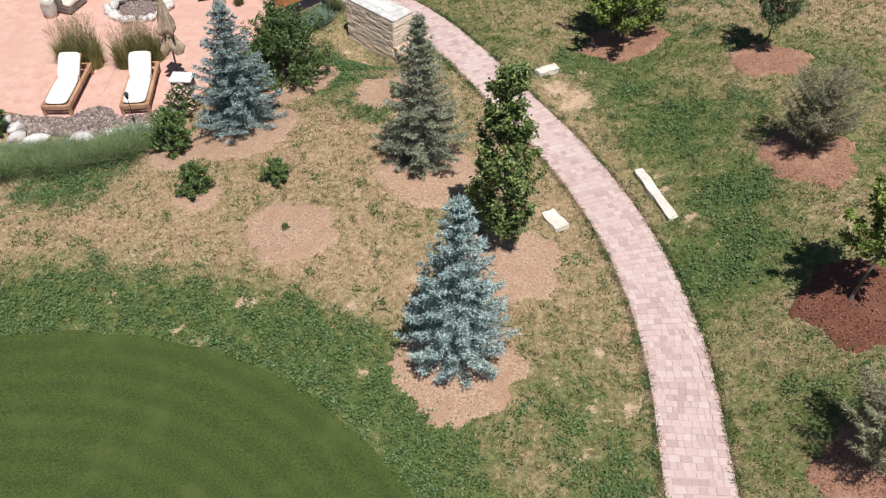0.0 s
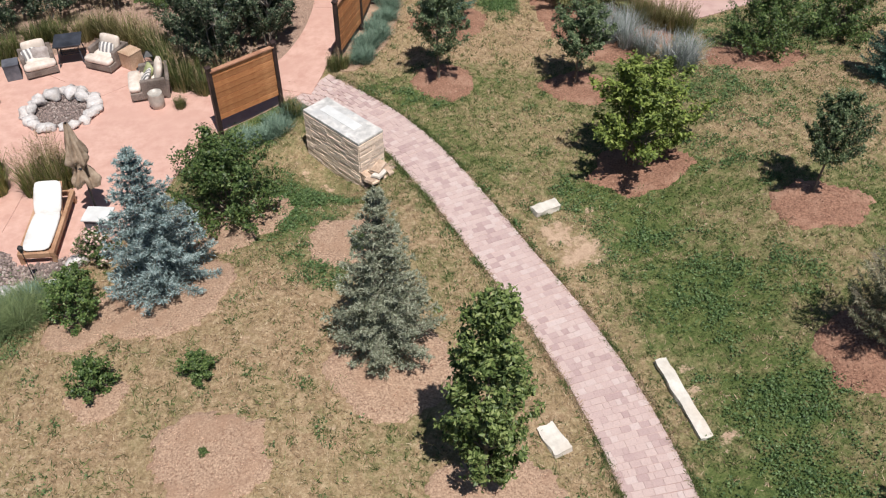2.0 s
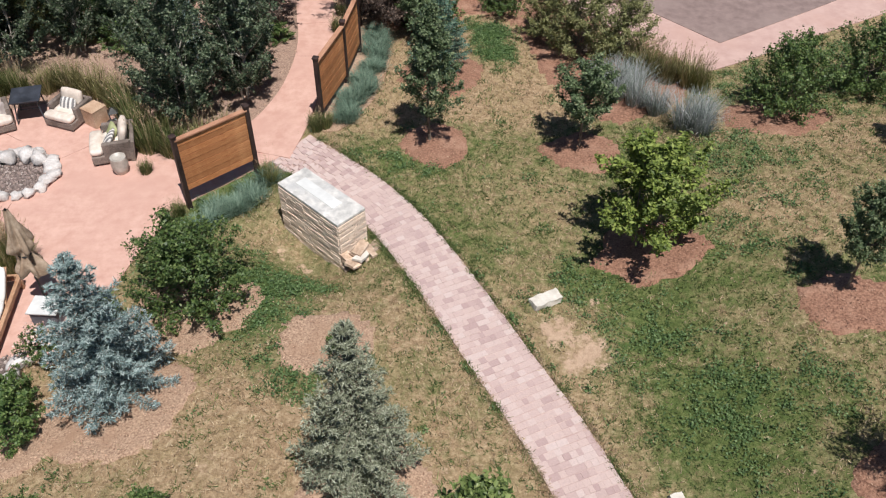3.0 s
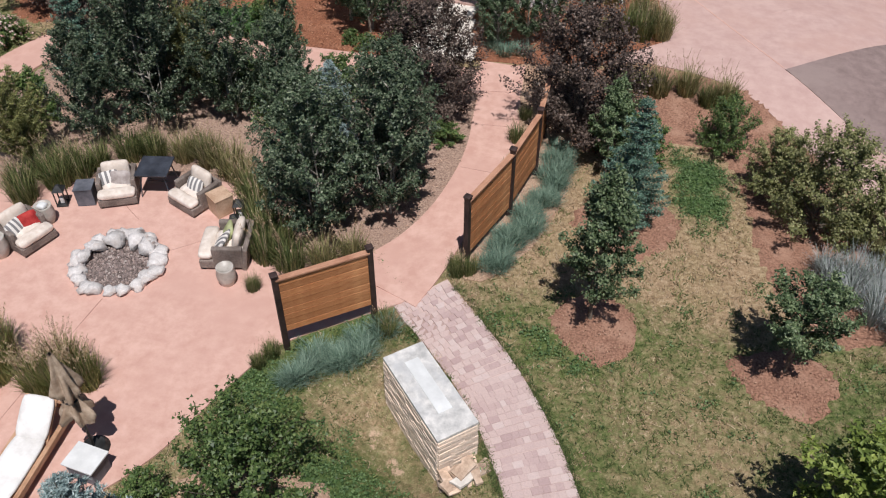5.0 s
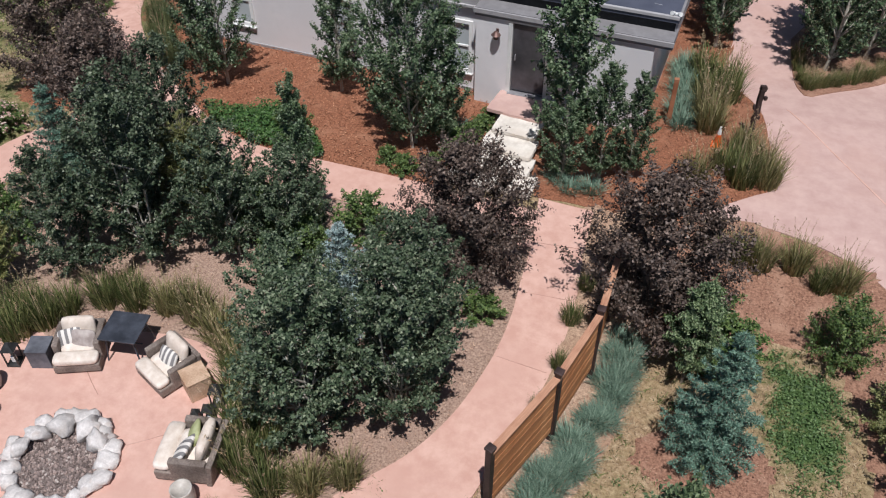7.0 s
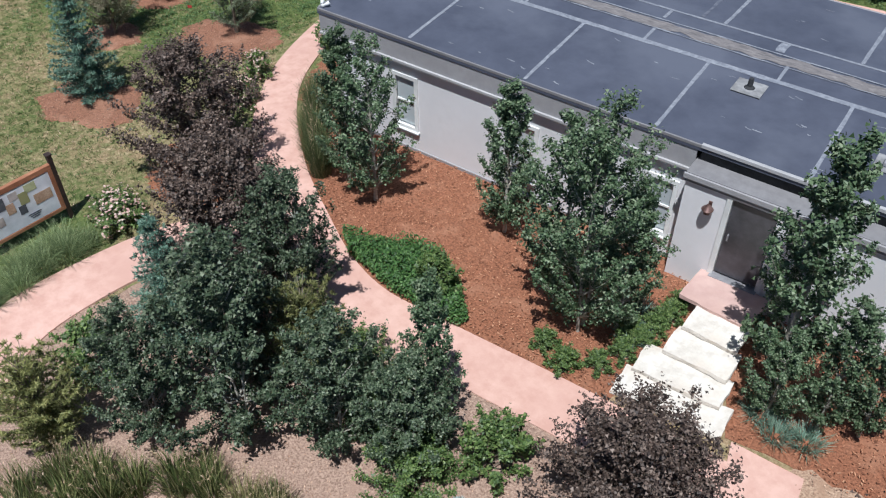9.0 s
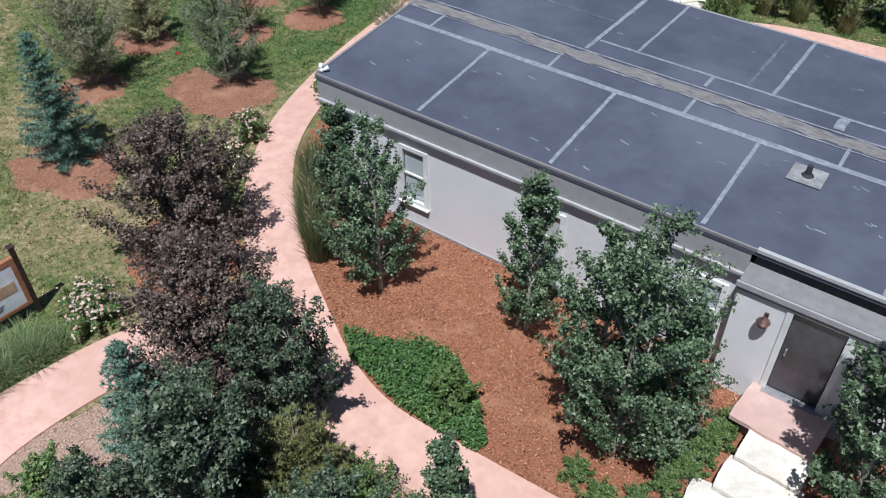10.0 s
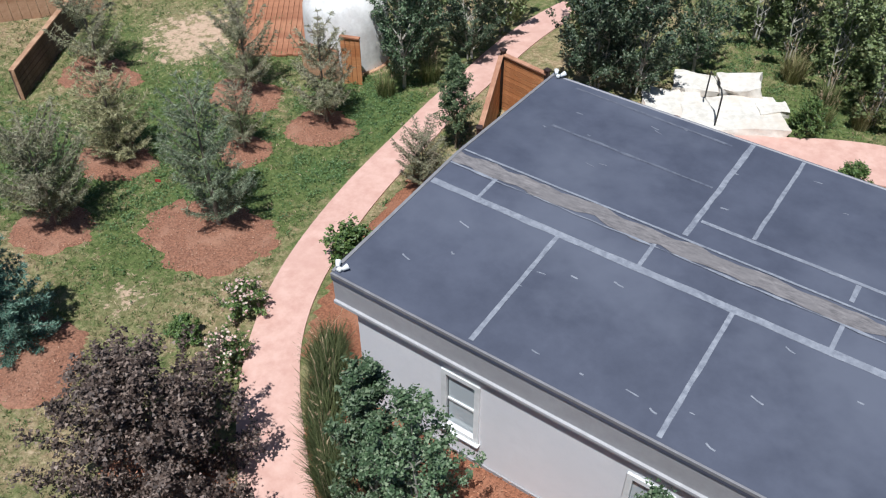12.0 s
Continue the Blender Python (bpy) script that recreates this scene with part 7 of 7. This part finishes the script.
for k, (x_, z_, w_, h_, mt) in enumerate(((0.42, 0.92, 0.4, 0.26, M_TANBOX), (0.62, 1.28, 0.26, 0.2, M_GREENF), (0.82, 1.1, 0.2, 0.3, M_OLIVE), (0.92, 0.84, 0.16, 0.22, M_SLATEC), (1.02, 1.26, 0.2, 0.2, M_GREYF), (1.15, 1.0, 0.18, 0.26, M_TANBOX), (1.35, 1.2, 0.24, 0.3, M_SLATEC), (1.5, 0.8, 0.26, 0.22, M_GREYF))):
    part("printed_picture", box(w_, 0.004, h_, (x_, 0.044, z_ - h_ / 2)), mt, sg, "small printed picture")
for k in range(3):
    part("printed_line", box(0.3 - 0.06 * k, 0.004, 0.022, (0.72, 0.044, 0.62 - 0.05 * k)), M_SLATEC, sg, "grey printed line")

# ---- far corner: tank, timber walls, limestone terrace ----
yurt = thing("white_dome_tent", "round white dome tent behind the pines", "tent", pose(-23.2, 48.9, -0.6))
v, f, k = [], [], 40
for a_, z_ in ((1.22, 0), (1.26, 0.6), (1.25, 1.3), (1.22, 1.75), (1.12, 2.05), (0.85, 2.45), (0.45, 2.72), (0.02, 2.8)):
    for j in range(k):
        w = 2 * math.pi * j / k
        v.append((a_ * math.cos(w), a_ * math.sin(w), z_))
for i in range(7):
    for j in range(k):
        f.append((i * k + j, i * k + (j + 1) % k, (i + 1) * k + (j + 1) % k, (i + 1) * k + j))
part("shell", mesh_of("shell", v, f, True), M_LOUNGE, yurt)
part("base_ring", mesh_of("base_ring", *tube([(1.3 * math.cos(a), 1.3 * math.sin(a), 0.06) for a in np.linspace(0, 2 * math.pi, 40)], [0.07] * 40, 6)), M_TEAK, yurt)


def board_wall(p, q, z0, h, n, label, mt=M_SLAT):
    """Upright boards side by side."""
    a, b = Vector(p), Vector(q)
    L, ang = (b - a).length, math.degrees(math.atan2(b.y - a.y, b.x - a.x))
    w = thing("timber_wall", label, "fence", pose(a.x, a.y, z0, 0, 0, ang))
    first = None
    for k in range(n):
        if first is None:
            first = part("board", box(L / n - 0.012, 0.04, h, (0, 0, 0), 0.004), mt, w, m=pose(L / n / 2, 0, 0))
        else:
            part("board", first.data, None, w, m=pose(L / n * (k + 0.5), 0.006 * math.sin(k * 1.7), 0.02 * math.sin(k * 2.9)))
    part("cap_rail", box(L, 0.12, 0.05, (L / 2, 0, h + 0.025), 0.008), M_RAIL, w)


# weathered brown timber, its colour darkened to stand for the wall's shaded side
M_SHADEWOOD = surface("shaded_weathered_timber", (0.09, 0.06, 0.045), (0.2, 0.14, 0.1), 6, 1.3, rough=0.8, bump=0.3, piece=0.2, stretch=(14, 14, 0.6))
board_wall((-22.3, 47.55), (-21.75, 47.75), -0.6, 1.5, 4, "short cedar fence panel beside the tent")
board_wall((-23.6, 47.3), (-22.35, 47.5), -0.6, 1.0, 8, "low weathered timber fence at the tent", M_TEAK)
rw_a, rw_b = Vector((-29.2, 41.8)), Vector((-31.4, 45.4))
rw_l = (rw_b - rw_a).length
rw = thing("timber_wall", "weathered timber wall, coloured dark for its shaded side, with slits and a pale cap", "fence", pose(rw_a.x, rw_a.y, -0.6, 0, 0, math.degrees(math.atan2(rw_b.y - rw_a.y, rw_b.x - rw_a.x))))
plank = None
for k in range(6):
    if plank is None:
        plank = part("board", box(rw_l, 0.05, 0.145, (rw_l / 2, 0, 0), 0.006), M_SHADEWOOD, rw)
    else:
        part("board", plank.data, None, rw, m=pose(0, 0.004 * math.sin(k * 2.2), 0.16 * k))
for x in (0.06, rw_l / 2, rw_l - 0.06):
    part("post", box(0.1, 0.1, 0.95, (x, 0.078, 0), 0.006), M_SHADEWOOD, rw)
part("cap_rail", box(rw_l + 0.06, 0.16, 0.045, (rw_l / 2, 0.03, 0.955), 0.008), M_TEAK, rw, "pale weathered cap rail")
part("end_board", box(0.03, 0.1, 0.95, (-0.018, 0.0, 0), 0.004), M_TEAK, rw, "pale end board")
board_wall((-34.2, 43.6), (-31.6, 46.6), -0.6, 1.2, 14, "pale timber board fence", M_TEAK)
board_wall((-29.8, 50.3), (-27.6, 50.9), -0.6, 1.6, 10, "red-brown timber screen", M_RAIL)
fl_ = thing("marker_flag", "small red marker flag in the lawn", "flag", pose(-23.0, 41.2, gz(-23.0, 41.2), 0, 0, 30))
part("wire", mesh_of("wire", *tube([(0, 0, -0.03), (0, 0, 0.3)], [0.004, 0.004], 5)), M_BLACK, fl_)
part("cloth", box(0.13, 0.006, 0.09, (0.068, 0, 0.2)), M_RED, fl_)
deck = thing("timber_deck", "red-brown timber deck behind the pines", "deck", pose(-27.2, 48.6, -0.6, 0, 0, 38))
for k in range(16):
    part("board", box(0.16, 4.4, 0.06, (0, 0, 0.02)), M_RAIL, deck, m=pose(k * 0.172, 0, 0)) if k == 0 else part("board", deck.children[0].data, None, deck, m=pose(k * 0.172, 0.03 * math.sin(k * 2.3), 0))
for k, (x, y, sx, sy, sz, rz) in enumerate(((-12.25, 51.2, 2.5, 1.5, 0.26, 34), (-13.75, 50.9, 1.5, 1.3, 0.24, 28), (-11.45, 52.0, 0.8, 0.5, 0.3, 40), (-13.6, 52.0, 1.2, 0.9, 0.34, 20))):
    ob = part("limestone_slab", rough_slab(sx, sy, sz, k * 4.1, 8, 2.4), M_PALE, None, m=pose(x, y, gz(x, y) - 0.05, 0, 0, rz))
    tagged(ob, "broad pale limestone terrace slab", "stone", "limestone slabs beyond the roof")
tagged(part("boulder", rough_slab(1.15, 0.8, 0.5, 21.0, 7, 2.6), M_LIME, None, m=pose(-12.55, 52.5, gz(-12.55, 52.5) - 0.05, 6, -8, 20)), "pale rough boulder at the back of the terrace", "boulder")
hr = thing("handrail", "black bent iron handrail on the terrace", "handrail", pose(-12.43, 50.42, gz(-12.43, 50.42)))
part("rail", mesh_of("rail", *tube([(0, 0, 0), (0.0, 0.05, 0.5), (-0.02, 0.12, 1.0), (-0.12, 0.3, 1.08), (-0.6, 0.75, 1.2), (-0.62, 0.8, 0.4)], [0.022] * 6, 8)), M_BLACK, hr)
REAR = smooth_line([(-16.2, 49.6), (-13, 49.65), (-10.8, 50.3), (-9.3, 51.1), (-7.9, 51.55), (-5, 51.9), (-1.5, 52.2)], 0.3)
tagged(part("pavement_rear", ribbon(REAR, 1.7, 0.035), M_CONC), "pink concrete walk behind the building", "path", kind="structure")

# ---- ground cover beside the walk ----
HEDGE = [(-11.5, 35.25), (-10.8, 35.5), (-10.15, 35.95), (-9.4, 36.0), (-8.5, 35.4), (-7.85, 34.75), (-7.95, 34.5), (-8.6, 34.45), (-9.5, 34.5), (-10.2, 34.65), (-11.1, 34.9)]
q = np.stack([rng.uniform(-11.8, -7.8, 20000), rng.uniform(34.4, 36.4, 20000)], 1)
q = q[inside(q[:, 0], q[:, 1], HEDGE)]
lift = np.array([0.38 + 0.22 * noise.noise(Vector((x * 2.2, y * 2.2, 0))) for x, y in q])
pos = np.column_stack([q, land(q[:, 0], q[:, 1]) + lift * rng.uniform(0.3, 1.1, len(q))])
gc = thing("ground_cover", "low mat of bright green leafy ground cover", "ground cover", pose(0, 0, 0), kind="stuff")
v, f = leaf_mesh(pos, np.tile([0, 0, 1.0], (len(pos), 1)), 0.09, rng, 0.42, 0.6)
part("foliage", mesh_of("foliage", v, f), M_COVER, gc)

# ---- joints in the slabs ----
def joint(pts, lift, width=0.014, mt=M_JOINT):
    tagged(part("trim_joint", ribbon(smooth_line(pts, 0.15), width, lift, 0.05, 1), mt), "narrow tooled joint in the concrete", "joint", kind="structure")


for pts in ([(-8.7, 26.95), (-9.0, 27.15), (-9.4, 27.45)], [(-8.2, 24.5), (-8.3, 23.2), (-8.45, 20.7)], [(-7.5, 26.2), (-6.3, 27.2), (-5.7, 27.5)]):
    joint(pts, 0.041)
for k in (10, 16, 21):
    if k < len(WALK) - 1:
        d = WALK[k + 1] - WALK[k]
        nrm = np.array([d[1], -d[0]]) / np.linalg.norm(d) * 0.5
        joint([WALK[k] - nrm, WALK[k], WALK[k] + nrm], 0.0505)
for pts in ([(2.5, 40.3), (3.5, 38.9), (5.6, 36.1)],):
    joint(pts, 0.0345, 0.04, M_CONC)

# ---- paving stones of the curved path ----
def paver_tone(name, per_island):
    m, n, l, p = nodes_of(name)
    rnd = n.new("ShaderNodeNewGeometry").outputs["Random Per Island"] if per_island else n.new("ShaderNodeObjectInfo").outputs["Random"]
    c = ramp(n, l, rnd, [(0.0, (0.455, 0.325, 0.31)), (0.18, (0.51, 0.375, 0.352)), (0.34, (0.56, 0.42, 0.39)), (0.7, (0.59, 0.45, 0.415)), (1.0, (0.62, 0.5, 0.47))])
    g = ramp(n, l, noise_of(n, l, 34, 5, 0.7), [(0.3, (0.84, 0.83, 0.84)), (0.65, (1, 1, 1))])
    c = mix(n, l, "MULTIPLY", 1.0, c, g)
    l.new(c, p.inputs["Base Color"])
    p.inputs["Roughness"].default_value = 0.85
    b = n.new("ShaderNodeBump")
    b.inputs["Strength"].default_value, b.inputs["Distance"].default_value = 0.3, 0.01
    l.new(noise_of(n, l, 80, 4, 0.7), b.inputs["Height"])
    l.new(b.outputs[0], p.inputs["Normal"])
    return m


M_PAV1, M_PAV2 = paver_tone("paver_single", False), paver_tone("paver_joined", True)
pave = tagged(part("pavement_pavers", ribbon(PAVED, 1.24, 0.018, 0.12, 6, 0.02), M_SAND), "curved path of rose and tan concrete pavers", "path", kind="structure")


def paver_block(w, d, hgt=0.05, ch=0.003):
    a, b = w / 2, d / 2
    v = [(sx * a, sy * b, 0) for sx, sy in ((-1, -1), (1, -1), (1, 1), (-1, 1))] + [(sx * a, sy * b, hgt - ch) for sx, sy in ((-1, -1), (1, -1), (1, 1), (-1, 1))] + [(sx * (a - ch), sy * (b - ch), hgt) for sx, sy in ((-1, -1), (1, -1), (1, 1), (-1, 1))]
    f = [(8, 9, 10, 11)] + [(i, (i + 1) % 4, 4 + (i + 1) % 4, 4 + i) for i in range(4)] + [(4 + i, 4 + (i + 1) % 4, 8 + (i + 1) % 4, 8 + i) for i in range(4)]
    return v, f


SIZES = {w: mesh_of("paver", *paver_block(w - 0.004, 0.136)) for w in (0.14, 0.21, 0.105)}
for m_ in SIZES.values():
    m_.materials.append(M_PAV1)
rp = random.Random(3)
pv, pf, made = [], [], 0
dirs = np.gradient(PAVED, axis=0)
for i in range(4, len(PAVED) - 1):
    c, d = PAVED[i], dirs[i] / np.linalg.norm(dirs[i])
    nrm = np.array([d[1], -d[0]])
    s = -0.6175 + rp.uniform(-0.008, 0.008)
    ang = math.degrees(math.atan2(nrm[1], nrm[0]))
    ws = []
    while sum(ws) < 1.16:
        ws.append(rp.choice((0.14, 0.14, 0.21, 0.21, 0.105)))
    fit_ = 1.235 / sum(ws)
    for w0 in ws:
        w = w0 * fit_
        x, y = c + nrm * (s + w / 2) + 0.004 * math.sin(i * 1.3)
        m = pose(x, y, gz(x, y) - 0.0235 + rp.uniform(-0.003, 0.003), rp.uniform(-0.8, 0.8), rp.uniform(-0.8, 0.8), ang + rp.uniform(-1, 1))
        if 5.6 < y < 13.2 and made < 330:
            part("paver", SIZES[w0], None, pave, m=m @ Matrix.Diagonal((fit_, 1, 1, 1)))
            made += 1
        else:
            bv, bf = paver_block(w - 0.004, 0.136)
            o = len(pv)
            pv += [tuple(m @ Vector(q)) for q in bv]
            pf += [tuple(k + o for k in q) for q in bf]
        s += w
rest = part("paver_rest", mesh_of("paver_rest", pv, pf), M_PAV2, pave)
rest["kind"] = "stuff"

# ---- loose cover: bark chips, tufts, weeds ----
def chips(name, spots, mt, label, rng, size=0.05, lift=0.03):
    z = land(spots[:, 0], spots[:, 1]) + lift + rng.uniform(0, 0.035, len(spots))
    v, f = leaf_mesh(np.column_stack([spots, z]), np.tile([0, 0, 1.0], (len(spots), 1)), size, rng, 0.38, 0.4)
    tagged(part(name, mesh_of(name, v, f), mt), label, "mulch", kind="stuff")


def scatter(poly, per_m2, rng):
    p = np.array(poly)
    lo, hi = p.min(0), p.max(0)
    q = rng.uniform(lo, hi, (int(per_m2 * np.prod(hi - lo)), 2))
    return q[inside(q[:, 0], q[:, 1], poly)]


old = [scatter(BED_MAIN, 90, rng), scatter(BED_SCREEN, 90, rng)]
brown, dark = [scatter(BED_RIGHT, 90, rng)], []
red = [scatter(BED_WALL, 190, rng), scatter(BED_EAST, 150, rng)]
for bx, by, rx, ry, fresh in TREE_BEDS:
    (old, red, brown, dark, brown)[fresh].append(scatter(oval(bx, by, rx * 0.97, ry * 0.97), 150, rng))
old = np.vstack(old)
red = np.vstack(red)
brown = np.vstack(brown)
dark = np.vstack(dark)


def on_bed(q):
    return ~near(q[:, 0], q[:, 1], WALK, 0.55) & ~near(q[:, 0], q[:, 1], BRANCH, 0.62) & ~near(q[:, 0], q[:, 1], WEST, 0.66) & ~inside(q[:, 0], q[:, 1], APRON) & ~inside(q[:, 0], q[:, 1], PATIO)


chips("bark_chips", old[on_bed(old)], M_CHIP, "faded tan bark chips on the beds", rng, 0.042, 0.055)
chips("bark_chips", brown[on_bed(brown)], M_CHIPB, "dull brown bark chips on the beds", rng, 0.045, 0.055)
# these chips carry the ring's shade in their colour
chips("bark_chips", dark, M_SHADECHIP, "red bark chips in a lawn ring, coloured darker for shade", rng, 0.06, 0.055)
chips("bark_chips", red[on_bed(red)], M_CHIPR, "red-brown bark chips on the beds", rng, 0.065, 0.055)

M_DRYB = islands("dry_blade", [(0, (0.2, 0.135, 0.08)), (0.5, (0.44, 0.32, 0.2)), (1, (0.68, 0.54, 0.37))], 0.9, 0.15)
M_GRNB = islands("green_blade", [(0, (0.038, 0.066, 0.017)), (0.5, (0.1, 0.142, 0.04)), (1, (0.24, 0.265, 0.1))], 0.8, 0.2)
M_WEED = islands("weed_leaf", [(0, (0.045, 0.088, 0.028)), (0.5, (0.1, 0.178, 0.056)), (1, (0.215, 0.31, 0.125))], 0.6, 0.25)


def tufts(name, q, length, width, per, mt, label, rng):
    """Short blades in small tufts."""
    n = len(q) * per
    base = np.repeat(np.column_stack([q, land(q[:, 0], q[:, 1])]), per, 0)
    base[:, :2] += rng.normal(0, 0.03, (n, 2))
    d = np.column_stack([rng.normal(0, 0.55, (n, 2)), np.full(n, 0.75)])
    ln = (length * rng.uniform(0.5, 1.3, n))[:, None]
    sd = np.cross(d, rng.normal(0, 1, (n, 3)))
    sd /= np.linalg.norm(sd, axis=1)[:, None] + 1e-9
    w = width * rng.uniform(0.7, 1.3, (n, 1))
    v = np.stack([base - sd * w, base + sd * w, base + d * ln], 1).reshape(-1, 3)
    tagged(part(name, mesh_of(name, v, np.arange(3 * n).reshape(-1, 3)), mt), label, "grass", kind="stuff")


q = np.vstack([np.column_stack([rng.uniform(-12.5, 16.5, 172000), rng.uniform(2.5, 33, 172000)]), np.column_stack([rng.uniform(-36, -13.2, 66000), rng.uniform(25, 49.5, 66000)])])
q = np.vstack([q, np.column_stack([rng.uniform(-14, -3, 9000), rng.uniform(50.5, 57, 9000)])])
k = rng.integers(6, len(PAVED) - 2, 16000)
d = dirs[k] / np.linalg.norm(dirs[k], axis=1)[:, None]
off = rng.choice((-1, 1), 16000) * (0.6 + np.abs(rng.normal(0, 0.06, 16000)))
q = np.vstack([q, PAVED[k] + np.stack([d[:, 1], -d[:, 0]], 1) * off[:, None] + d * rng.uniform(-0.1, 0.1, (16000, 1))])
q = q[lawn_mask(q[:, 0], q[:, 1], -0.05) & ~near(q[:, 0], q[:, 1], REAR, 0.9) & (np.hypot(q[:, 0] - GREEN_C[0], q[:, 1] - GREEN_C[1]) > GREEN_R - 0.03)]
fade = np.minimum(np.minimum(q[:, 0] + 11.5, 16.5 - q[:, 0]), np.minimum(q[:, 1] - 2.5, 60 - q[:, 1]))
west = np.minimum(np.minimum(q[:, 0] + 36, -12 - q[:, 0]), np.minimum(q[:, 1] - 25, 52 - q[:, 1]))
fade = np.where(q[:, 1] > 50, 3, np.maximum(fade, west))
q = q[fade + np.array([1.6 * noise.noise(Vector((x * 0.5, y * 0.5, 7))) for x, y in q]) > rng.uniform(0, 2.4, len(q))]
tone = np.array([noise.noise(Vector((x * 2.1, y * 2.1, 3))) + 0.6 * noise.noise(Vector((x * 5.5, y * 5.5, 9))) for x, y in q])
g0, l0, b0 = cover(q[:, 0], q[:, 1])
u = rng.uniform(0, 1, len(q))
bare = u < b0 * 1.7
weed = ~bare & (l0 + 0.42 * tone > 0.36 + rng.uniform(-0.2, 0.2, len(q)))
green = ~bare & ~weed & (g0 + 0.85 * tone > 0.45) & (u > 0.2)
dry = ~bare & ~weed & ~green & (u > 0.25)
tufts("dry_grass", q[dry], 0.075, 0.009, 3, M_DRYB, "dry straw-coloured turf", rng)
tufts("green_grass", q[green], 0.085, 0.0095, 3, M_GRNB, "patchy green turf", rng)
cq = np.repeat(q[dry | green][::14], 8, 0)
cq = cq + rng.normal(0, 0.05, cq.shape)
tufts("grass_clumps", cq[lawn_mask(cq[:, 0], cq[:, 1], 0.0)], 0.12, 0.009, 1, M_GRNB, "darker green clumps in the dry turf", rng)
wq = np.repeat(q[weed], 8, 0) + rng.normal(0, 0.065, (8 * int(weed.sum()), 2))
wq = wq[lawn_mask(wq[:, 0], wq[:, 1], 0.06)]
v, f = leaf_small(np.column_stack([wq, land(wq[:, 0], wq[:, 1]) + rng.uniform(0.01, 0.1, len(wq))]), np.tile([0, 0, 1.0], (len(wq), 1)), 0.042, rng, 0.7)
tagged(part("weeds", mesh_of("weeds", v, f), M_WEED), "lush green weeds and clover in the turf", "weeds", kind="stuff")
